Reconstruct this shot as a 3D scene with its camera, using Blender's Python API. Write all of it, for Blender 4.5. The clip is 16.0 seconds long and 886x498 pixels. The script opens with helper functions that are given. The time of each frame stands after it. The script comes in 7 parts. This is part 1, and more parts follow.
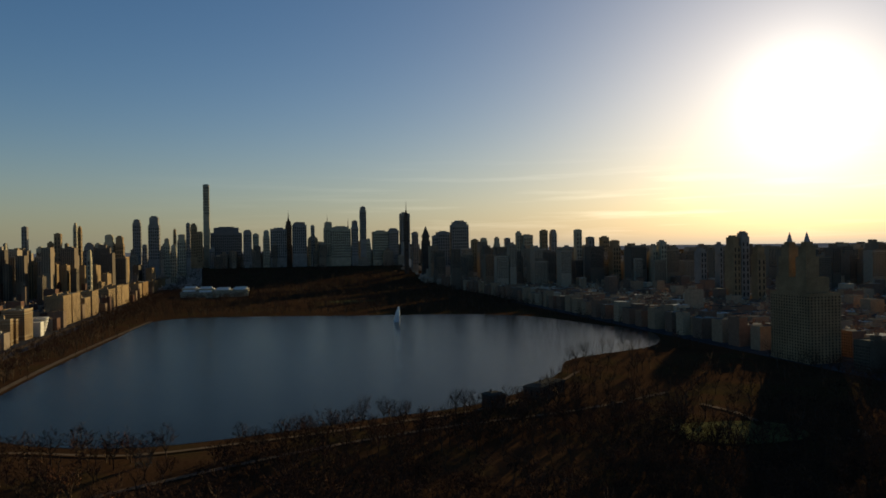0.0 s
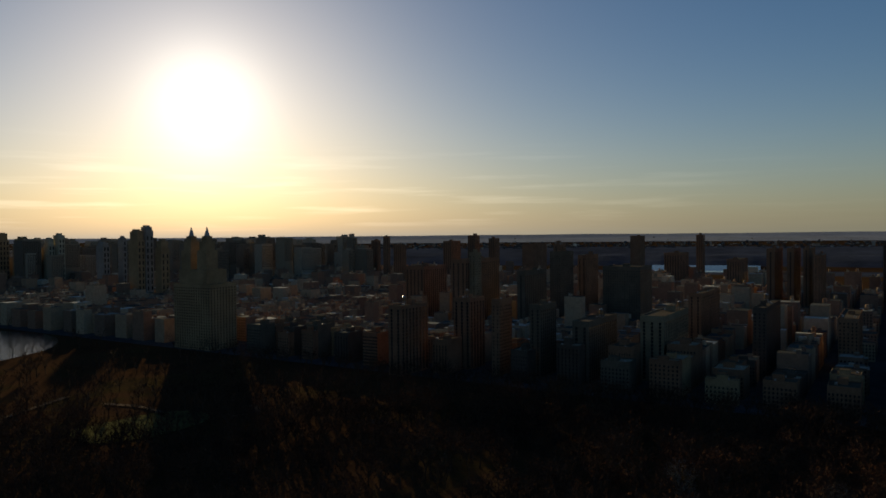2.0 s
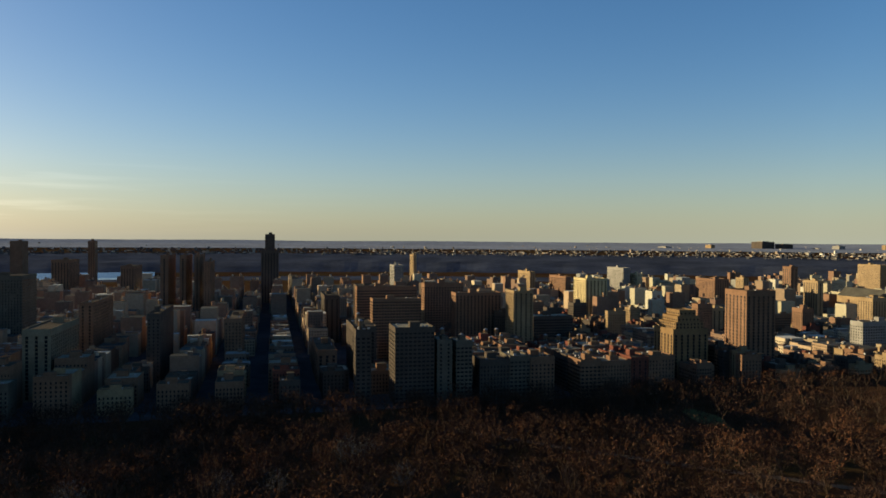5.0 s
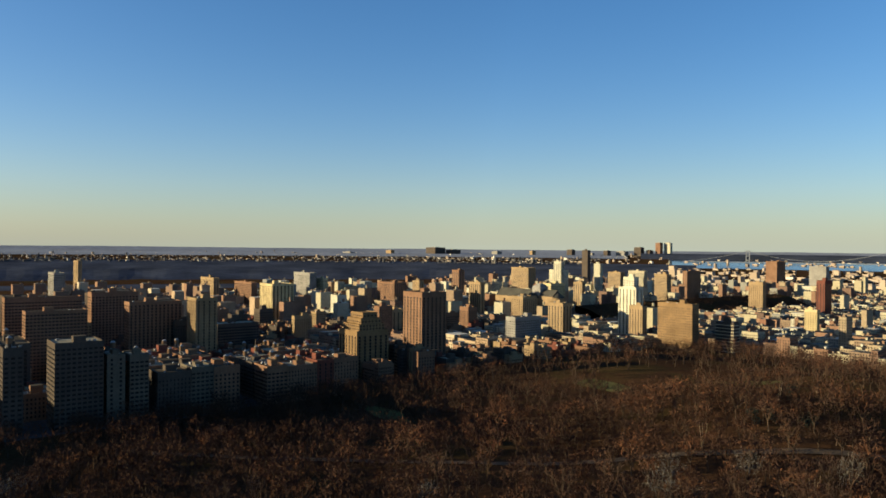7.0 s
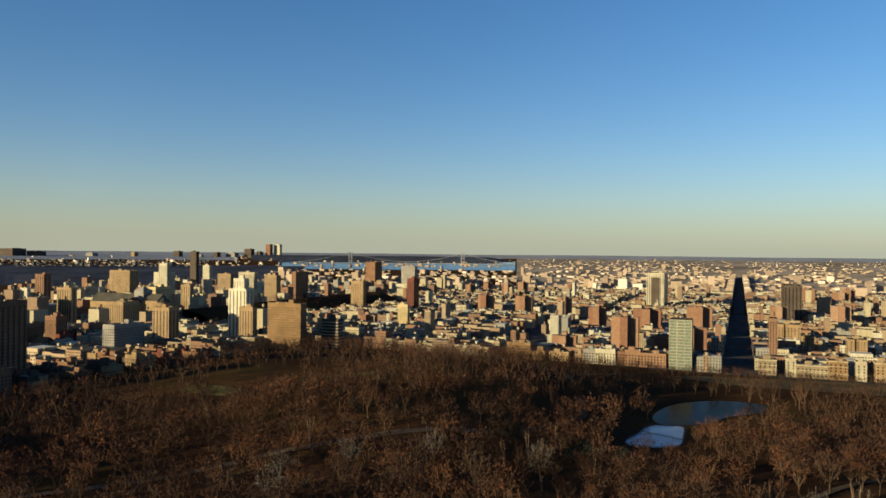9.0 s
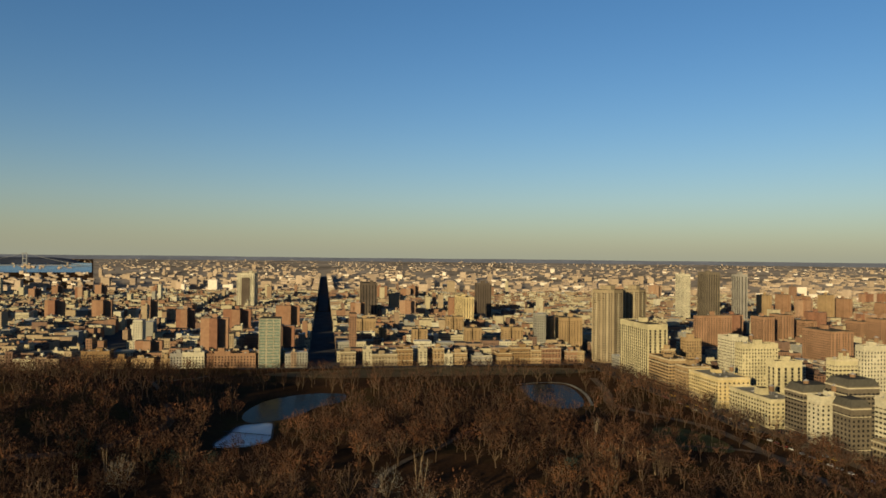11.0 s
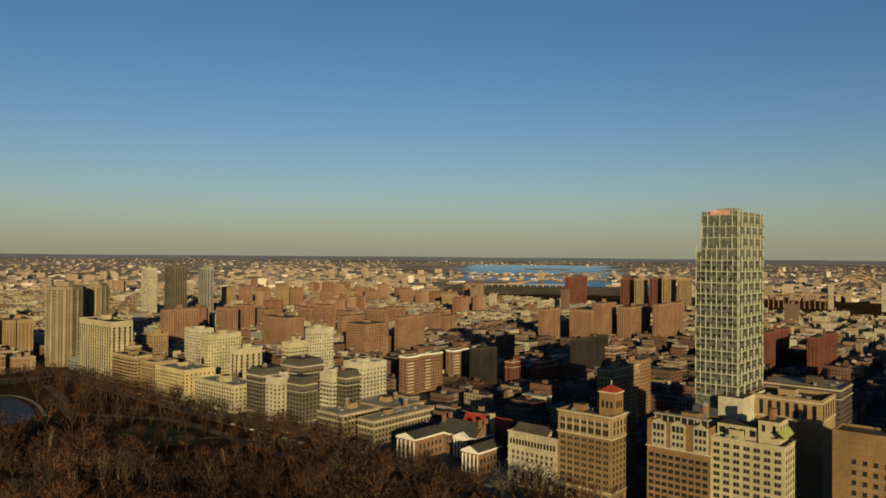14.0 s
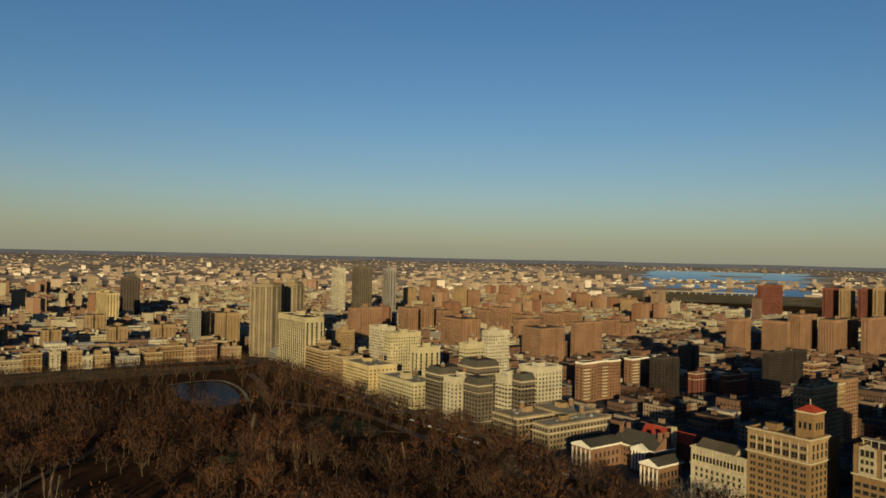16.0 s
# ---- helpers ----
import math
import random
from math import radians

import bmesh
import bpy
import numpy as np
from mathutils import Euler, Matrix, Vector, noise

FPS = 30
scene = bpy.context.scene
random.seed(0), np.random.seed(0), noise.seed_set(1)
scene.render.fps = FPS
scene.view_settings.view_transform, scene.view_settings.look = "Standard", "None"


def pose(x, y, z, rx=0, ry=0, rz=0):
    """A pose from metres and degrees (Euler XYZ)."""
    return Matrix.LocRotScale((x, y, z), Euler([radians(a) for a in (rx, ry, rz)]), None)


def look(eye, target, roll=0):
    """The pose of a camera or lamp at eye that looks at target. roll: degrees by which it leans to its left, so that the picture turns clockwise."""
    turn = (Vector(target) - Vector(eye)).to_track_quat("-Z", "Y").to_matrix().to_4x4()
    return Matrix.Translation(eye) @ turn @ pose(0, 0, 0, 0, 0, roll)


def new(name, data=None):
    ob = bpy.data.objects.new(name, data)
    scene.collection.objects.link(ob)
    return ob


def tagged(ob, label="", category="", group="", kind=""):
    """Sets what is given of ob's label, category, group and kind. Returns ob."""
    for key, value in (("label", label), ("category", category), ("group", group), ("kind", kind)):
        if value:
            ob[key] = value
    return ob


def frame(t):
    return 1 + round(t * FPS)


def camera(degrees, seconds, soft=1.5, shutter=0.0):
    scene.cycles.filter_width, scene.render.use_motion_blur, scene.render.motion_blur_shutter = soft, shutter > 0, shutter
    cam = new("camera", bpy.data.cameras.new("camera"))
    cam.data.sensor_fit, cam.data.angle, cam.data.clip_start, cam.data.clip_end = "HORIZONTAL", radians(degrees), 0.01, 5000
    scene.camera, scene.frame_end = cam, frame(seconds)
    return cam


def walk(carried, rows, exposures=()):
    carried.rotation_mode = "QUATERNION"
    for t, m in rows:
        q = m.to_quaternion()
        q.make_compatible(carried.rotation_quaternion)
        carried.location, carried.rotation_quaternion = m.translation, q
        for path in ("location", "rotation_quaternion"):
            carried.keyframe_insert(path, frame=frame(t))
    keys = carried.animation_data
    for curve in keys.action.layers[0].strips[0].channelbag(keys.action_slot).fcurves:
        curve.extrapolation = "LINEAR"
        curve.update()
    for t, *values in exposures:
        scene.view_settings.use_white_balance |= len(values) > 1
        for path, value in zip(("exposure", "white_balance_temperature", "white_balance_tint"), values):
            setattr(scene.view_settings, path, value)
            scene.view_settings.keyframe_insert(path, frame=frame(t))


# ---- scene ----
cam = camera(62.81, 16.0, soft=1.7)
PATH = [
    (0, pose(0, 0, 127, 89.90, 0.82, 166.58)),
    (0.5, pose(0, 0, 127, 89.62, 0.82, 156.70)),
    (1, pose(0, 0, 127, 89.33, 0.73, 145.21)),
    (1.5, pose(0, 0, 127, 89.05, 0.71, 133.17)),
    (2, pose(0, 0, 127, 88.88, 0.52, 121.93)),
    (2.5, pose(0, 0, 127, 88.78, 0.42, 110.61)),
    (2.7, pose(0, 0, 127, 88.73, 0.33, 106.73)),
    (3, pose(0, 0, 127, 88.73, 0.18, 100.49)),
    (3.5, pose(0, 0, 127, 88.93, 0.09, 96.83)),
    (4, pose(0, 0, 127, 89.09, -0.01, 89.82)),
    (4.2, pose(0, 0, 127, 89.13, -0.12, 86.74)),
    (6.3, pose(0, 0, 127, 89.76, -0.54, 61.77)),
    (6.5, pose(0, 0, 127, 89.82, -0.57, 59.04)),
    (7, pose(0, 0, 127, 89.97, -0.54, 52.26)),
    (7.5, pose(0, 0, 127, 90.10, -0.54, 45.49)),
    (8, pose(0, 0, 127, 90.20, -0.47, 37.94)),
    (8.5, pose(0, 0, 127, 90.29, -0.51, 30.11)),
    (9, pose(0, 0, 127, 90.37, -0.54, 22.20)),
    (9.2, pose(0, 0, 127, 90.38, -0.57, 19.02)),
    (11.3, pose(0, 0, 127, 90.75, -0.69, -14.08)),
    (11.5, pose(0, 0, 127, 90.73, -0.77, -17.32)),
    (12, pose(0, 0, 127, 90.75, -0.70, -25.58)),
    (12.5, pose(0, 0, 127, 90.73, -0.48, -34.19)),
    (12.8, pose(0, 0, 127, 90.68, -0.38, -39.39)),
    (13, pose(0, 0, 127, 90.66, -0.37, -42.91)),
    (13.5, pose(0, 0, 127, 90.58, -0.37, -49.30)),
    (14, pose(0, 0, 127, 90.60, -0.47, -49.62)),
    (14.5, pose(0, 0, 127, 90.61, -0.60, -49.88)),
    (15, pose(0, 0, 127, 90.65, -0.80, -46.59)),
    (15.5, pose(0, 0, 127, 90.68, -0.97, -43.55)),
    (15.9, pose(0, 0, 127, 90.69, -1.20, -38.97)),
    (16, pose(0, 0, 127, 90.68, -1.25, -35.75)),
]
EXPOSURES = [(0.0, 0.42, 7150, 10), (0.5, 0.3, 7100, 10), (1.5, 0.12, 7100, 10), (2.5, 0.32, 7150, 10), (3.5, 0.6, 7150, 10), (4.2, 0.85, 7050, 10),
             (6.3, 1.4, 6450, 10), (7.5, 1.35, 6400, 10), (9.0, 1.1, 6620, 10), (11.5, 0.58, 7120, 10), (12.5, 0.42, 7230, 10), (14.5, 0.34, 7230, 10),
             (16.0, 0.34, 7230, 10)]
walk(cam, PATH, EXPOSURES)

# ---- world and sun ----
SUN_AZ, SUN_EL = 139.9, 10.1          # degrees left of uptown (+y), and above the horizon
_a, _e = radians(SUN_AZ), radians(SUN_EL)
SUN_DIR = Vector((-math.sin(_a) * math.cos(_e), math.cos(_a) * math.cos(_e), math.sin(_e)))
world = bpy.data.worlds.new("sky")
scene.world = world
world.use_nodes = True
wn, wl = world.node_tree.nodes, world.node_tree.links
wn.clear()
w_out = wn.new("ShaderNodeOutputWorld")
w_bg = wn.new("ShaderNodeBackground")
w_sky = wn.new("ShaderNodeTexSky")
w_sky.sky_type = "NISHITA"
w_sky.sun_disc = False
w_sky.sun_elevation = radians(SUN_EL)
w_sky.sun_rotation = radians(-SUN_AZ)
w_sky.altitude = 0
w_sky.air_density, w_sky.dust_density, w_sky.ozone_density = 1.0, 0.55, 3.0


def w_math(op, a, b=0.0, clamp=False):
    n = wn.new("ShaderNodeMath")
    n.operation, n.use_clamp = op, clamp
    for s, v in ((n.inputs[0], a), (n.inputs[1], b)):
        if isinstance(v, (int, float)):
            s.default_value = v
        else:
            wl.new(v, s)
    return n.outputs[0]


def w_mix(fac, a, b, kind="MIX"):
    n = wn.new("ShaderNodeMixRGB")
    n.blend_type = kind
    for s, v in ((n.inputs[0], fac), (n.inputs[1], a), (n.inputs[2], b)):
        if isinstance(v, (int, float)):
            s.default_value = v
        elif isinstance(v, tuple):
            s.default_value = (*v, 1)
        else:
            wl.new(v, s)
    return n.outputs[0]


w_co = wn.new("ShaderNodeTexCoord")
w_sep = wn.new("ShaderNodeSeparateXYZ")
wl.new(w_co.outputs["Generated"], w_sep.inputs[0])
up = w_sep.outputs[2]
w_hs = wn.new("ShaderNodeHueSaturation")
w_hs.inputs["Saturation"].default_value = 1.18
wl.new(w_sky.outputs[0], w_hs.inputs["Color"])
toward = w_math("ADD", w_math("ADD", w_math("MULTIPLY", w_sep.outputs[0], SUN_DIR.x), w_math("MULTIPLY", w_sep.outputs[1], SUN_DIR.y)),
                w_math("MULTIPLY", up, SUN_DIR.z))
toward = w_math("MAXIMUM", toward, 0.0)
# pale haze low over the horizon, all round, brighter below the sun
haze = w_math("POWER", w_math("SUBTRACT", 1.0, w_math("ABSOLUTE", up), True), 16.0)
lit = w_math("ADD", 1.0, w_math("MULTIPLY", w_math("POWER", toward, 7.0), 1.6))
haze_col = w_mix(1.0, w_mix(w_math("POWER", toward, 4.0), (2.95, 3.2, 2.6), (3.12, 3.15, 2.98)), lit, "MULTIPLY")
blue = w_mix(1.0, w_hs.outputs[0], (1.0, 0.985, 1.09), "MULTIPLY")
sky_col = w_mix(w_math("MULTIPLY", haze, w_math("ADD", 0.8, w_math("MULTIPLY", w_math("POWER", toward, 6.0), 0.15))), blue, haze_col)
# the white aureole round the sun
glow = w_math("ADD", w_math("MULTIPLY", w_math("POWER", toward, 420.0), 9.0), w_math("MULTIPLY", w_math("POWER", toward, 60.0), 2.0))
sky_col = w_mix(1.0, sky_col, w_mix(1.0, (1.0, 0.98, 0.92), glow, "MULTIPLY"), "ADD")
# thin streaks of cirrus low in the sky
w_map = wn.new("ShaderNodeMapping")
w_map.inputs["Scale"].default_value = (2.2, 2.2, 42.0)
wl.new(w_co.outputs["Generated"], w_map.inputs[0])
w_no = wn.new("ShaderNodeTexNoise")
w_no.inputs["Scale"].default_value, w_no.inputs["Detail"].default_value = 2.4, 5.0
wl.new(w_map.outputs[0], w_no.inputs["Vector"])
streak = w_math("MULTIPLY", w_math("SUBTRACT", w_no.outputs[0], 0.52), 5.0, True)
band = w_math("MULTIPLY", w_math("MULTIPLY", up, 28.0, True), w_math("SUBTRACT", 1.0, w_math("MULTIPLY", up, 7.5), True), True)
sunward = w_math("POWER", toward, 8.0)
cirrus = w_math("MULTIPLY", w_math("MULTIPLY", streak, band, True), sunward)
sky_col = w_mix(cirrus, sky_col, (6.4, 6.0, 5.2), "ADD")
# the sky's brightness evens out towards the sun
sky_col = w_mix(1.0, sky_col, w_math("SUBTRACT", 1.0, w_math("MULTIPLY", w_math("POWER", toward, 0.8), 0.33)), "MULTIPLY")
w_bg.inputs["Strength"].default_value = 0.072
wl.new(sky_col, w_bg.inputs["Color"])
wl.new(w_bg.outputs[0], w_out.inputs["Surface"])

sun_data = bpy.data.lights.new("sun", "SUN")
sun_data.energy = 4.8
sun_data.angle = radians(0.6)
sun_data.color = (1.0, 0.83, 0.50)
sun = new("sun", sun_data)
sun.matrix_world = look(SUN_DIR * 900, (0, 0, 0))

EYE = 127.0


# ---- materials ----
def nodes_of(name, rough=0.8, metal=0.0):
    m = bpy.data.materials.new(name)
    m.use_nodes = True
    nt = m.node_tree
    b = nt.nodes["Principled BSDF"]
    b.inputs["Roughness"].default_value = rough
    b.inputs["Metallic"].default_value = metal
    b.inputs["Specular IOR Level"].default_value = 0.5 if rough < 0.6 else 0.0
    return m, nt, b


def ramp(nt, fac, stops, mode="LINEAR"):
    r = nt.nodes.new("ShaderNodeValToRGB")
    r.color_ramp.interpolation = mode
    els = r.color_ramp.elements
    while len(els) < len(stops):
        els.new(0.5)
    for e, (p, c) in zip(els, stops):
        e.position, e.color = p, (*c, 1)
    nt.links.new(fac, r.inputs[0])
    return r.outputs[0]


def noise_of(nt, scale, detail=4.0, rough=0.6, coords="Object"):
    tc = nt.nodes.new("ShaderNodeTexCoord")
    n = nt.nodes.new("ShaderNodeTexNoise")
    n.inputs["Scale"].default_value = scale
    n.inputs["Detail"].default_value = detail
    n.inputs["Roughness"].default_value = rough
    nt.links.new(tc.outputs[coords], n.inputs["Vector"])
    return n.outputs[0]


def mix(nt, fac, a, b, kind="MIX"):
    x = nt.nodes.new("ShaderNodeMixRGB")
    x.blend_type = kind
    for s, v in ((x.inputs[0], fac), (x.inputs[1], a), (x.inputs[2], b)):
        if isinstance(v, (int, float)):
            s.default_value = v
        elif isinstance(v, tuple):
            s.default_value = (*v, 1)
        else:
            nt.links.new(v, s)
    return x.outputs[0]


def bump(nt, b, height, strength, dist):
    n = nt.nodes.new("ShaderNodeBump")
    n.inputs["Strength"].default_value = strength
    n.inputs["Distance"].default_value = dist
    nt.links.new(height, n.inputs["Height"])
    nt.links.new(n.outputs[0], b.inputs["Normal"])


def plaster(name, col, vary=0.25, rough=0.85, fine=0.6, coarse=0.05):
    """Masonry, stone or concrete: a base colour with grain and broad weathering."""
    m, nt, b = nodes_of(name, rough)
    c0 = tuple(v * (1 - vary) for v in col)
    c1 = tuple(min(1, v * (1 + vary)) for v in col)
    big = ramp(nt, noise_of(nt, coarse, 5), [(0.3, c0), (0.7, c1)])
    small = ramp(nt, noise_of(nt, fine, 3), [(0.25, (0.75, 0.75, 0.75)), (0.75, (1.1, 1.1, 1.1))])
    nt.links.new(mix(nt, 1.0, big, small, "MULTIPLY"), b.inputs["Base Color"])
    bump(nt, b, noise_of(nt, fine * 2, 3), 0.3, 0.05)
    return m


def islands(name, stops, vary=0.2, rough=0.85):
    """Each separate piece of one mesh takes its own colour from the stops."""
    m, nt, b = nodes_of(name, rough)
    g = nt.nodes.new("ShaderNodeNewGeometry")
    b.inputs["Specular IOR Level"].default_value = 0.0
    base = ramp(nt, g.outputs["Random Per Island"], stops, "CONSTANT")
    small = ramp(nt, noise_of(nt, 0.25, 4), [(0.25, (1 - vary,) * 3), (0.75, (1 + vary,) * 3)])
    nt.links.new(mix(nt, 1.0, base, small, "MULTIPLY"), b.inputs["Base Color"])
    return m


WALLS = {
    "amber": plaster("amber_brick", (0.185, 0.118, 0.060)),
    "estate": plaster("estate_brick", (0.215, 0.128, 0.080)),
    # near-black brick: the neighbours' shadow is put into the wall colour
    "shade_dark": plaster("shade_dark_brick", (0.032, 0.027, 0.024)),
    "taupe": plaster("sooty_stone", (0.105, 0.088, 0.066)),
    "ribbed": plaster("ribbed_concrete", (0.19, 0.152, 0.10)),
    "cream": plaster("cream_brick", (0.35, 0.308, 0.192)),
    "pale": plaster("pale_brick", (0.37, 0.34, 0.25)),
    "tan": plaster("tan_brick", (0.246, 0.172, 0.0968)),
    "brown": plaster("brown_brick", (0.176, 0.101, 0.0634)),
    "red": plaster("red_brick", (0.132, 0.051, 0.037)),
    "grey": plaster("grey_concrete", (0.211, 0.198, 0.176)),
    "dark": plaster("dark_brick", (0.0748, 0.0598, 0.0484)),
    "white": plaster("white_brick", (0.46, 0.425, 0.32)),
    "yellow": plaster("yellow_brick", (0.40, 0.318, 0.17)),
    "stone": plaster("limestone", (0.325, 0.288, 0.203)),
    "steel": plaster("dark_curtain_wall", (0.0528, 0.0598, 0.0704), rough=0.35),
}
M_ROOF = plaster("roof_felt", (0.085, 0.072, 0.054), 0.35)
M_ROOF_PALE = plaster("silver_roof", (0.25, 0.228, 0.168), 0.3)
M_TRIM = plaster("stone_trim", (0.38, 0.335, 0.235))
M_FRAME = plaster("window_frame", (0.11, 0.092, 0.065))
M_SLATE = plaster("slate_roof", (0.064, 0.060, 0.050), 0.3)
M_RED_TILE = plaster("red_roof", (0.27, 0.045, 0.03), 0.3)
M_METAL = plaster("weathered_metal", (0.22, 0.21, 0.20), 0.3, 0.5)
M_WOOD_TANK = plaster("tank_wood", (0.16, 0.10, 0.06), 0.3)


def glass_mat(name, col, rough):
    m, nt, b = nodes_of(name, rough)
    c = ramp(nt, noise_of(nt, 0.5, 1), [(0.3, tuple(v * 0.5 for v in col)), (0.7, tuple(v * 1.5 for v in col))])
    nt.links.new(c, b.inputs["Base Color"])
    b.inputs["IOR"].default_value = 1.5
    b.inputs["Specular IOR Level"].default_value = 0.25
    return m


M_PANE = glass_mat("window_glass", (0.012, 0.012, 0.013), 0.25)
M_TOWER_GLASS = glass_mat("green_grey_glass", (0.085, 0.095, 0.072), 0.2)

CITY_WALL = islands("city_walls", [(0.0, (0.170, 0.102, 0.068)), (0.14, (0.239, 0.186, 0.123)), (0.30, (0.292, 0.255, 0.171)),
                                   (0.46, (0.191, 0.136, 0.093)), (0.60, (0.305, 0.271, 0.190)), (0.74, (0.131, 0.085, 0.064)),
                                   (0.84, (0.352, 0.328, 0.252)), (0.91, (0.185, 0.178, 0.153))])
CITY_ROOF = islands("city_roofs", [(0.0, (0.055, 0.055, 0.05)), (0.3, (0.088, 0.086, 0.078)), (0.55, (0.20, 0.195, 0.17)),
                                   (0.72, (0.0565, 0.0563, 0.0536)), (0.86, (0.42, 0.41, 0.36))])
WEST_WALL = islands("western_walls", [(0.0, (0.19, 0.115, 0.078)), (0.3, (0.26, 0.18, 0.115)), (0.55, (0.15, 0.10, 0.072)), (0.75, (0.30, 0.22, 0.145)),
                                      (0.92, (0.36, 0.29, 0.2))])
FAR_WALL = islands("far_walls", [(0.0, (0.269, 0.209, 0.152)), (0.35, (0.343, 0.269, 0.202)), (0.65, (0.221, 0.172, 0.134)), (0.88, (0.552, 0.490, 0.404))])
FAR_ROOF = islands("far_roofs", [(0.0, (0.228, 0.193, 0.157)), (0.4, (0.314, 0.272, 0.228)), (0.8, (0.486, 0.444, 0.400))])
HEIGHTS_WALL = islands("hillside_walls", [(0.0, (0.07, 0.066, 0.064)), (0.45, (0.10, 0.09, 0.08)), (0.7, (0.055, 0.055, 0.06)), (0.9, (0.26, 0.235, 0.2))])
PROJECT_WALL = islands("project_brick", [(0.0, (0.183, 0.106, 0.068)), (0.3, (0.212, 0.128, 0.0833)), (0.6, (0.162, 0.085, 0.0561)),
                                         (0.85, (0.238, 0.157, 0.106))])


def wood_mat():
    """Bare twigs: each crown leans to dark brown, rust or grey, stand by stand, with light and dark twigs in it."""
    m, nt, b = nodes_of("bare_twigs", 0.9)
    g = nt.nodes.new("ShaderNodeNewGeometry")
    tree = ramp(nt, noise_of(nt, 0.085, 2, 0.5), [(0.30, (0.0317, 0.0207, 0.0166)), (0.42, (0.0562, 0.0307, 0.0199)), (0.52, (0.0428, 0.0256, 0.0186)),
                                                  (0.60, (0.0880, 0.0393, 0.0199)), (0.70, (0.0635, 0.0401, 0.0290)), (0.80, (0.0954, 0.0700, 0.0537))])
    twig = ramp(nt, g.outputs["Random Per Island"], [(0.0, (0.82, 0.83, 0.84)), (0.6, (1.0, 0.99, 0.98)), (0.92, (1.14, 1.12, 1.1)), (1.0, (1.4, 1.42, 1.45))])
    wide = ramp(nt, noise_of(nt, 0.012, 3, 0.6), [(0.36, (0.52, 0.56, 0.6)), (0.5, (0.97, 1.0, 1.03)), (0.63, (1.36, 1.24, 1.14))])
    nt.links.new(mix(nt, 1.0, mix(nt, 1.0, tree, twig, "MULTIPLY"), wide, "MULTIPLY"), b.inputs["Base Color"])
    return m


BARK = wood_mat()


def single_bark():
    m, nt, b = nodes_of("single_tree_bark", 0.9)
    o = nt.nodes.new("ShaderNodeObjectInfo")
    c = ramp(nt, o.outputs["Random"], [(0.0, (0.0635, 0.0338, 0.0215)), (0.28, (0.0440, 0.0275, 0.0215)), (0.5, (0.1039, 0.0462, 0.0227)), (0.68, (0.0672, 0.0425, 0.0303)), (0.86, (0.1039, 0.0940, 0.0793))], "CONSTANT")
    v = ramp(nt, noise_of(nt, 0.5, 3), [(0.25, (0.75, 0.75, 0.75)), (0.75, (1.2, 1.2, 1.2))])
    nt.links.new(mix(nt, 1.0, c, v, "MULTIPLY"), b.inputs["Base Color"])
    return m


BARK_SINGLE = single_bark()
M_TRUNK = plaster("grey_trunk_bark", (0.066, 0.046, 0.031), 0.35, 0.95, 1.5, 0.06)
for _m in (BARK, BARK_SINGLE, M_TRUNK):
    _m.node_tree.nodes["Principled BSDF"].inputs["Specular IOR Level"].default_value = 0.0


def ground_mat():
    m, nt, b = nodes_of("leaf_litter_and_soil", 0.95)
    big = ramp(nt, noise_of(nt, 0.012, 6, 0.65), [(0.30, (0.0309, 0.0178, 0.0100)), (0.5, (0.0533, 0.0283, 0.0148)),
                                                  (0.62, (0.0447, 0.0313, 0.0133)), (0.75, (0.0671, 0.0388, 0.0207))])
    small = ramp(nt, noise_of(nt, 0.4, 6, 0.7), [(0.3, (0.6, 0.6, 0.6)), (0.7, (1.3, 1.3, 1.3))])
    nt.links.new(mix(nt, 1.0, big, small, "MULTIPLY"), b.inputs["Base Color"])
    bump(nt, b, noise_of(nt, 0.8, 5), 0.25, 0.1)
    b.inputs["Specular IOR Level"].default_value = 0.0
    return m


def water_mat(name, col, scale, strength):
    m, nt, b = nodes_of(name, 0.08)
    nt.links.new(ramp(nt, noise_of(nt, 0.006, 3), [(0.3, tuple(v * 0.8 for v in col)), (0.7, tuple(v * 1.2 for v in col))]),
                 b.inputs["Base Color"])
    b.inputs["IOR"].default_value = 1.2
    bump(nt, b, noise_of(nt, scale, 4), strength, 0.3)
    return m


M_GROUND = ground_mat()
EAST_WALL = islands("side_street_walls", [(0.0, (0.12, 0.07, 0.05)), (0.25, (0.16, 0.115, 0.08)), (0.45, (0.09, 0.058, 0.045)), (0.65, (0.21, 0.165, 0.12)),
                                          (0.85, (0.13, 0.12, 0.105)), (0.95, (0.30, 0.27, 0.21))])
EAST_ROOF = islands("side_street_roofs", [(0.0, (0.038, 0.037, 0.035)), (0.4, (0.055, 0.053, 0.05)), (0.75, (0.085, 0.083, 0.078)), (0.95, (0.2, 0.2, 0.185))])
M_WATER = water_mat("reservoir_water", (0.004, 0.008, 0.013), 0.35, 0.85)
M_WATER.node_tree.nodes["Principled BSDF"].inputs["IOR"].default_value = 1.09
M_POND = water_mat("pond_water", (0.006, 0.009, 0.012), 0.8, 0.25)
M_POND.node_tree.nodes["Principled BSDF"].inputs["IOR"].default_value = 1.04
M_RIVER = water_mat("river_water", (0.016, 0.04, 0.075), 0.2, 0.3)
M_RIVER.node_tree.nodes["Principled BSDF"].inputs["IOR"].default_value = 1.12
M_STREET = plaster("asphalt", (0.055, 0.055, 0.057), 0.3)
M_PATH = plaster("gravel_path", (0.12, 0.088, 0.06), 0.25)
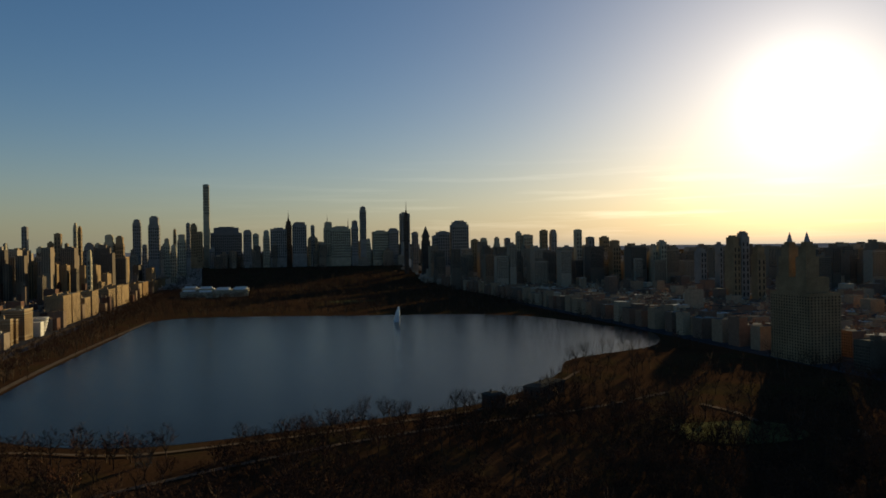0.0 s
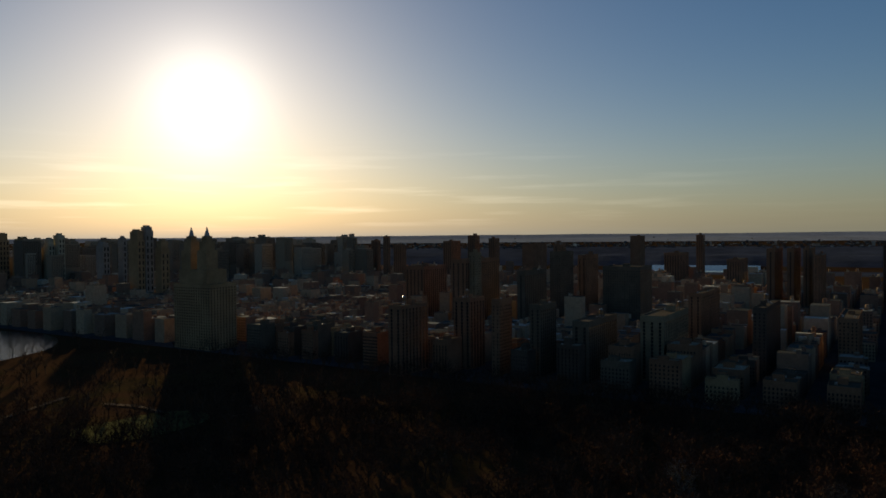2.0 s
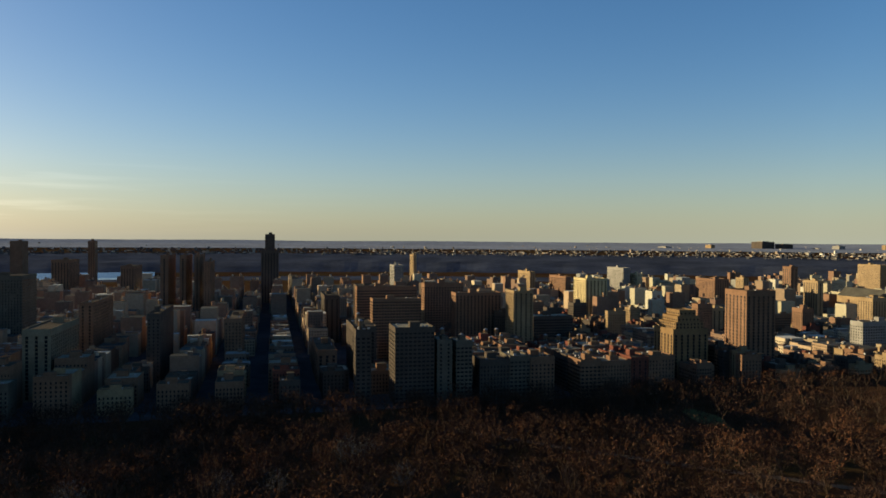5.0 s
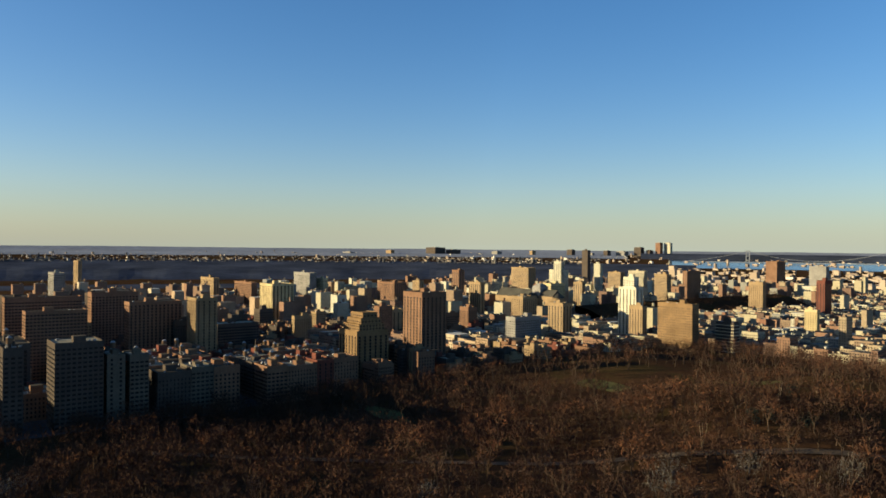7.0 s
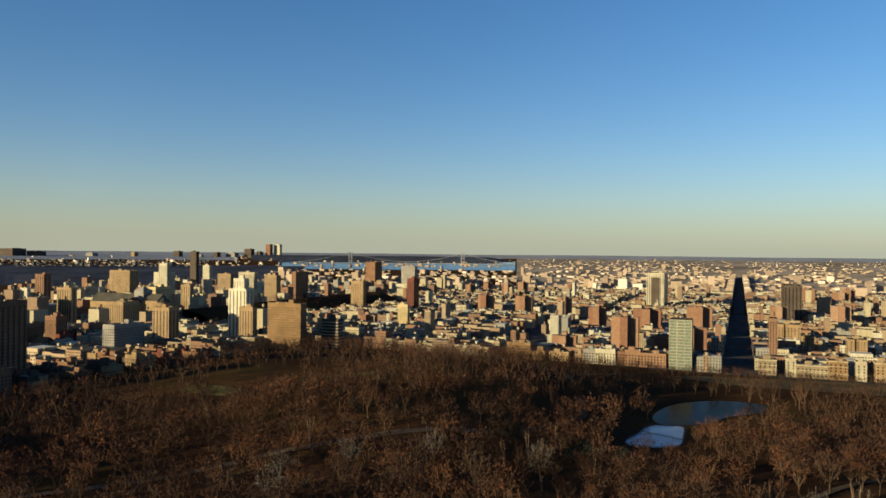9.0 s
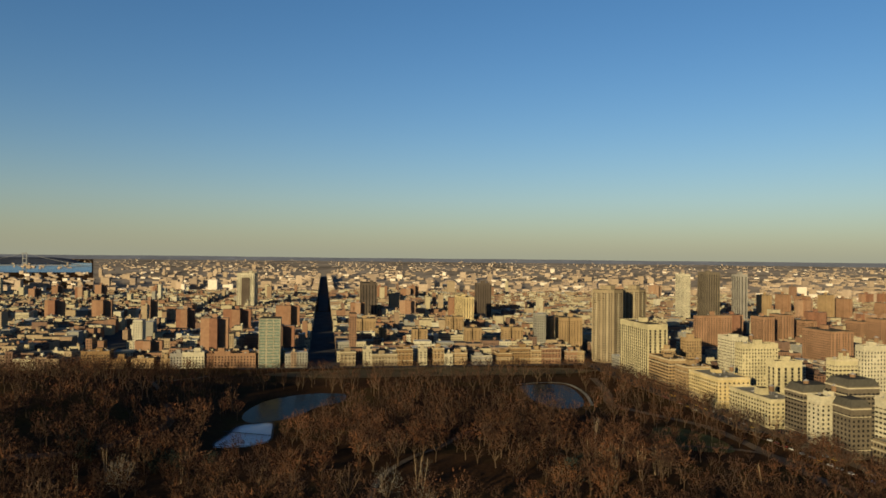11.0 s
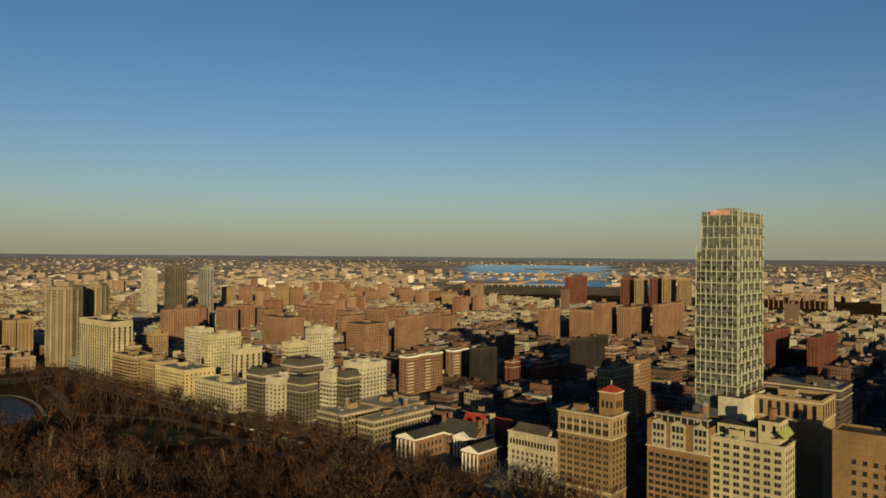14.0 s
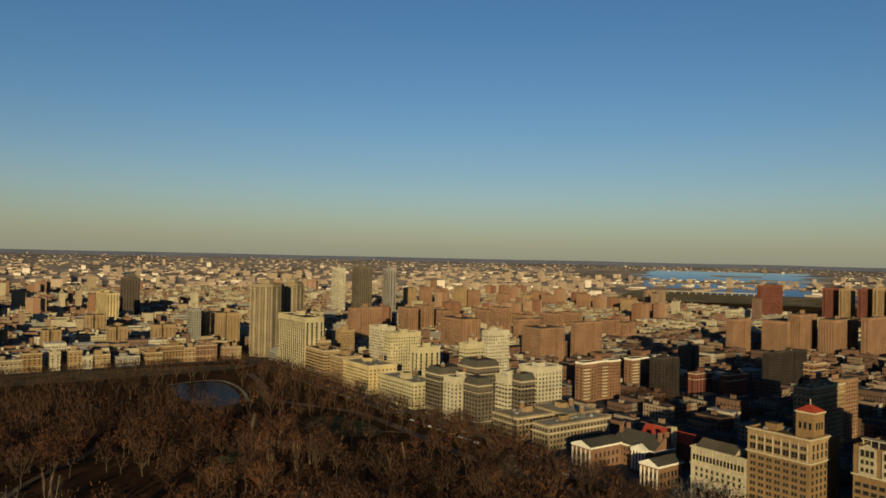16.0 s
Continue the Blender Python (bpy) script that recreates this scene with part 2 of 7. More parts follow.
M_ICE = plaster("rink_ice", (0.15, 0.185, 0.27), 0.15, 0.3)
M_GRASS = plaster("winter_lawn", (0.085, 0.080, 0.032), 0.35, 0.95)
M_WHITE = plaster("white_paint", (0.60, 0.57, 0.49), 0.1)
# woods of the far bank; aerial haze is painted in as a blue tint
M_HAZY_RIDGE = plaster("hazy_wooded_ridge", (0.043, 0.050, 0.068), 0.35, 0.95, 0.05, 0.006)
M_SUBURB = plaster("far_suburb", (0.26, 0.215, 0.165), 0.5, 0.95, 0.04, 0.004)
# pale blue-grey: horizon haze painted into the colour of the farthest land
M_HAZE_HILL = plaster("haze_coloured_hills", (0.215, 0.232, 0.262), 0.15, 0.95, 0.03, 0.004)
for _m in (M_HAZY_RIDGE, M_SUBURB, M_HAZE_HILL, M_GRASS, M_PATH):
    _m.node_tree.nodes["Principled BSDF"].inputs["Specular IOR Level"].default_value = 0.0


# ---- mesh helpers ----
class Heap:
    """Collects quads and polygons, then becomes one mesh."""

    def __init__(self):
        self.v, self.f, self.m = [], [], []

    def face(self, pts, mi=0):
        n = len(self.v)
        self.v.extend(pts)
        self.f.append(tuple(range(n, n + len(pts))))
        self.m.append(mi)

    def box(self, x0, x1, y0, y1, z0, z1, side=0, top=0):
        n = len(self.v)
        self.v += [(x0, y0, z0), (x1, y0, z0), (x1, y1, z0), (x0, y1, z0), (x0, y0, z1), (x1, y0, z1), (x1, y1, z1), (x0, y1, z1)]
        self.f += [(n, n + 1, n + 5, n + 4), (n + 1, n + 2, n + 6, n + 5), (n + 2, n + 3, n + 7, n + 6), (n + 3, n, n + 4, n + 7),
                   (n + 4, n + 5, n + 6, n + 7)]
        self.m += [side, side, side, side, top]

    def ring(self, x0, x1, y0, y1, z0, z1, out):
        """A band round a box: one closed strip that stands out from it."""
        n = len(self.v)
        for a, z in ((0.004, z0), (out, z0), (out, z1), (0.004, z1)):
            self.v += [(x0 - a, y0 - a, z), (x1 + a, y0 - a, z), (x1 + a, y1 + a, z), (x0 - a, y1 + a, z)]
        for k in range(3):
            for i in range(4):
                j = (i + 1) % 4
                self.f.append((n + 4 * k + i, n + 4 * k + j, n + 4 * k + 4 + j, n + 4 * k + 4 + i))
                self.m.append(0)

    def prism(self, pts, z0, z1, side=0, top=0, shrink=1.0):
        """An upright prism on an outline; shrink draws the top in towards its centre."""
        n, k = len(self.v), len(pts)
        cx, cy = sum(p[0] for p in pts) / k, sum(p[1] for p in pts) / k
        self.v += [(x, y, z0) for x, y in pts]
        self.v += [(cx + (x - cx) * shrink, cy + (y - cy) * shrink, z1) for x, y in pts]
        for i in range(k):
            j = (i + 1) % k
            self.f.append((n + i, n + j, n + k + j, n + k + i))
            self.m.append(side)
        self.f.append(tuple(range(n + k, n + 2 * k)))
        self.m.append(top)

    def round(self, x, y, r, z0, z1, sides=10, side=0, top=0, shrink=1.0):
        self.prism([(x + r * math.cos(i * math.tau / sides), y + r * math.sin(i * math.tau / sides)) for i in range(sides)],
                   z0, z1, side, top, shrink)

    def gable(self, x0, x1, y0, y1, z0, z1, along="x", side=0, top=0):
        n = len(self.v)
        if along == "x":
            ym = (y0 + y1) / 2
            r0, r1 = (x0, ym, z1), (x1, ym, z1)
        else:
            xm = (x0 + x1) / 2
            r0, r1 = (xm, y0, z1), (xm, y1, z1)
        self.v += [(x0, y0, z0), (x1, y0, z0), (x1, y1, z0), (x0, y1, z0), r0, r1]
        if along == "x":
            fs = [((0, 1, 5, 4), top), ((2, 3, 4, 5), top), ((3, 0, 4), side), ((1, 2, 5), side)]
        else:
            fs = [((1, 2, 5, 4), top), ((3, 0, 4, 5), top), ((0, 1, 4), side), ((2, 3, 5), side)]
        for f, mi in fs:
            self.f.append(tuple(n + i for i in f))
            self.m.append(mi)

    def mesh(self, name, mats):
        me = bpy.data.meshes.new(name)
        me.from_pydata(self.v, [], self.f)
        for m in mats:
            me.materials.append(m)
        me.polygons.foreach_set("material_index", self.m)
        me.update()
        return me


def part(name, heap, mats, parent=None, label="", kind=""):
    ob = new(name, heap.mesh(name, mats if isinstance(mats, (list, tuple)) else [mats]))
    if parent is not None:
        ob.parent = parent
    return tagged(ob, label, kind=kind)


def thing(name, label, category, group="", kind="", at=(0, 0, 0)):
    ob = new(name)
    ob.location = at
    ob.empty_display_size = 5
    return tagged(ob, label, category, group, kind)


def ease(v):
    v = min(1.0, max(0.0, v))
    return v * v * (3 - 2 * v)


def hill(x, y):
    """The wooded knolls of the park's north-west, and gentle swells elsewhere in the woods; level by the water and the streets."""
    k = 15.0 * math.exp(-(((x + 410) / 180) ** 2 + ((y - 600) / 170) ** 2))
    k += 4.0 * math.exp(-(((x - 120) / 120) ** 2 + ((y - 420) / 90) ** 2))
    k += 25.0 * math.exp(-(((x + 205) / 95) ** 2 + ((y - 595) / 105) ** 2)) * ease((-82 - x) / 60)
    k += 16.0 * math.exp(-(((x + 235) / 85) ** 2 + ((y - 450) / 90) ** 2)) * ease((-115 - x) / 60)
    woods = ease((y - 170) / 90) * ease((800 - y) / 60) * ease((280 - x) / 40) * ease((x + 535) / 40)
    if x > -130:
        woods *= ease((480 - y) / 50)
    return k + woods * (3.2 * noise.noise((x * 0.011, y * 0.011, 4.0)) + 2.4)


def land(r):
    """Height of the ground at r metres from the park's middle: level, then rising so that the far country lies at the horizon."""
    if r < 2500:
        return 0.0
    return EYE * (1 - r / (2500 * math.exp((r - 2500) / 940)))


# ---- ground, water, roads ----
def polar_sheet(name, r_list, a0, a1, steps, zf, mat, label, category, jag=0.0):
    h = Heap()
    for r in r_list:
        b0 = a0 + jag * noise.noise((r * 0.012, 2.0, 5.0))
        b1 = a1 + jag * noise.noise((r * 0.012, 8.0, 1.0))
        az = [radians(b0 + (b1 - b0) * i / steps) for i in range(steps + 1)]
        h.v += [(-math.sin(a) * r, math.cos(a) * r, zf(r, a)) for a in az]
    n = steps + 1
    for k in range(len(r_list) - 1):
        for i in range(steps):
            h.f.append((k * n + i + 1, k * n + i, (k + 1) * n + i, (k + 1) * n + i + 1))
            h.m.append(0)
    if r_list[0] < 10:
        h.f.append(tuple(range(steps)))
        h.m.append(0)
    ob = new(name, h.mesh(name, [mat]))
    return tagged(ob, label, category, kind="structure")


RINGS = [5, 100, 200] + [240 + 30 * i for i in range(29)] + [1200, 1600, 2000, 2300, 2500] + [2500 + 60 * i for i in range(1, 40)]
ground = polar_sheet("ground", RINGS, 0, 360, 180, lambda r, a: land(r) + hill(-math.sin(a) * r, math.cos(a) * r), M_GROUND,
                     "brown winter ground of leaf litter, soil and thin grass", "ground")


def flat(name, pts, z, mat, label, category, kind="structure"):
    h = Heap()
    h.face([(x, y, z) for x, y in pts])
    return tagged(new(name, h.mesh(name, [mat])), label, category, kind=kind)


def smooth_loop(pts, n=6):
    """Catmull-Rom through a closed outline."""
    out = []
    k = len(pts)
    for i in range(k):
        p0, p1, p2, p3 = (Vector(pts[(i + j - 1) % k]) for j in range(4))
        for s in range(n):
            t = s / n
            q = 0.5 * ((2 * p1) + (p2 - p0) * t + (2 * p0 - 5 * p1 + 4 * p2 - p3) * t * t + (3 * p1 - p0 - 3 * p2 + p3) * t ** 3)
            out.append((q.x, q.y))
    return out


RESERVOIR = smooth_loop([(236, -700), (234, -900), (222, -1150), (205, -1400), (100, -1450), (-130, -1390), (-330, -1340), (-450, -1260),
                         (-500, -1110), (-535, -960), (-470, -830), (-330, -760), (-280, -680), (-215, -605), (-150, -560), (-60, -535),
                         (20, -512), (90, -505), (165, -535), (222, -600)])
flat("reservoir", RESERVOIR, 0.15, M_WATER, "calm dark blue reservoir water ringed by a path", "water")
LAKE = smooth_loop([(-52, 566), (-62, 596), (-48, 650), (-12, 680), (20, 674), (16, 640), (-6, 616), (-22, 582)])
flat("lake", LAKE, 0.75, M_POND, "small dark pond between bare trees", "water")
COVE = smooth_loop([(187, 640), (194, 700), (219, 712), (241, 702), (238, 650), (225, 606), (209, 592), (194, 604)])
flat("lake_cove", COVE, 0.12, M_POND, "dark blue cove with a curving stone shore", "water")
COVE_EDGE = [(192, 708), (219, 717), (244, 708), (245, 660), (231, 600)]


def inside(x, y, loop):
    hit = False
    for (ax, ay), (bx, by) in zip(loop, loop[1:] + loop[:1]):
        if (ay > y) != (by > y) and x < (bx - ax) * (y - ay) / (by - ay) + ax:
            hit = not hit
    return hit


def slab(name, x0, x1, y0, y1, z, mat, label):
    h = Heap()
    h.box(x0, x1, y0, y1, z - 0.3, z)
    return tagged(new(name, h.mesh(name, [mat])), label, "road", kind="structure")


slab("road_east", 334.7, 1900, -1900, 1500, 0.10, M_STREET, "dark asphalt streets between the eastern blocks")
slab("road_avenue", 311, 325, -2400, 850, 0.14, M_STREET, "dark avenue along the park's eastern edge")
slab("pavement_avenue", 325.2, 334.6, -2400, 850, 0.26, M_PATH, "pale pavement before the avenue houses")
slab("wall_park", 308.5, 309.2, -2400, 850, 1.3, M_PATH, "low stone wall along the park's edge")
slab("road_north", -1800, 327, 838, 1700, 0.10, M_STREET, "dark asphalt streets between the northern blocks")
slab("road_west", -1800, -540, -1600, 837, 0.10, M_STREET, "dark asphalt streets between the western blocks")


def strip(name, pts, width, mat, label, lift=0.7):
    """A path or drive that follows the ground."""
    h = Heap()
    pv = [Vector(p) for p in pts]
    fine = []
    for i in range(len(pv) - 1):
        p0, p1, p2, p3 = pv[max(i - 1, 0)], pv[i], pv[i + 1], pv[min(i + 2, len(pv) - 1)]
        for k in range(8):
            t = k / 8
            fine.append(0.5 * ((2 * p1) + (p2 - p0) * t + (2 * p0 - 5 * p1 + 4 * p2 - p3) * t * t + (3 * p1 - p0 - 3 * p2 + p3) * t ** 3))
    fine.append(pv[-1])
    for i, p in enumerate(fine):
        d = (fine[min(i + 1, len(fine) - 1)] - fine[max(i - 1, 0)]).normalized()
        n = Vector((-d.y, d.x)) * width / 2
        for q in (p + n, p - n):
            h.v.append((q.x, q.y, hill(q.x, q.y) + lift))
    for i in range(len(fine) - 1):
        h.f.append((2 * i, 2 * i + 2, 2 * i + 3, 2 * i + 1))
        h.m.append(0)
    return tagged(new(name, h.mesh(name, [mat])), label, "path", kind="structure")


strip("path_reservoir", [(215, -500), (240, -570), (244, -700), (242, -900), (230, -1150), (212, -1410)], 7, M_PATH,
      "pale gravel running track beside the reservoir")
strip("path_shore", [(215, -500), (165, -512), (90, -485), (20, -494), (-30, -505), (-90, -522), (-160, -545), (-225, -590), (-300, -680)], 4, M_PATH,
      "narrow gravel path along the reservoir's shore")
strip("drive_bridle", [(120, -390), (30, -440), (-45, -474), (-130, -500), (-230, -520), (-330, -560)], 5, M_PATH, "earth bridle path through the trees")
strip("drive_west", [(-470, 120), (-340, 250), (-283, 320), (-250, 358), (-200, 400), (-140, 470), (-110, 560), (-150, 680), (-120, 790)], 6, M_PATH,
      "pale park drive between bare trees")
strip("drive_east", [(295, 60), (300, 220), (285, 360), (290, 470), (287, 518), (262, 570), (250, 605), (268, 660), (285, 740)], 8, M_PATH,
      "pale park drive curving beside the lake")
strip("path_ravine", [(20, 330), (30, 393), (55, 435), (78, 472), (110, 520), (170, 560)], 4, M_PATH, "stone-edged path through the woods")
strip("path_garden", [(150, 390), (185, 430), (232, 453), (280, 442), (300, 400)], 5, M_PATH, "gravel garden path under bare trees")
strip("path_cove", COVE_EDGE, 3, M_ROOF_PALE, "pale stone edge of the cove")
strip("path_courts", [(-352, -395), (-372, -392), (-384, -410)], 5, M_PATH, "worn pale paving among the trees")
strip("path_lawn", [(-330, -512), (-338, -476), (-332, -440)], 5, M_PATH, "worn pale path beside the lawn")


def lawn(name, cx, cy, rx, ry, seed, mat=None, label="olive winter lawn between the trees", lift=0.7):
    g = random.Random(seed)
    pts = smooth_loop([(cx + rx * math.cos(i * 0.7854) * g.uniform(0.75, 1.2), cy + ry * math.sin(i * 0.7854) * g.uniform(0.75, 1.2)) for i in range(8)], 4)
    h = Heap()
    h.v = [(x, y, hill(x, y) + lift) for x, y in pts] + [(cx, cy, hill(cx, cy) + lift)]
    h.f = [(i, (i + 1) % len(pts), len(pts)) for i in range(len(pts))]
    h.m = [0] * len(h.f)
    LAWNS.append((cx, cy, rx, ry))
    return tagged(new(name, h.mesh(name, [mat or M_GRASS])), label, "lawn", kind="structure")


LAWNS = []
lawn("lawn_1", -400, 480, 30, 14, 1)
lawn("lawn_2", -455, 300, 26, 12, 2)
lawn("lawn_3", -310, 560, 26, 12, 3)
lawn("lawn_4", -300, -430, 46, 34, 4)
lawn("lawn_5", 250, 470, 26, 40, 5)
lawn("lawn_8", -190, -1760, 60, 40, 9, label="wide olive lawn beyond the reservoir")
M_DRY = plaster("dry_lawn", (0.105, 0.080, 0.045), 0.35, 0.95)
lawn("lawn_9", 120, 795, 185, 34, 10, M_DRY, "dry brown lawn along the park's northern edge")
rink_edge = smooth_loop([(-71, 500), (-66, 530), (-61, 557), (-48, 564), (-37, 563), (-35, 535), (-36, 508), (-54, 496)], 3)
flat("rink", rink_edge, 0.6, M_ICE, "pale blue ice rink in two halves among the trees", "ice rink")
strip("rink_divider", [(-70, 540), (-52, 532), (-35, 524)], 1.6, M_STREET, "dark divider across the ice rink", 0.75)
strip("rink_edge", rink_edge + rink_edge[:1], 1.5, M_STREET, "dark boards round the ice rink", 0.8)

# ---- the far city as one mass ----
rng = random.Random(4)
CITY, PROJECTS, CITY_WINDOWS = Heap(), Heap(), Heap()
RESERVED = []


def in_park(x, y):
    return -540 < x < 335 and -3300 < y < 838


def clear_of(x0, x1, y0, y1):
    for a0, a1, b0, b1 in RESERVED:
        if x0 < a1 and x1 > a0 and y0 < b1 and y1 > b0:
            return False
    return True


TONE = {"shade_dark": "shade-darkened brick", "white": "white brick", "cream": "cream brick", "pale": "pale brick", "tan": "tan brick", "brown": "brown brick", "red": "red brick", "grey": "grey concrete",
        "dark": "dark brown brick", "yellow": "golden yellow brick", "stone": "limestone", "steel": "dark glass", "amber": "amber brick", "estate": "reddish tan brick", "ribbed": "drab tan concrete", "taupe": "sooty grey-brown stone"}
bg = random.Random(21)


def reserve(x0, x1, y0, y1, pad=2.0):
    RESERVED.append((x0 - pad, x1 + pad, y0 - pad, y1 + pad))


def facade(h, x0, x1, y0, y1, z0, z1, floor, bay, ww, wh, mi=0, off=0.06, faces="wsen", skip=0.0):
    """Window panes on the upright faces of a box, floor by floor."""
    n_f = max(1, int((z1 - z0 - 1.0) / floor))
    for side in faces:
        a0, a1 = (y0, y1) if side in "we" else (x0, x1)
        n_b = max(1, int((a1 - a0 - 0.8) / bay))
        gap = (a1 - a0) / n_b
        for j in range(n_b):
            c = a0 + gap * (j + 0.5)
            for i in range(n_f):
                if skip and bg.random() < skip:
                    continue
                zc = z0 + floor * (i + 0.55) + 0.4
                p, q, r, s = c - ww / 2, c + ww / 2, zc - wh / 2, zc + wh / 2
                if side == "w":
                    h.face([(x0 - off, q, r), (x0 - off, p, r), (x0 - off, p, s), (x0 - off, q, s)], mi)
                elif side == "e":
                    h.face([(x1 + off, p, r), (x1 + off, q, r), (x1 + off, q, s), (x1 + off, p, s)], mi)
                elif side == "s":
                    h.face([(p, y0 - off, r), (q, y0 - off, r), (q, y0 - off, s), (p, y0 - off, s)], mi)
                else:
                    h.face([(q, y1 + off, r), (p, y1 + off, r), (p, y1 + off, s), (q, y1 + off, s)], mi)


def parapet_box(h, x0, x1, y0, y1, z0, z1, lip=1.0, t=0.5):
    """Walls with a raised rim, one shell; the roof lies inside the rim as a part of its own."""
    n = len(h.v)
    for a, z in ((0, z0), (0, z1 + lip), (t, z1 + lip), (t, z1 - 0.1)):
        h.v += [(x0 + a, y0 + a, z), (x1 - a, y0 + a, z), (x1 - a, y1 - a, z), (x0 + a, y1 - a, z)]
    for k in range(3):
        for i in range(4):
            j = (i + 1) % 4
            h.f.append((n + 4 * k + i, n + 4 * k + j, n + 4 * k + 4 + j, n + 4 * k + 4 + i))
            h.m.append(0)


def roof_clutter(root, x0, x1, y0, y1, z, rich=1.0):
    """Bulkheads, water tank and small vents on a flat roof, each a part."""
    w, d = x1 - x0, y1 - y0
    b = Heap()
    bw, bd = min(7, w * 0.4), min(8, d * 0.35)
    bx, by = x0 + (w - bw) * bg.uniform(0.25, 0.75), y0 + (d - bd) * bg.uniform(0.3, 0.7)
    b.box(bx, bx + bw, by, by + bd, z, z + bg.uniform(3, 5.5), 0, 1)
    part("bulkhead", b, [root_wall(root), M_ROOF], root)
    if rich > 0.5 and w > 9 and d > 9 and root.location.length < 760 and bg.random() < 0.75:
        t = Heap()
        tx, ty = x0 + w * bg.uniform(0.2, 0.8), y0 + d * bg.uniform(0.15, 0.85)
        t.round(tx, ty, 1.9, z + 3.2, z + 7.2, 10)
        tank = part("water_tank", t, M_WOOD_TANK, root, "round wooden water tank on legs")
        lid = Heap()
        lid.round(tx, ty, 2.1, z + 7.2, z + 8.6, 10, 0, 0, 0.08)
        part("lid", lid, M_METAL, tank)
        for sx in (-1.2, 1.2):
            for sy in (-1.2, 1.2):
                leg = Heap()
                leg.box(tx + sx - 0.15, tx + sx + 0.15, ty + sy - 0.15, ty + sy + 0.15, z, z + 3.2)
                part("leg", leg, M_METAL, tank)
    for _ in range(int(4 * rich)):
        vx, vy = x0 + w * bg.uniform(0.1, 0.85), y0 + d * bg.uniform(0.1, 0.85)
        v = Heap()
        v.box(vx, vx + bg.uniform(1, 2.2), vy, vy + bg.uniform(1, 2.2), z, z + bg.uniform(0.8, 1.8))
        part("roof_vent", v, M_METAL, root)


WALL_OF = {}


def root_wall(root):
    return WALL_OF.get(root.name, WALLS["tan"])


def piers(root, x0, x1, y0, y1, h, bay, wall):
    """Slim upright ribs between the window columns of the sunny fronts."""
    west = "w" if root.location.x > 0 else "e"
    for side in (west, "s"):
        a0, a1 = (y0, y1) if side in "we" else (x0, x1)
        n = max(1, int((a1 - a0 - 0.8) / bay))
        for i in range(0, n + 1, 2 if n > 8 else 1):
            c = min(max(a0 + (a1 - a0) * i / n, a0 + 0.3), a1 - 0.3)
            p = Heap()
            if side == "s":
                p.box(c - 0.25, c + 0.25, y0 - 0.35, y0 - 0.005, 0, h)
            elif side == "w":
                p.box(x0 - 0.35, x0 - 0.005, c - 0.25, c + 0.25, 0, h)
            else:
                p.box(x1 + 0.005, x1 + 0.35, c - 0.25, c + 0.25, 0, h)
            part("pier", p, WALLS[wall], root)


def balcony_stack(root, x, y0, h, width=3.2):
    """A column of white balcony fronts down a corner."""
    for z in [3 + 2.9 * i for i in range(int((h - 4) / 2.9))]:
        b = Heap()
        b.box(x - width / 2, x + width / 2, y0 - 1.2, y0 - 0.005, z, z + 1.0)
        part("balcony", b, M_TRIM, root)


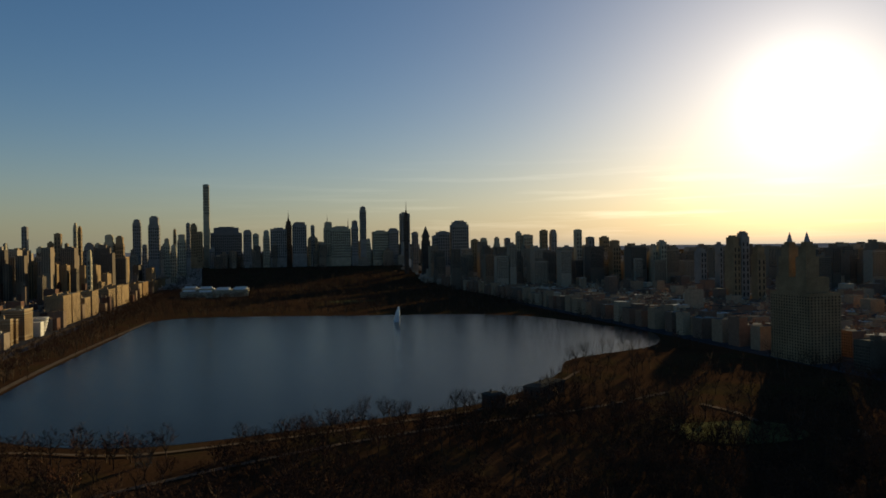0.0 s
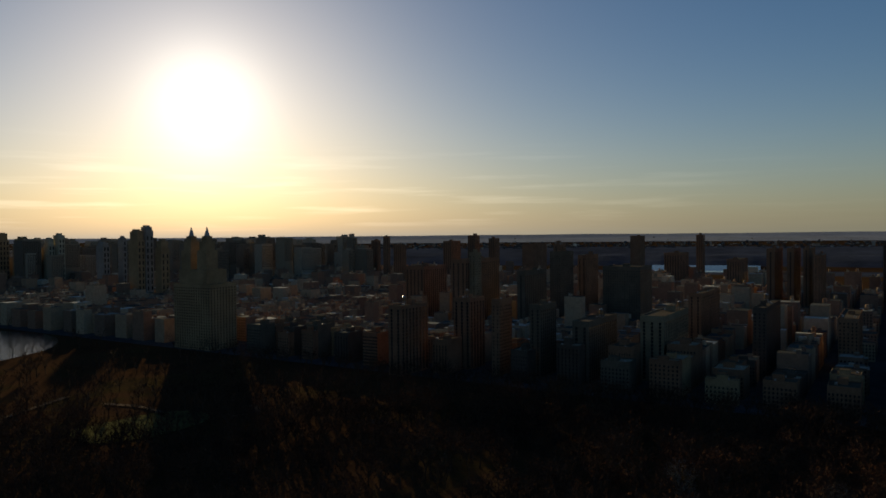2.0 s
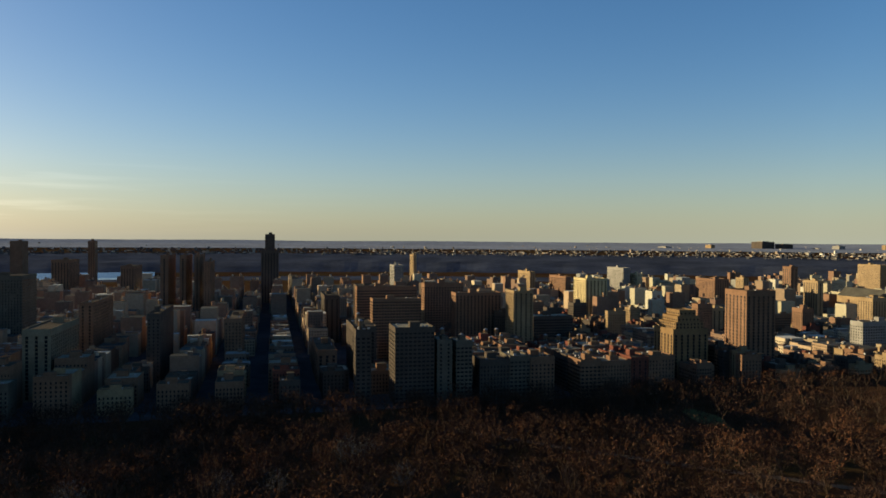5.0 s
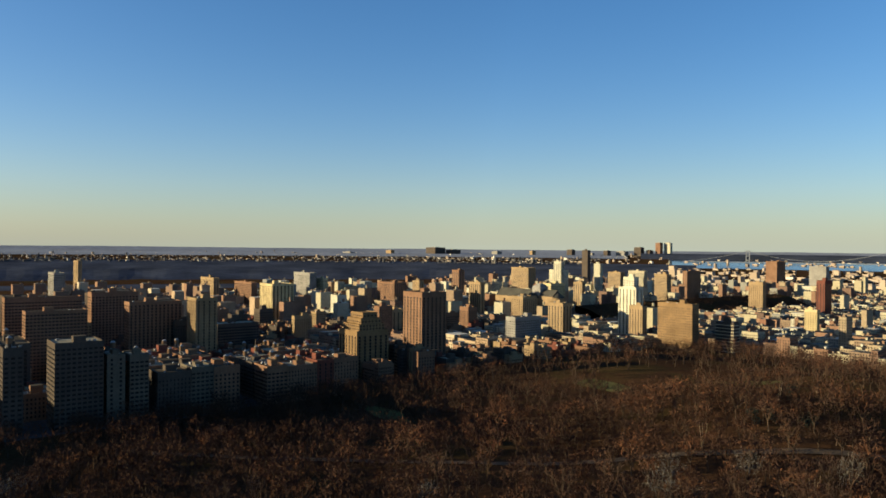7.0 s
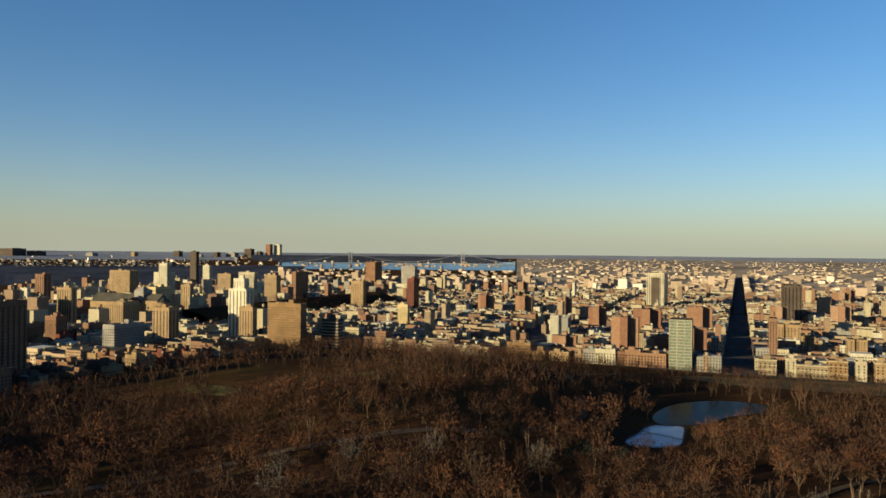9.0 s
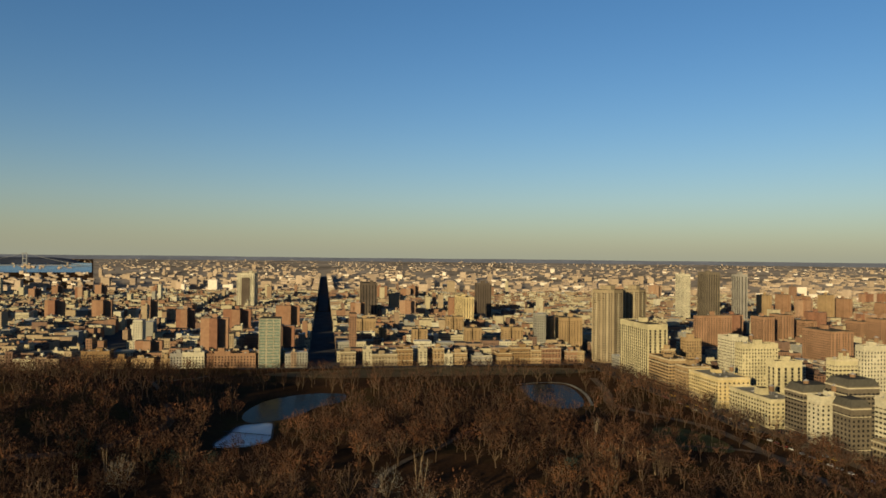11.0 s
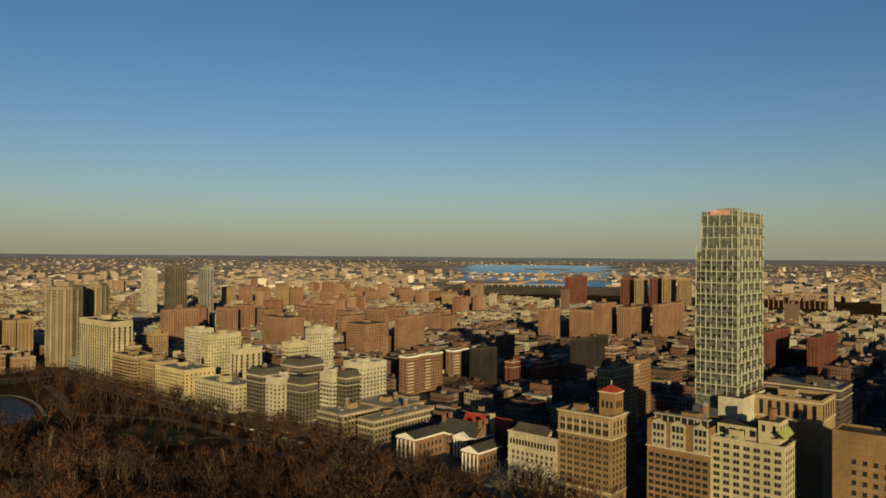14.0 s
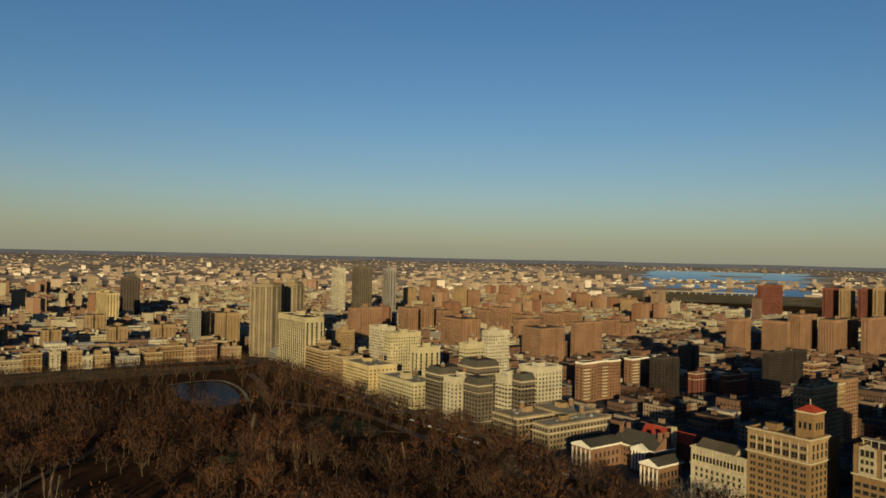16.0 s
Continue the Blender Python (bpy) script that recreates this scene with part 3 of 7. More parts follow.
def block(name, label, category, x0, x1, y0, y1, base, h, wall, floor=3.1, bay=3.2, ww=1.5, wh=1.6, windows=True, clutter=1.0,
          pale_roof=False, band=False, group="", faces="wsen"):
    """A masonry building: walls with a rim, roof, windows, roof clutter."""
    cx, cy = (x0 + x1) / 2, (y0 + y1) / 2
    root = thing(name, label, category, group, at=(cx, cy, base))
    X0, X1, Y0, Y1 = x0 - cx, x1 - cx, y0 - cy, y1 - cy
    WALL_OF[root.name] = WALLS[wall]
    w = Heap()
    parapet_box(w, X0, X1, Y0, Y1, -2, h - 1.0)
    part("wall", w, WALLS[wall], root)
    r = Heap()
    r.box(X0 + 0.5, X1 - 0.5, Y0 + 0.5, Y1 - 0.5, h - 1.0, h - 0.8)
    part("roof", r, M_ROOF_PALE if pale_roof else M_ROOF, root)
    if faces == "wsen" and math.hypot(cx, cy) > 600:
        faces = ("w" if cx > 0 else "e") + ("s" if cy > 0 else "n")
    if windows:
        g = Heap()
        look_of = bg.choice(("slots", "slots", "strips", "pairs") if name == "apartment_tower" else ("grid", "grid", "strips", "pairs", "bands")) if h > 26 and windows != "grid" else "grid"
        if look_of == "strips":
            facade(g, X0, X1, Y0, Y1, 1.0, h - 2.0, floor, bay * 1.25, ww * 0.95, floor * 0.72, faces=faces)
            if math.hypot(cx, cy) < 800:
                piers(root, X0, X1, Y0, Y1, h - 1.5, bay * 1.25, wall)
        elif look_of == "slots":
            facade(g, X0, X1, Y0, Y1, 1.0, h - 2.5, floor, bay * 1.5, bay * 0.62, floor * 0.80, faces=faces)
        elif look_of == "bands":
            facade(g, X0, X1, Y0, Y1, 1.0, h - 2.0, floor, bay * 0.95, bay * 0.72, wh * 0.85, faces=faces)
        elif look_of == "pairs":
            facade(g, X0, X1, Y0, Y1, 1.0, h - 2.0, floor, bay * 0.8, ww * 0.62, wh, faces=faces, skip=0.06)
        else:
            facade(g, X0, X1, Y0, Y1, 1.0, h - 2.0, floor, bay * bg.uniform(0.85, 1.2), ww, wh, faces=faces)
        part("glazing", g, M_PANE, root, kind="stuff")
    if band:
        for zz, hh in ((h - 1.6, 0.8), (h - 6.5, 0.45), (6.0, 0.5)):
            c = Heap()
            c.ring(X0, X1, Y0, Y1, zz, zz + hh, 0.5)
            part("cornice", c, M_TRIM, root, "pale stone cornice")
    if clutter:
        roof_clutter(root, X0, X1, Y0, Y1, h - 0.8, clutter)
    reserve(x0, x1, y0, y1)
    return root


def apartment_house(x0, x1, y0, y1, base, h, wall, where, fancy=0):
    r = math.hypot(x0, y0)
    near = r < 1300
    root = block("apartment_house", f"{TONE[wall]} apartment house with flat roof {where}", "apartment house", x0, x1, y0, y1, base, h, wall,
                 windows=r < 2000, clutter=1.0 if near else 0.3, pale_roof=bg.random() < 0.35, band=near and x0 > 0, group="apartment houses")
    if fancy:
        m = Heap()
        X, Y = (x1 - x0) / 2, (y1 - y0) / 2
        m.prism([(-X, -Y), (X, -Y), (X, Y), (-X, Y)], h + 0.02, h + 4.5, 0, 0, 0.8)
        part("mansard", m, M_SLATE, root, "dark slate mansard roof")
    return root


def apartment_tower(x0, x1, y0, y1, base, h, wall, where):
    r = math.hypot(x0, y0)
    return block("apartment_tower", f"tall {TONE[wall]} apartment tower {where}", "apartment tower", x0, x1, y0, y1, base, h, wall,
                 windows=r < 2100, clutter=0.6 if r < 1300 else 0.2, bay=3.4, ww=1.7, group="apartment towers")


def slab_block(x0, x1, y0, y1, base, h, wall, where):
    return block("slab_block", f"long {TONE[wall]} apartment slab with balconies {where}", "apartment slab", x0, x1, y0, y1, base, h, wall,
                 bay=3.0, ww=1.8, clutter=0.5, group="apartment slabs")


def housing_slab(x0, x1, y0, y1, base, h, wall, where, balcony=0):
    """A brick estate tower: body with projecting wings."""
    cx, cy = (x0 + x1) / 2, (y0 + y1) / 2
    root = thing("housing_tower", f"{TONE[wall]} estate tower with stepped wings {where}", "housing tower", "housing towers", at=(cx, cy, base))
    WALL_OF[root.name] = WALLS[wall]
    X, Y = (x1 - x0) / 2, (y1 - y0) / 2
    w, g, r = Heap(), Heap(), Heap()
    spans = [(-X, -X * 0.3, -Y, Y * 0.9), (-X * 0.3, X * 0.4, -Y + 2.5, Y), (X * 0.4, X, -Y, Y * 0.8)]
    for i, (a, b, c, d) in enumerate(spans):
        w.box(a, b - 0.01, c, d, -2, h - 0.02 * i)
        r.box(a + 0.4, b - 0.4, c + 0.4, d - 0.4, h, h + 0.5)
        if math.hypot(cx, cy) < 1600:
            facade(g, a, b, c, d, 1, h - 1, 2.8, 3.2, 1.4, 1.3, faces="ws")
    part("wall", w, WALLS[wall], root)
    part("roof", r, M_ROOF, root)
    if g.v:
        part("glazing", g, M_PANE, root, kind="stuff")
    roof_clutter(root, -X * 0.5, X * 0.5, -Y * 0.5, Y * 0.5, h + 0.4, 0.3)
    if balcony:
        for a, b, c, d in spans:
            t = Heap()
            t.ring(a + 0.02, b - 0.03, c, d, h - 1.0, h + 0.7, 0.25)
            part("roof_rim", t, M_WHITE, root, "pale roof rim")
        balcony_stack(root, -X * 0.82, -Y, h, X * 0.3)
        balcony_stack(root, X * 0.25, -Y + 2.5, h, X * 0.25)
    reserve(x0, x1, y0, y1)
    return root


def skyline_tower(x0, x1, y0, y1, base, h, wall, where, spire=0):
    """A far office tower: shaft, drawn-in crown, machine floor; spire: 1 a mast, 2 a pointed roof."""
    cx, cy = (x0 + x1) / 2, (y0 + y1) / 2
    what = {0: "flat top", 1: "slender spire", 2: "pointed roof"}[spire]
    root = thing("skyline_tower", f"{TONE[wall]} high-rise tower with {what} {where}", "skyscraper", "skyline towers", at=(cx, cy, base))
    X, Y = (x1 - x0) / 2, (y1 - y0) / 2
    w = Heap()
    cut = bg.choice((0.0, 0.0, 0.12, 0.3)) if not spire else 0.2
    zs = h * (1 - cut * 0.4)
    w.box(-X, X, -Y, Y, -5, zs)
    if cut:
        w.box(-X * 0.8, X * 0.8, -Y * 0.8, Y * 0.8, zs, h)
    part("shaft", w, WALLS[wall], root)
    g = Heap()
    facade(g, -X, X, -Y, Y, max(0, zs - 130), zs, 12.0, max(6.0, 2 * Y / 5), max(3.0, Y / 5), 8.0, off=0.15, faces="wn")
    part("glazing", g, M_PANE, root, kind="stuff")
    t = Heap()
    k = 0.55 if not cut else 0.5
    t.box(-X * k, X * k, -Y * k, Y * k, h, h + bg.uniform(2, 6), 0, 0)
    if spire == 1:
        t.round(0, 0, min(X, Y) * 0.45, h + 4, h + 22, 6, 0, 0, 0.3)
        t.round(0, 0, 1.6, h + 20, h + 48, 6, 0, 0, 0.2)
    elif spire == 2:
        t.prism([(-X, -Y), (X, -Y), (X, Y), (-X, Y)], h, h + 40, 0, 0, 0.08)
    part("crown", t, WALLS[wall], root)
    return root


def tenement(x0, x1, y0, y1, h, wall):
    return block("tenement", f"{TONE[wall]} row house with cornice and flat roof", "row house", x0, x1, y0, y1, 0, h, wall, bay=2.4, ww=1.1, wh=1.7,
                 clutter=0.3, pale_roof=bg.random() < 0.4 and not (x0 > 330 and y0 < 760), group="row houses", faces="ws" if x0 > 0 else "se")


def far_tower(x0, x1, y0, y1, base, h, wall, where):
    cx, cy = (x0 + x1) / 2, (y0 + y1) / 2
    root = thing("far_tower", f"{TONE[wall]} tower block {where}", "tower block", "far towers", at=(cx, cy, base))
    w, t = Heap(), Heap()
    X, Y = (x1 - x0) / 2, (y1 - y0) / 2
    w.box(-X, X, -Y, Y, -5, h)
    part("wall", w, WALLS[wall], root)
    t.box(-X * 0.5, X * 0.5, -Y * 0.5, Y * 0.5, h, h + 2.5)
    part("bulkhead", t, WALLS["grey"], root)
    return root


# ---- single buildings, nearest first ----
apartment_house(470.1, 500.3, 96.8, 139.0, 0, 52.3, "dark", "among side streets")
apartment_house(356.0, 370.0, 394.0, 405.0, 0, 39.0, "taupe", "beside the park", fancy=1)
apartment_house(335.0, 348.6, 417.8, 435.4, 0, 33.9, "taupe", "beside the park", fancy=1)
apartment_house(352.0, 364.0, 404.2, 418.1, 0, 40.8, "pale", "beside the park")
apartment_house(479.9, 526.4, 247.6, 258.9, 0, 46.3, "tan", "among side streets")
apartment_house(-559.0, -545.0, 62.6, 74.4, 0, 59.7, "dark", "at the park corner")
apartment_house(-575.0, -545.0, 92.7, 123.4, 0, 60.8, "dark", "at the park corner")
apartment_house(-566.0, -545.0, 125.6, 137.6, 0, 50.5, "taupe", "at the park corner")
housing_slab(499.0, 561.3, 254.2, 262.2, 0, 45.6, "estate", "among side streets")
apartment_house(-566.0, -545.0, 140.7, 153.8, 0, 49.3, "taupe", "at the park corner")
apartment_house(338.0, 358.0, 451.1, 465.2, 0, 34.6, "pale", "beside the park")
apartment_house(352.0, 376.0, 441.9, 464.9, 0, 42.6, "taupe", "beside the park", fancy=1)
apartment_house(391.6, 417.6, 414.1, 436.3, 0, 43.4, "pale", "among side streets")
apartment_house(335.0, 361.0, 465.4, 485.9, 0, 35.1, "taupe", "beside the park", fancy=1)
apartment_house(335.0, 359.0, 502.6, 559.0, 0, 22.8, "cream", "beside the park")
apartment_tower(-652.9, -580.3, -232.9, -218.3, 0, 53.0, "taupe", "along the park")
apartment_house(569.8, 588.9, 291.4, 299.4, 0, 50.8, "brown", "among side streets")
apartment_tower(-728.7, -638.7, 40.1, 57.0, 0, 31.1, "brown", "along the park")
apartment_tower(-618.1, -583.1, -273.7, -263.7, 0, 65.0, "taupe", "along the park")
apartment_tower(-703.8, -618.2, -186.1, -165.8, 0, 56.5, "ribbed", "along the park")
apartment_tower(-707.7, -646.0, 72.2, 92.9, 0, 50.3, "dark", "along the park")
apartment_tower(-601.4, -576.4, -308.4, -300.4, 0, 69.1, "brown", "along the park")
apartment_tower(-574.5, -530.6, -389.8, -375.4, 0, 63.8, "brown", "along the park")
housing_slab(481.5, 531.3, 451.4, 461.4, 0, 35.3, "brown", "among side streets", balcony=1)
apartment_house(403.6, 424.6, 522.2, 532.2, 0, 49.6, "cream", "among side streets")
apartment_tower(372.0, 396.4, 552.0, 564.0, 0, 44.3, "cream", "among side streets")
apartment_house(335.0, 365.0, 577.3, 627.4, 0, 26.8, "yellow", "beside the park")
apartment_tower(-618.2, -589.9, -356.5, -338.3, 0, 67.4, "brown", "along the park")
apartment_tower(-763.5, -673.5, -104.4, -93.6, 0, 61.9, "dark", "along the park")
apartment_tower(438.4, 464.7, 532.8, 542.8, 0, 58.5, "pale", "among side streets")
apartment_house(574.2, 598.4, 400.3, 408.3, 0, 27.3, "red", "among side streets")
apartment_house(589.2, 619.9, 378.0, 386.0, 0, 28.0, "red", "among side streets")
stepped = apartment_tower(-634.0, -600.0, 361.1, 397.4, 0, 47.0, "amber", "with stepped terraces at the park corner")
for inset, z0, z1 in ((3.5, 46.0, 53.0), (6.5, 53.0, 58.5), (9.5, 58.5, 64.0)):
    tier = Heap()
    parapet_box(tier, -17 + inset * 0.6, 17 - inset * 0.6, -18 + inset, 18 - inset, z0, z1 - 0.8, 0.8)
    tier.box(-16 + inset * 0.6, 16 - inset * 0.6, -17 + inset, 17 - inset, z0, z1 - 0.7)
    upper = part("setback", tier, WALLS["amber"], stepped, "stepped upper storeys")
    panes = Heap()
    facade(panes, -17 + inset * 0.6, 17 - inset * 0.6, -18 + inset, 18 - inset, z0, z1, 3.0, 3.4, 1.5, 1.6, faces="es")
    part("glazing", panes, M_PANE, upper, kind="stuff")
apartment_tower(375.0, 410.5, 605.7, 617.7, 0, 52.4, "cream", "among side streets")
apartment_tower(-809.5, -719.5, -42.3, -26.6, 0, 51.4, "brown", "along the park")
apartment_house(340.0, 364.0, 641.1, 663.3, 0, 27.2, "tan", "beside the park")
housing_slab(565.1, 621.0, 466.0, 476.0, 0, 31.8, "brown", "among side streets", balcony=1)
apartment_house(336.0, 360.0, 669.7, 714.3, 0, 30.1, "tan", "beside the park")
apartment_tower(-644.0, -610.0, 445.2, 477.3, 0, 81.1, "brown", "at the park corner")
apartment_tower(-744.7, -718.7, 247.2, 268.9, 0, 75.5, "tan", "among side streets")
slab_block(-772.9, -752.9, 103.9, 155.7, 0, 66.1, "brown", "among side streets")
apartment_tower(-832.4, -742.4, -174.8, -162.7, 0, 66.4, "brown", "along the park")
apartment_house(350.0, 362.0, 707.2, 718.9, 0, 35.2, "tan", "beside the park")
apartment_tower(335.0, 357.0, 714.5, 786.9, 0, 59.8, "cream", "beside the park")
# two towers whose wall colour holds the shade of taller neighbours
housing_slab(693.4, 765.8, 399.0, 407.0, 0, 37.7, "shade_dark", "among side streets")
housing_slab(548.0, 574.0, 418.0, 432.0, 0, 39.0, "shade_dark", "among side streets")
slab_block(-794.9, -774.9, 199.0, 251.6, 0, 69.8, "brown", "among side streets")
apartment_tower(420.0, 438.0, 696.9, 725.0, 0, 48.0, "pale", "among side streets")
apartment_house(-803.1, -777.3, 291.1, 338.8, 0, 42.1, "dark", "among side streets")
slab_block(-854.4, -834.4, 96.9, 167.0, 0, 73.8, "brown", "among side streets")
apartment_tower(395.0, 412.5, 745.7, 759.7, 0, 41.3, "tan", "among side streets")
housing_slab(697.6, 726.8, 502.9, 510.9, 0, 32.8, "dark", "among side streets")
housing_slab(857.3, 947.3, 198.5, 209.8, 0, 42.7, "red", "among side streets")
housing_slab(620.0, 661.5, 652.4, 688.4, 0, 42.3, "estate", "among side streets")
housing_slab(864.1, 950.0, 251.6, 259.6, 0, 44.3, "red", "among side streets")
slab_block(-900.6, -880.6, 186.0, 236.0, 0, 74.3, "brown", "among side streets")
apartment_tower(-868.0, -778.0, -473.1, -452.5, 0, 96.1, "brown", "among side streets")
apartment_tower(-878.2, -812.1, -398.3, -387.9, 0, 81.0, "taupe", "among side streets")
apartment_tower(-911.8, -861.9, -305.7, -259.2, 0, 86.6, "taupe", "among side streets")
apartment_tower(-969.2, -897.7, 64.4, 83.3, 0, 59.3, "dark", "among side streets")
apartment_tower(-804.5, -788.3, -452.6, -444.6, 0, 104.8, "ribbed", "among side streets")
housing_slab(671.1, 720.9, 643.8, 651.8, 0, 48.9, "estate", "among side streets")
apartment_house(-692.8, -674.8, 640.0, 686.9, 0, 40.2, "grey", "among side streets")
apartment_house(-563.3, -513.3, 782.8, 796.8, 0, 62.0, "amber", "at the park corner")
striped = apartment_house(-504.0, -480.0, 818.8, 832.0, 0, 40.5, "dark", "with pale floor bands")
for z in range(4, 40, 4):
    rim = Heap()
    rim.ring(-12, 12, -6.6, 6.6, z, z + 0.9, 0.35)
    part("floor_band", rim, M_TRIM, striped, "pale floor band")
housing_slab(584.0, 613.4, 762.0, 816.6, 0, 45.9, "estate", "among side streets")
housing_slab(117.8, 137.7, 960.0, 980.0, 0, 31.8, "tan", "among side streets")
housing_slab(190.5, 211.4, 960.0, 980.0, 0, 32.9, "tan", "among side streets")
housing_slab(242.7, 269.1, 960.0, 980.0, 0, 33.6, "tan", "among side streets")
housing_slab(958.8, 1032.0, 284.0, 292.0, 0, 33.4, "red", "among side streets")
housing_slab(292.1, 312.5, 956.4, 969.9, 0, 47.2, "tan", "among side streets")
housing_slab(319.5, 349.3, 947.6, 977.6, 0, 47.6, "tan", "among side streets")
apartment_tower(-851.0, -831.2, 556.0, 576.7, 0, 42.7, "tan", "among side streets")
apartment_tower(-621.8, -599.7, 800.2, 809.9, 0, 53.1, "tan", "at the park corner")
apartment_house(-1010.2, -978.7, 205.4, 219.7, 0, 67.0, "dark", "among side streets")
apartment_tower(-969.1, -922.2, -402.4, -386.7, 0, 102.8, "taupe", "among side streets")
apartment_tower(-1059.5, -993.0, 118.2, 151.4, 0, 63.9, "dark", "among side streets")
apartment_tower(-894.2, -834.0, -581.8, -551.8, 0, 83.9, "brown", "among side streets")
housing_slab(71.6, 86.4, 1000.0, 1020.0, 0, 29.4, "tan", "among side streets")
apartment_tower(-948.9, -924.2, -397.8, -389.8, 0, 113.2, "brown", "among side streets")
apartment_tower(-721.6, -693.6, 747.9, 766.3, 0, 52.8, "tan", "among side streets")
housing_slab(502.3, 555.3, 922.1, 930.1, 0, 52.0, "estate", "among side streets")
apartment_tower(-1031.7, -981.6, -385.1, -372.8, 0, 96.5, "brown", "among side streets")
housing_slab(719.6, 765.2, 805.4, 817.8, 0, 37.8, "estate", "among side streets")
housing_slab(45.3, 77.1, 1080.0, 1100.0, 0, 35.9, "tan", "among side streets")
housing_slab(920.6, 963.9, 583.6, 595.5, 0, 50.2, "estate", "among side streets")
housing_slab(955.0, 1035.5, 525.4, 563.5, 0, 50.0, "estate", "among side streets")
housing_slab(980.9, 1048.0, 475.3, 497.7, 0, 55.6, "estate", "among side streets")
housing_slab(997.5, 1087.5, 439.5, 449.8, 0, 60.8, "estate", "among side streets")
housing_slab(962.7, 1007.3, 511.1, 529.7, 0, 60.4, "estate", "among side streets")
apartment_tower(-1186.7, -1096.7, -92.9, -84.9, 0, 94.5, "brown", "among side streets")
apartment_tower(-657.0, -627.0, 822.0, 838.0, 0, 76.0, "white", "at the park corner")
apartment_tower(-651.0, -633.0, 825.0, 836.0, 75, 15.0, "white", "as the set-back top of a block")
apartment_house(-502.5, -485.1, 1042.7, 1050.7, 0, 45.5, "yellow", "among side streets")
apartment_house(-852.5, -826.6, 799.5, 830.8, 0, 52.8, "tan", "among side streets")
apartment_tower(-1092.6, -1046.2, 477.5, 513.7, 0, 69.9, "yellow", "among side streets")
apartment_tower(-1230.5, -1140.5, -158.4, -147.6, 0, 102.9, "brown", "among side streets")
apartment_tower(-1233.4, -1143.4, -131.7, -122.7, 0, 102.9, "brown", "among side streets")
apartment_tower(-1235.4, -1145.4, -111.1, -103.1, 0, 103.8, "brown", "among side streets")
housing_slab(196.1, 223.4, 1150.0, 1170.0, 0, 32.7, "tan", "among side streets")
apartment_house(350.0, 380.0, -1124.3, -1113.0, 0, 37.1, "tan", "beside the park")
housing_slab(645.4, 663.7, 987.9, 1022.4, 0, 44.1, "estate", "among side streets")
housing_slab(765.8, 787.2, 897.8, 928.6, 0, 47.7, "estate", "among side streets")
housing_slab(886.8, 912.2, 778.5, 805.7, 0, 33.8, "estate", "among side streets")
apartment_house(350.0, 380.0, -1145.2, -1135.8, 0, 35.0, "amber", "beside the park")
housing_slab(687.4, 706.8, 1004.3, 1039.2, 0, 45.8, "estate", "among side streets")
housing_slab(815.6, 838.5, 903.3, 934.3, 0, 34.0, "estate", "among side streets")
housing_slab(930.0, 956.9, 784.9, 812.6, 0, 27.3, "estate", "among side streets")
apartment_house(350.0, 380.0, -1211.4, -1172.6, 0, 45.6, "tan", "beside the park")
housing_slab(734.5, 755.1, 1016.4, 1051.5, 0, 35.5, "estate", "among side streets")
housing_slab(878.9, 903.7, 894.5, 925.3, 0, 35.2, "estate", "among side streets")
housing_slab(816.9, 839.8, 999.7, 1034.0, 0, 35.4, "estate", "among side streets")
housing_slab(927.3, 953.6, 898.2, 929.3, 0, 35.6, "estate", "among side streets")
apartment_tower(247.4, 265.8, 1276.2, 1366.2, 0, 57.2, "yellow", "among side streets")
apartment_tower(-1017.0, -985.4, 847.9, 858.6, 0, 67.3, "tan", "among side streets")
apartment_house(-962.9, -933.9, 974.8, 1012.6, 0, 64.7, "yellow", "among side streets")
apartment_tower(-1178.2, -1120.1, 753.6, 781.8, 0, 63.5, "brown", "among side streets")
apartment_house(-1371.0, -1288.9, 546.5, 557.6, 0, 60.7, "brown", "among side streets")
apartment_house(350.0, 380.0, -1430.0, -1378.6, 0, 52.8, "tan", "beside the park")
apartment_tower(-980.7, -958.7, 1087.8, 1097.8, 0, 63.4, "tan", "among side streets")
apartment_house(350.0, 380.0, -1494.2, -1437.9, 0, 53.3, "tan", "beside the park")
apartment_tower(695.3, 711.2, 1329.1, 1359.8, 0, 100.2, "pale", "among side streets")
apartment_tower(732.6, 762.4, 1308.9, 1340.8, 0, 104.8, "taupe", "among side streets")
apartment_tower(786.3, 801.3, 1277.4, 1307.9, 0, 101.8, "grey", "among side streets")
apartment_tower(78.1, 109.0, 1498.0, 1588.0, 0, 73.9, "dark", "among side streets")
apartment_tower(313.3, 343.1, 1466.9, 1495.1, 0, 75.7, "dark", "among side streets")
apartment_tower(-636.7, -621.5, 1365.2, 1392.0, 0, 75.0, "red", "among side streets")
apartment_house(-742.9, -714.6, 1318.8, 1331.2, 0, 68.9, "tan", "among side streets")
apartment_house(-1141.2, -1106.2, 1013.1, 1025.8, 0, 58.7, "stone", "among side streets")
apartment_tower(-1239.4, -1215.2, 879.4, 891.0, 0, 60.3, "tan", "among side streets")
apartment_tower(-1188.1, -1165.6, 944.1, 959.2, 0, 83.3, "brown", "among side streets")
apartment_house(-1481.2, -1407.6, 518.4, 529.7, 0, 65.1, "tan", "among side streets")
apartment_house(-1535.8, -1479.3, 248.6, 267.2, 0, 76.4, "grey", "among side streets")
apartment_tower(-1242.8, -1225.3, -885.2, -865.2, 0, 106.6, "brown", "among side streets")
apartment_tower(-1568.6, -1478.6, -276.2, -252.5, 0, 74.7, "brown", "among side streets")
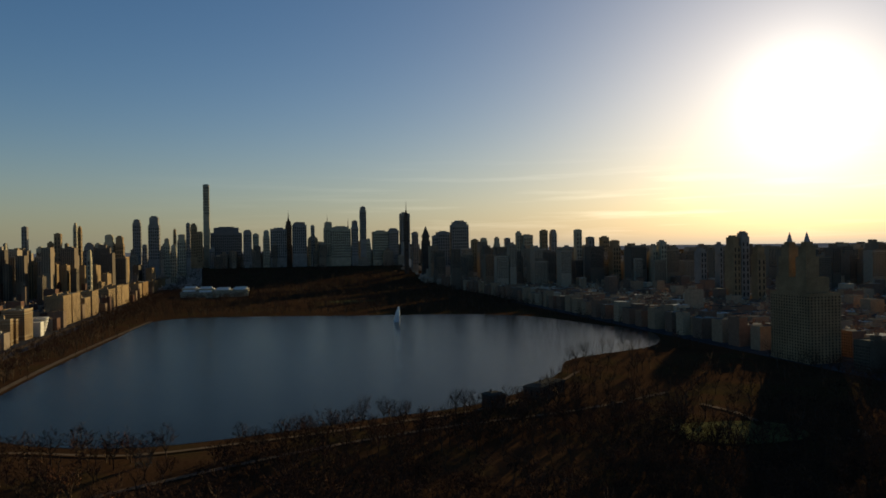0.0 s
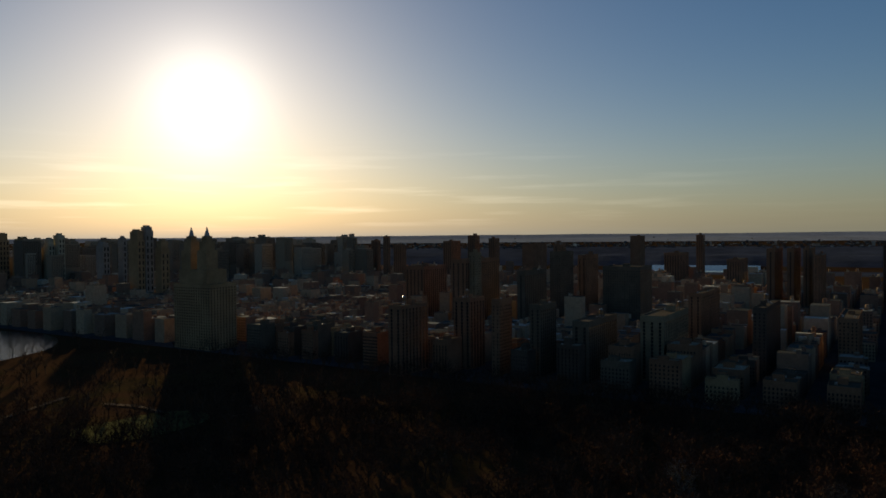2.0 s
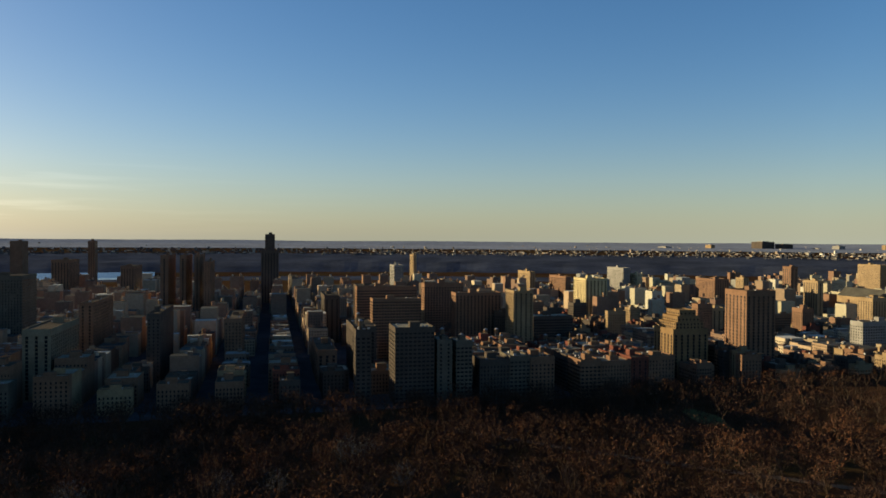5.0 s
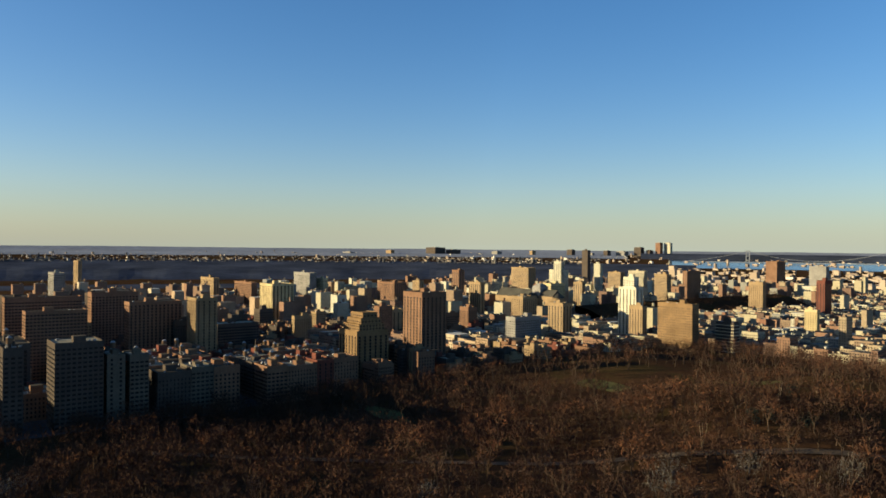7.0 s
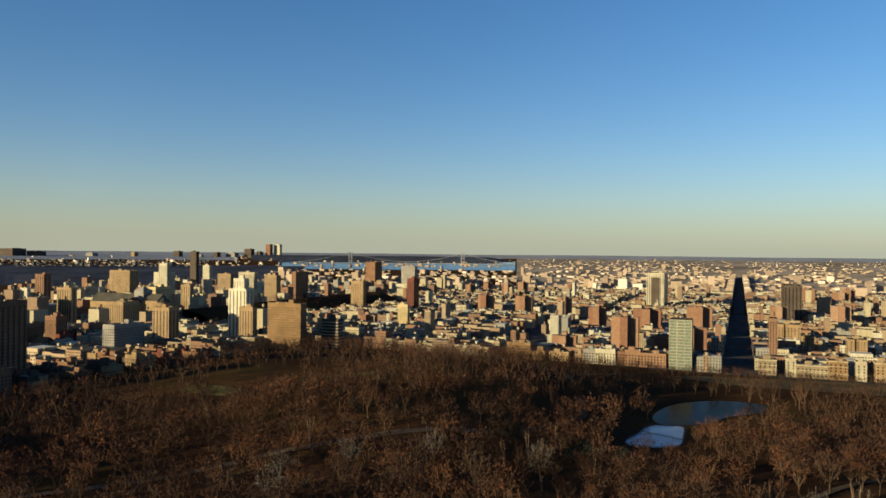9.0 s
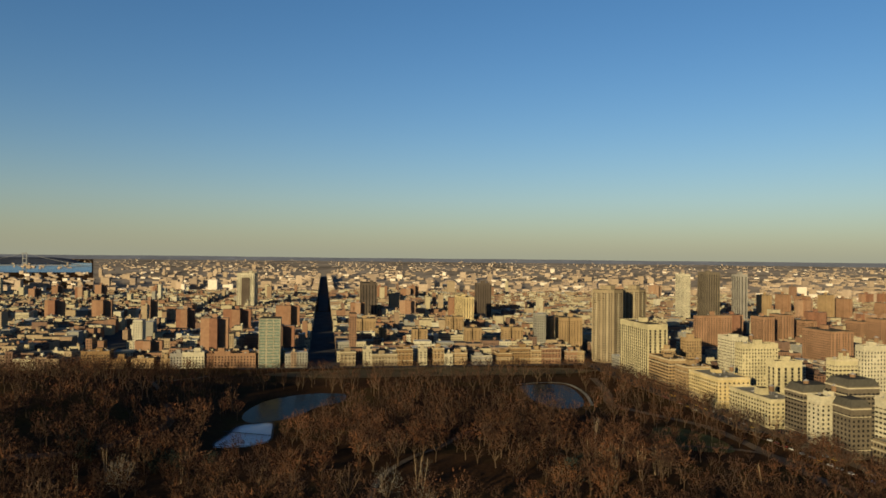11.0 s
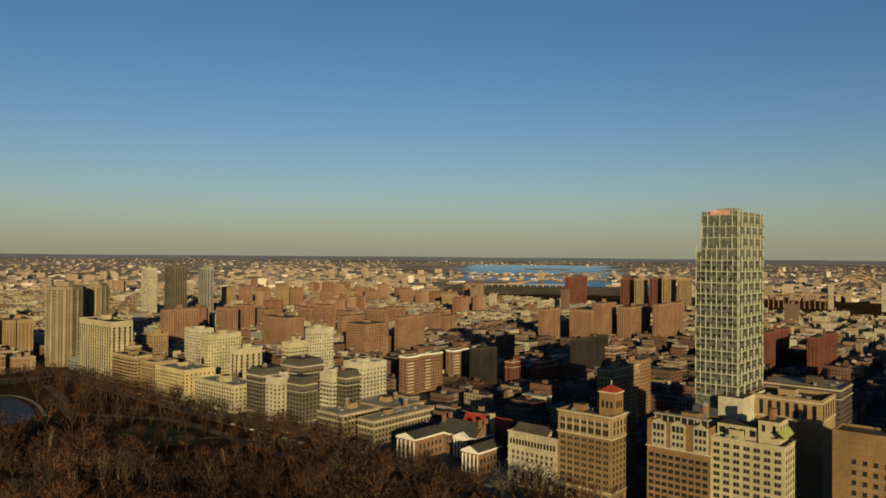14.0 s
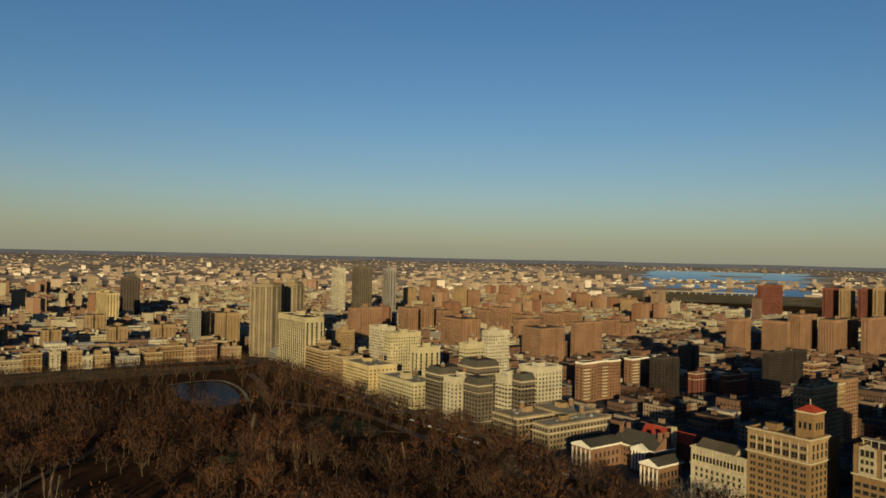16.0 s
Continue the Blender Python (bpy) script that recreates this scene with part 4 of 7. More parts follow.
apartment_tower(-1512.0, -1486.0, -18.0, 16.0, 0, 105.0, "dark", "among side streets")
apartment_tower(-1508.0, -1490.0, -10.4, 8.4, 104, 34.0, "dark", "rising above a wider block")
apartment_tower(-1589.4, -1499.4, 41.5, 55.2, 0, 51.7, "taupe", "among side streets")
skyline_tower(-874.7, -859.6, -1245.2, -1216.6, 0, 139.0, "tan", "in the skyline")
skyline_tower(-914.3, -895.9, -1214.2, -1196.2, 0, 120.2, "tan", "in the skyline")
skyline_tower(-894.4, -877.1, -1234.8, -1216.8, 0, 147.6, "grey", "in the skyline")
apartment_house(350.0, 380.0, -1573.3, -1528.0, 0, 39.3, "tan", "beside the park")
apartment_house(1349.3, 1439.3, 859.9, 874.5, 0, 32.7, "pale", "among side streets")
apartment_house(-951.1, -920.1, 1309.0, 1324.9, 0, 77.0, "tan", "among side streets")
apartment_house(-1438.7, -1407.6, 760.7, 771.8, 0, 59.8, "cream", "among side streets")
apartment_house(-1497.5, -1421.2, 735.0, 751.4, 0, 71.9, "grey", "among side streets")
apartment_tower(-1633.7, -1553.2, -416.0, -384.3, 0, 84.2, "brown", "among side streets")
apartment_house(350.0, 380.0, -1642.7, -1588.4, 0, 49.1, "tan", "beside the park")
housing_slab(931.3, 948.9, 1422.2, 1453.6, 0, 54.4, "tan", "among side streets")
housing_slab(1027.3, 1046.5, 1354.5, 1384.0, 0, 58.2, "tan", "among side streets")
housing_slab(1145.6, 1166.9, 1256.0, 1283.3, 0, 44.3, "tan", "among side streets")
housing_slab(1304.8, 1329.8, 1089.8, 1114.1, 0, 40.7, "tan", "among side streets")
office = apartment_tower(-193.4, -155.1, 1692.9, 1782.9, 0, 88.2, "pale", "with a dark central strip uptown")
strip_h = Heap()
strip_h.box(-9.0, 9.0, -46.2, -45.2, 6, 78)
part("dark_strip", strip_h, WALLS["dark"], office, "dark central window strip")
apartment_house(-953.5, -942.0, 1415.1, 1467.7, 0, 82.3, "brown", "among side streets")
skyline_tower(-962.5, -953.9, -1418.0, -1400.0, 0, 126.5, "grey", "in the skyline")
skyline_tower(-935.1, -920.5, -1443.8, -1419.2, 0, 115.9, "grey", "in the skyline")
apartment_tower(461.2, 471.8, -1689.6, -1662.2, 0, 78.7, "taupe", "among side streets")
housing_slab(984.4, 1002.9, 1434.8, 1466.3, 0, 55.2, "estate", "among side streets")
housing_slab(1077.2, 1097.2, 1366.5, 1396.2, 0, 50.0, "estate", "among side streets")
housing_slab(1211.5, 1234.1, 1249.0, 1276.2, 0, 44.0, "estate", "among side streets")
housing_slab(1369.6, 1396.2, 1073.3, 1097.5, 0, 32.6, "estate", "among side streets")
apartment_tower(1506.9, 1596.9, 889.8, 899.1, 0, 81.4, "red", "among side streets")
apartment_tower(1567.9, 1627.3, 777.3, 786.0, 0, 79.4, "red", "among side streets")
apartment_tower(1581.3, 1636.1, 749.7, 757.7, 0, 80.0, "tan", "among side streets")
apartment_tower(1596.2, 1643.2, 717.5, 727.2, 0, 80.6, "red", "among side streets")
apartment_tower(1607.3, 1665.6, 692.3, 701.8, 0, 83.7, "tan", "among side streets")
apartment_tower(1619.8, 1687.0, 662.5, 670.5, 0, 81.8, "tan", "among side streets")
apartment_house(-1126.2, -1089.4, 1369.5, 1386.2, 0, 75.7, "tan", "among side streets")
apartment_house(350.0, 380.0, -1813.3, -1740.9, 0, 44.4, "tan", "beside the park")
housing_slab(1038.8, 1058.2, 1445.4, 1477.0, 0, 50.9, "estate", "among side streets")
housing_slab(1158.9, 1180.4, 1351.1, 1380.4, 0, 41.6, "estate", "among side streets")
housing_slab(1297.2, 1321.7, 1218.8, 1245.6, 0, 46.8, "estate", "among side streets")
apartment_house(-1123.4, -1076.9, 1442.3, 1455.4, 0, 77.9, "stone", "among side streets")
apartment_house(-1345.5, -1284.7, 1260.8, 1286.2, 0, 82.1, "tan", "among side streets")
apartment_tower(-1814.5, -1766.7, 344.8, 352.8, 0, 92.2, "tan", "among side streets")
apartment_tower(-1459.7, -1451.7, -1080.1, -1064.3, 0, 124.8, "brown", "among side streets")
apartment_house(350.0, 380.0, -1886.2, -1833.1, 0, 48.8, "tan", "beside the park")
apartment_tower(564.0, 575.3, -1813.5, -1788.2, 0, 101.7, "taupe", "among side streets")
apartment_tower(-1318.3, -1292.5, 1385.8, 1398.5, 0, 96.8, "pale", "among side streets")
apartment_house(-1342.6, -1290.5, 1394.5, 1411.5, 0, 74.9, "pale", "among side streets")
apartment_tower(-1884.7, -1856.7, -418.5, -403.5, 0, 121.6, "brown", "among side streets")
skyline_tower(410.8, 419.0, -1871.7, -1853.7, 0, 130.7, "stone", "in the skyline")
apartment_house(350.0, 380.0, -1979.7, -1893.0, 0, 46.0, "tan", "beside the park")
apartment_house(-1275.3, -1254.3, 1493.1, 1504.4, 0, 91.3, "pale", "among side streets")
apartment_tower(452.2, 464.6, -1923.3, -1896.8, 0, 86.4, "taupe", "among side streets")
apartment_tower(537.6, 549.6, -1899.9, -1874.4, 0, 106.0, "tan", "among side streets")
apartment_tower(471.9, 484.2, -1922.2, -1892.0, 0, 97.8, "tan", "among side streets")
apartment_tower(398.8, 411.5, -1946.0, -1908.8, 0, 54.8, "tan", "among side streets")
apartment_tower(-1760.2, -1709.1, -1064.5, -1038.8, 0, 110.0, "brown", "among side streets")
apartment_tower(-1769.7, -1742.2, -1005.1, -982.2, 0, 125.4, "brown", "among side streets")
apartment_tower(-1797.4, -1767.9, -953.6, -935.1, 0, 116.6, "brown", "among side streets")
apartment_tower(-1609.0, -1595.4, -1228.0, -1206.1, 0, 113.9, "brown", "among side streets")
skyline_tower(-956.3, -930.1, -1795.3, -1758.3, 0, 126.7, "tan", "in the skyline")
skyline_tower(-997.7, -982.6, -1756.5, -1734.0, 0, 126.0, "stone", "in the skyline")
skyline_tower(-1016.7, -1001.0, -1746.6, -1722.8, 0, 134.6, "stone", "in the skyline")
apartment_tower(511.6, 524.3, -1979.0, -1959.3, 0, 99.9, "tan", "among side streets")
skyline_tower(-960.5, -936.9, -1901.3, -1869.4, 0, 140.1, "tan", "in the skyline")
skyline_tower(610.9, 620.6, -2024.8, -2006.8, 0, 137.7, "tan", "in the skyline")
apartment_tower(467.7, 481.2, -2077.2, -2047.2, 0, 94.5, "tan", "among side streets")
apartment_tower(416.0, 429.7, -2107.1, -2058.4, 0, 71.0, "tan", "among side streets")
apartment_house(350.0, 380.0, -2171.8, -2118.1, 0, 39.9, "tan", "beside the park")
apartment_house(-954.3, -909.4, 2003.3, 2022.8, 0, 88.7, "grey", "among side streets")
skyline_tower(-904.9, -887.4, -2028.8, -2007.0, 0, 174.5, "stone", "in the skyline")
skyline_tower(-938.1, -920.0, -2014.9, -1991.7, 0, 152.0, "grey", "in the skyline")
skyline_tower(-976.2, -956.5, -1999.4, -1973.3, 0, 151.3, "tan", "in the skyline")
skyline_tower(586.5, 601.8, -2135.5, -2117.5, 0, 140.5, "stone", "in the skyline")
skyline_tower(-874.3, -856.5, -2042.4, -2020.7, 0, 124.5, "grey", "in the skyline")
apartment_house(350.0, 380.0, -2280.8, -2190.8, 0, 41.4, "amber", "beside the park")
apartment_tower(578.5, 592.6, -2206.5, -2174.4, 0, 131.1, "tan", "among side streets")
apartment_tower(473.5, 488.0, -2269.6, -2199.6, 0, 91.5, "tan", "among side streets")
apartment_tower(-1097.1, -1063.4, 2039.4, 2088.1, 0, 99.1, "brown", "among side streets")
apartment_tower(-2252.0, -2202.7, -693.0, -662.1, 0, 119.0, "brown", "among side streets")
apartment_tower(-2179.5, -2089.5, -1006.1, -961.4, 0, 95.9, "brown", "among side streets")
skyline_tower(552.8, 563.0, -2249.3, -2231.3, 0, 152.9, "tan", "in the skyline")
skyline_tower(696.8, 704.8, -2207.7, -2189.7, 0, 154.4, "stone", "in the skyline")
apartment_house(350.0, 380.0, -2463.9, -2373.9, 0, 37.0, "amber", "beside the park")
apartment_tower(-1598.0, -1574.0, 1811.8, 1825.5, 0, 126.5, "dark", "among side streets")
skyline_tower(594.6, 612.4, -2340.3, -2322.3, 0, 184.0, "tan", "in the skyline")
skyline_tower(616.2, 629.2, -2335.2, -2317.2, 0, 157.8, "tan", "in the skyline")
skyline_tower(-886.2, -866.0, -2256.2, -2232.6, 0, 179.0, "tan", "in the skyline")
skyline_tower(-913.5, -894.9, -2243.4, -2221.3, 0, 178.5, "grey", "in the skyline")
skyline_tower(510.9, 536.2, -2366.3, -2341.6, 0, 153.4, "grey", "in the skyline")
skyline_tower(491.8, 508.2, -2364.9, -2346.9, 0, 153.2, "stone", "in the skyline")
apartment_tower(425.9, 441.8, -2425.5, -2361.9, 0, 113.0, "tan", "among side streets")
apartment_tower(701.9, 716.4, -2343.7, -2295.1, 0, 118.2, "tan", "among side streets")
skyline_tower(577.5, 587.5, -2448.7, -2430.7, 0, 214.0, "stone", "in the skyline")
skyline_tower(477.2, 504.7, -2477.0, -2450.8, 0, 180.5, "stone", "in the skyline")
skyline_tower(448.7, 474.0, -2480.4, -2456.6, 0, 174.9, "tan", "in the skyline")
skyline_tower(-770.0, -751.9, -2399.9, -2380.4, 0, 156.8, "stone", "in the skyline")
skyline_tower(-803.2, -786.8, -2387.2, -2369.2, 0, 156.2, "grey", "in the skyline")
skyline_tower(-839.6, -823.5, -2374.5, -2356.5, 0, 175.0, "stone", "in the skyline")
skyline_tower(-876.8, -843.7, -2382.4, -2344.8, 0, 166.6, "stone", "in the skyline")
skyline_tower(570.1, 580.3, -2471.0, -2453.0, 0, 205.9, "tan", "in the skyline")
apartment_tower(414.9, 432.0, -2590.9, -2516.0, 0, 83.9, "taupe", "among side streets")
apartment_tower(376.4, 393.7, -2605.9, -2522.1, 0, 73.9, "tan", "among side streets")
apartment_house(350.0, 380.0, -2643.1, -2553.1, 0, 35.1, "amber", "beside the park")
skyline_tower(733.7, 748.9, -2509.3, -2491.3, 0, 210.1, "grey", "in the skyline")
skyline_tower(-727.3, -704.6, -2522.1, -2498.5, 0, 153.1, "tan", "in the skyline")
skyline_tower(-758.0, -735.6, -2513.0, -2489.4, 0, 158.7, "stone", "in the skyline")
skyline_tower(411.5, 426.9, -2685.0, -2667.0, 4, 146.8, "grey", "in the skyline")
skyline_tower(317.5, 337.6, -2697.9, -2679.9, 4, 141.8, "stone", "in the skyline")
skyline_tower(-581.1, -552.7, -2666.7, -2639.2, 4, 163.2, "dark", "in the skyline", spire=2)
apartment_house(350.0, 380.0, -2779.1, -2689.1, 5, 30.7, "tan", "beside the park")
skyline_tower(-631.8, -611.7, -2749.3, -2729.6, 12, 161.0, "grey", "in the skyline")
skyline_tower(-676.6, -630.2, -2761.5, -2721.5, 12, 175.7, "grey", "in the skyline")
skyline_tower(-748.8, -682.8, -2745.6, -2705.6, 12, 213.9, "grey", "in the skyline")
skyline_tower(-532.1, -517.4, -2829.1, -2811.1, 16, 248.2, "dark", "in the skyline", spire=1)
skyline_tower(463.5, 490.4, -2885.0, -2860.2, 19, 225.9, "grey", "in the skyline")
skyline_tower(400.0, 438.2, -2903.8, -2869.2, 19, 236.4, "grey", "in the skyline")
skyline_tower(364.3, 385.6, -2894.6, -2875.5, 19, 154.2, "stone", "in the skyline")
skyline_tower(342.2, 352.0, -2897.0, -2879.0, 19, 189.9, "tan", "in the skyline")
skyline_tower(308.6, 337.9, -2907.5, -2881.8, 19, 170.7, "stone", "in the skyline")
skyline_tower(292.2, 306.5, -2902.4, -2884.4, 19, 213.1, "grey", "in the skyline")
skyline_tower(-577.6, -554.4, -2865.9, -2843.8, 19, 170.2, "grey", "in the skyline")
apartment_house(330.0, 360.0, -3149.0, -3059.0, 30, -4.3, "tan", "beside the park")
skyline_tower(300.4, 327.7, -3258.3, -3234.7, 41, 199.0, "tan", "in the skyline")
skyline_tower(278.2, 301.6, -3257.1, -3237.0, 41, 167.7, "tan", "in the skyline")
skyline_tower(76.3, 110.9, -3277.0, -3248.6, 41, 173.6, "grey", "in the skyline")
skyline_tower(45.8, 71.5, -3270.4, -3249.5, 41, 156.2, "stone", "in the skyline")
skyline_tower(0.3, 28.8, -3272.9, -3250.0, 41, 168.1, "stone", "in the skyline")
skyline_tower(-71.7, -2.3, -3289.8, -3249.8, 41, 179.9, "grey", "in the skyline")
skyline_tower(-158.5, -96.7, -3287.5, -3247.5, 41, 206.5, "grey", "in the skyline")
skyline_tower(-206.1, -163.9, -3280.0, -3244.7, 41, 141.2, "tan", "in the skyline")
skyline_tower(-193.0, -176.8, -3262.7, -3244.7, 41, 191.1, "grey", "in the skyline")
skyline_tower(-272.8, -233.4, -3273.7, -3240.0, 41, 205.5, "stone", "in the skyline")
skyline_tower(-350.8, -262.4, -3275.3, -3235.3, 41, 184.9, "stone", "in the skyline")
skyline_tower(-383.9, -354.3, -3254.9, -3228.8, 41, 209.4, "grey", "in the skyline")
skyline_tower(-419.5, -392.3, -3248.6, -3224.4, 41, 271.9, "grey", "in the skyline")
skyline_tower(-437.9, -417.6, -3239.8, -3221.6, 41, 128.2, "stone", "in the skyline")
skyline_tower(-517.5, -447.3, -3253.6, -3213.6, 41, 162.7, "stone", "in the skyline")
skyline_tower(-561.5, -517.2, -3244.4, -3204.4, 41, 174.6, "grey", "in the skyline")
skyline_tower(-611.7, -570.2, -3234.2, -3195.2, 41, 242.2, "grey", "in the skyline")
skyline_tower(229.0, 250.7, -3259.5, -3241.1, 41, 97.4, "grey", "in the skyline")
skyline_tower(-235.2, -200.2, -3272.2, -3242.6, 41, 115.9, "tan", "in the skyline")
skyline_tower(253.0, 278.1, -3310.7, -3289.2, 43, 371.3, "stone", "in the skyline")
skyline_tower(117.9, 250.3, -3334.8, -3294.8, 43, 185.2, "steel", "in the skyline")
skyline_tower(-95.3, -68.8, -3320.6, -3299.0, 43, 210.9, "dark", "in the skyline", spire=1)
skyline_tower(-260.5, -244.3, -3308.3, -3290.3, 43, 189.4, "dark", "in the skyline", spire=1)
skyline_tower(-352.6, -336.8, -3299.8, -3281.8, 43, 175.7, "dark", "in the skyline", spire=1)
apartment_house(330.0, 360.0, -3385.8, -3295.8, 44, -16.7, "tan", "beside the park")
apartment_house(330.0, 360.0, -3608.9, -3518.9, 55, -29.9, "amber", "beside the park")
apartment_house(330.0, 360.0, -3835.0, -3745.0, 65, -41.0, "tan", "beside the park")
apartment_house(330.0, 360.0, -4162.9, -4072.9, 77, -56.3, "tan", "beside the park")
far_tower(-4233.0, -4165.1, 845.1, 916.5, 81, 2.0, "grey", "on the far bank")
far_tower(-3479.0, -3389.0, 2564.6, 2640.1, 81, 52.7, "dark", "on the far bank")
far_tower(-3387.3, -3328.1, 2643.2, 2707.1, 81, 40.4, "dark", "on the far bank")
far_tower(-3753.2, -3663.2, 2154.9, 2189.1, 81, 21.8, "grey", "on the far bank")
far_tower(-3592.1, -3538.1, 2354.7, 2378.5, 81, 33.8, "tan", "on the far bank")
far_tower(-2893.5, -2854.3, 3148.9, 3177.7, 81, 47.0, "dark", "on the far bank")
far_tower(-2731.4, -2702.7, 3279.9, 3309.8, 81, 42.5, "dark", "on the far bank")
far_tower(-2605.2, -2558.5, 3393.6, 3424.4, 81, 63.4, "dark", "on the far bank")
far_tower(-2541.9, -2519.0, 3423.0, 3454.2, 81, 47.9, "dark", "on the far bank")
far_tower(-2505.0, -2474.9, 3455.1, 3481.2, 81, 89.7, "brown", "on the far bank")
far_tower(-2471.1, -2430.4, 3486.5, 3507.6, 81, 90.1, "pale", "on the far bank")
far_tower(-3874.0, -3815.7, 1871.6, 1900.0, 81, 15.8, "dark", "on the far bank")
far_tower(-4164.8, -4074.8, 1207.8, 1222.8, 81, 7.3, "dark", "on the far bank")
far_tower(-3207.0, -3157.4, 2844.9, 2880.5, 81, 33.0, "grey", "on the far bank")
far_tower(-3041.1, -3017.9, 2992.5, 3020.1, 81, 38.3, "tan", "on the far bank")
far_tower(-3279.7, -3218.4, 2775.7, 2788.8, 81, 18.9, "grey", "on the far bank")
far_tower(-2689.7, -2629.5, 3338.9, 3374.3, 81, 40.2, "grey", "on the far bank")
far_tower(-2793.2, -2767.9, 3225.1, 3244.6, 81, 28.7, "grey", "on the far bank")
far_tower(-4245.3, -4155.3, 892.2, 925.5, 81, -3.1, "grey", "on the far bank")
far_tower(-4337.8, -4247.8, 136.7, 152.8, 81, -0.8, "grey", "on the far bank")
apartment_house(330.0, 360.0, -4471.0, -4381.0, 85, -67.0, "amber", "beside the park")

# deep blocks of even height behind the western avenue
rows_rng = random.Random(77)
for y0, y1 in ((160, 232), (245, 330)):
    for x0, x1 in ((-571, -545), (-603, -573), (-640, -606), (-672, -643)):
        y = y0
        while y < y1 - 12:
            d = min(rows_rng.uniform(15, 27), y1 - y)
            top = rows_rng.uniform(33, 36.5) if y0 < 240 else rows_rng.uniform(28, 33)
            apartment_house(x0, x1 - rows_rng.uniform(0, 5) if x1 < -560 else x1, y, y + d - 0.3, 0, top, rows_rng.choice(("brown", "dark", "taupe", "red", "brown")), "on the western avenue")
            y += d
# one even row along the park's northern edge
for x0, x1 in ((-262, -75), (20, 316)):
    x = x0
    while x < x1 - 9:
        w = min(rows_rng.choice((10, 13, 18, 24, 30)), x1 - x)
        apartment_house(x, x + w - 0.3, 848 + rows_rng.uniform(0, 4), 868, 0, rows_rng.choice((12, 15, 17, 18, 20)) + rows_rng.uniform(-1, 1),
                        rows_rng.choice(("stone", "tan", "ribbed", "brown", "pale", "tan", "amber", "grey", "estate")), "facing the park")
        x += w + (rows_rng.uniform(3, 9) if rows_rng.random() < 0.3 else 0)


# ---- landmarks of the near avenue ----
def window_mesh(w, h, deep=0.12, bar=True, arch=False):
    """One window: pale frame, dark pane, sill. It lies in the plane x = 0 and looks towards -x."""
    m = Heap()
    t = 0.14
    a = w / 2
    m.box(-deep, 0, -a - t, -a, 0, h, 1, 1)
    m.box(-deep, 0, a, a + t, 0, h, 1, 1)
    m.box(-deep, 0, -a - t, a + t, h, h + t, 1, 1)
    m.box(-deep * 2.2, 0, -a - 0.25, a + 0.25, -0.18, 0, 1, 1)
    m.face([(-0.04, a, 0), (-0.04, -a, 0), (-0.04, -a, h), (-0.04, a, h)], 0)
    if bar:
        m.box(-deep * 0.7, -0.05, -a, a, h * 0.5 - 0.05, h * 0.5 + 0.05, 1, 1)
    if arch:
        m.prism([(-a * math.cos(i * math.pi / 6), a * math.sin(i * math.pi / 6)) for i in range(7)], 0, 0.01, 0, 0)
        del m.v[-14:], m.f[-8:], m.m[-8:]
        m.face([(-0.05, a * math.cos(i * math.pi / 6), h + t + a * math.sin(i * math.pi / 6)) for i in range(7)][::-1], 0)
    return m.mesh("window", [M_PANE, M_FRAME])


WIN = {"plain": window_mesh(1.5, 1.7), "small": window_mesh(1.0, 1.5), "wide": window_mesh(2.3, 1.6), "tall": window_mesh(1.3, 2.6, bar=True),
       "arch": window_mesh(1.5, 3.2, arch=True)}


def set_windows(root, side, plane, a0, a1, zs, count, mesh, pair=0.0):
    """Rows of single windows on one wall of a thing."""
    gap = (a1 - a0) / count
    for z in zs:
        for i in range(count):
            c = a0 + gap * (i + 0.5)
            for off in ((-pair, pair) if pair else (0,)):
                ob = new("window", mesh)
                ob.parent = root
                if side == "w":
                    ob.matrix_local = Matrix.Translation((plane - 0.01, c + off, z))
                else:
                    ob.matrix_local = pose(c + off, plane - 0.01, z, 0, 0, 90)


def floors(z0, z1, step):
    out = []
    z = z0
    while z < z1:
        out.append(z)
        z += step
    return out


def ledges(root, x0, x1, y0, y1, zs, out=0.45, tall=0.5, name="cornice", mat=None):
    for z in zs:
        c = Heap()
        c.ring(x0, x1, y0, y1, z, z + tall, out)
        part(name, c, mat or M_TRIM, root)


def body(name, label, category, x0, x1, y0, y1, h, wall, lip=1.2, group=""):
    root = thing(name, label, category, group, at=(x0, y0, 0))
    WALL_OF[root.name] = WALLS[wall]
    w = Heap()
    parapet_box(w, 0, x1 - x0, 0, y1 - y0, -2, h - lip, lip)
    part("wall", w, WALLS[wall], root)
    r = Heap()
    r.box(0.5, x1 - x0 - 0.5, 0.5, y1 - y0 - 0.5, h - lip, h - lip + 0.2)
    part("roof", r, M_ROOF, root)
    reserve(x0, x1, y0, y1)
    return root, x1 - x0, y1 - y0


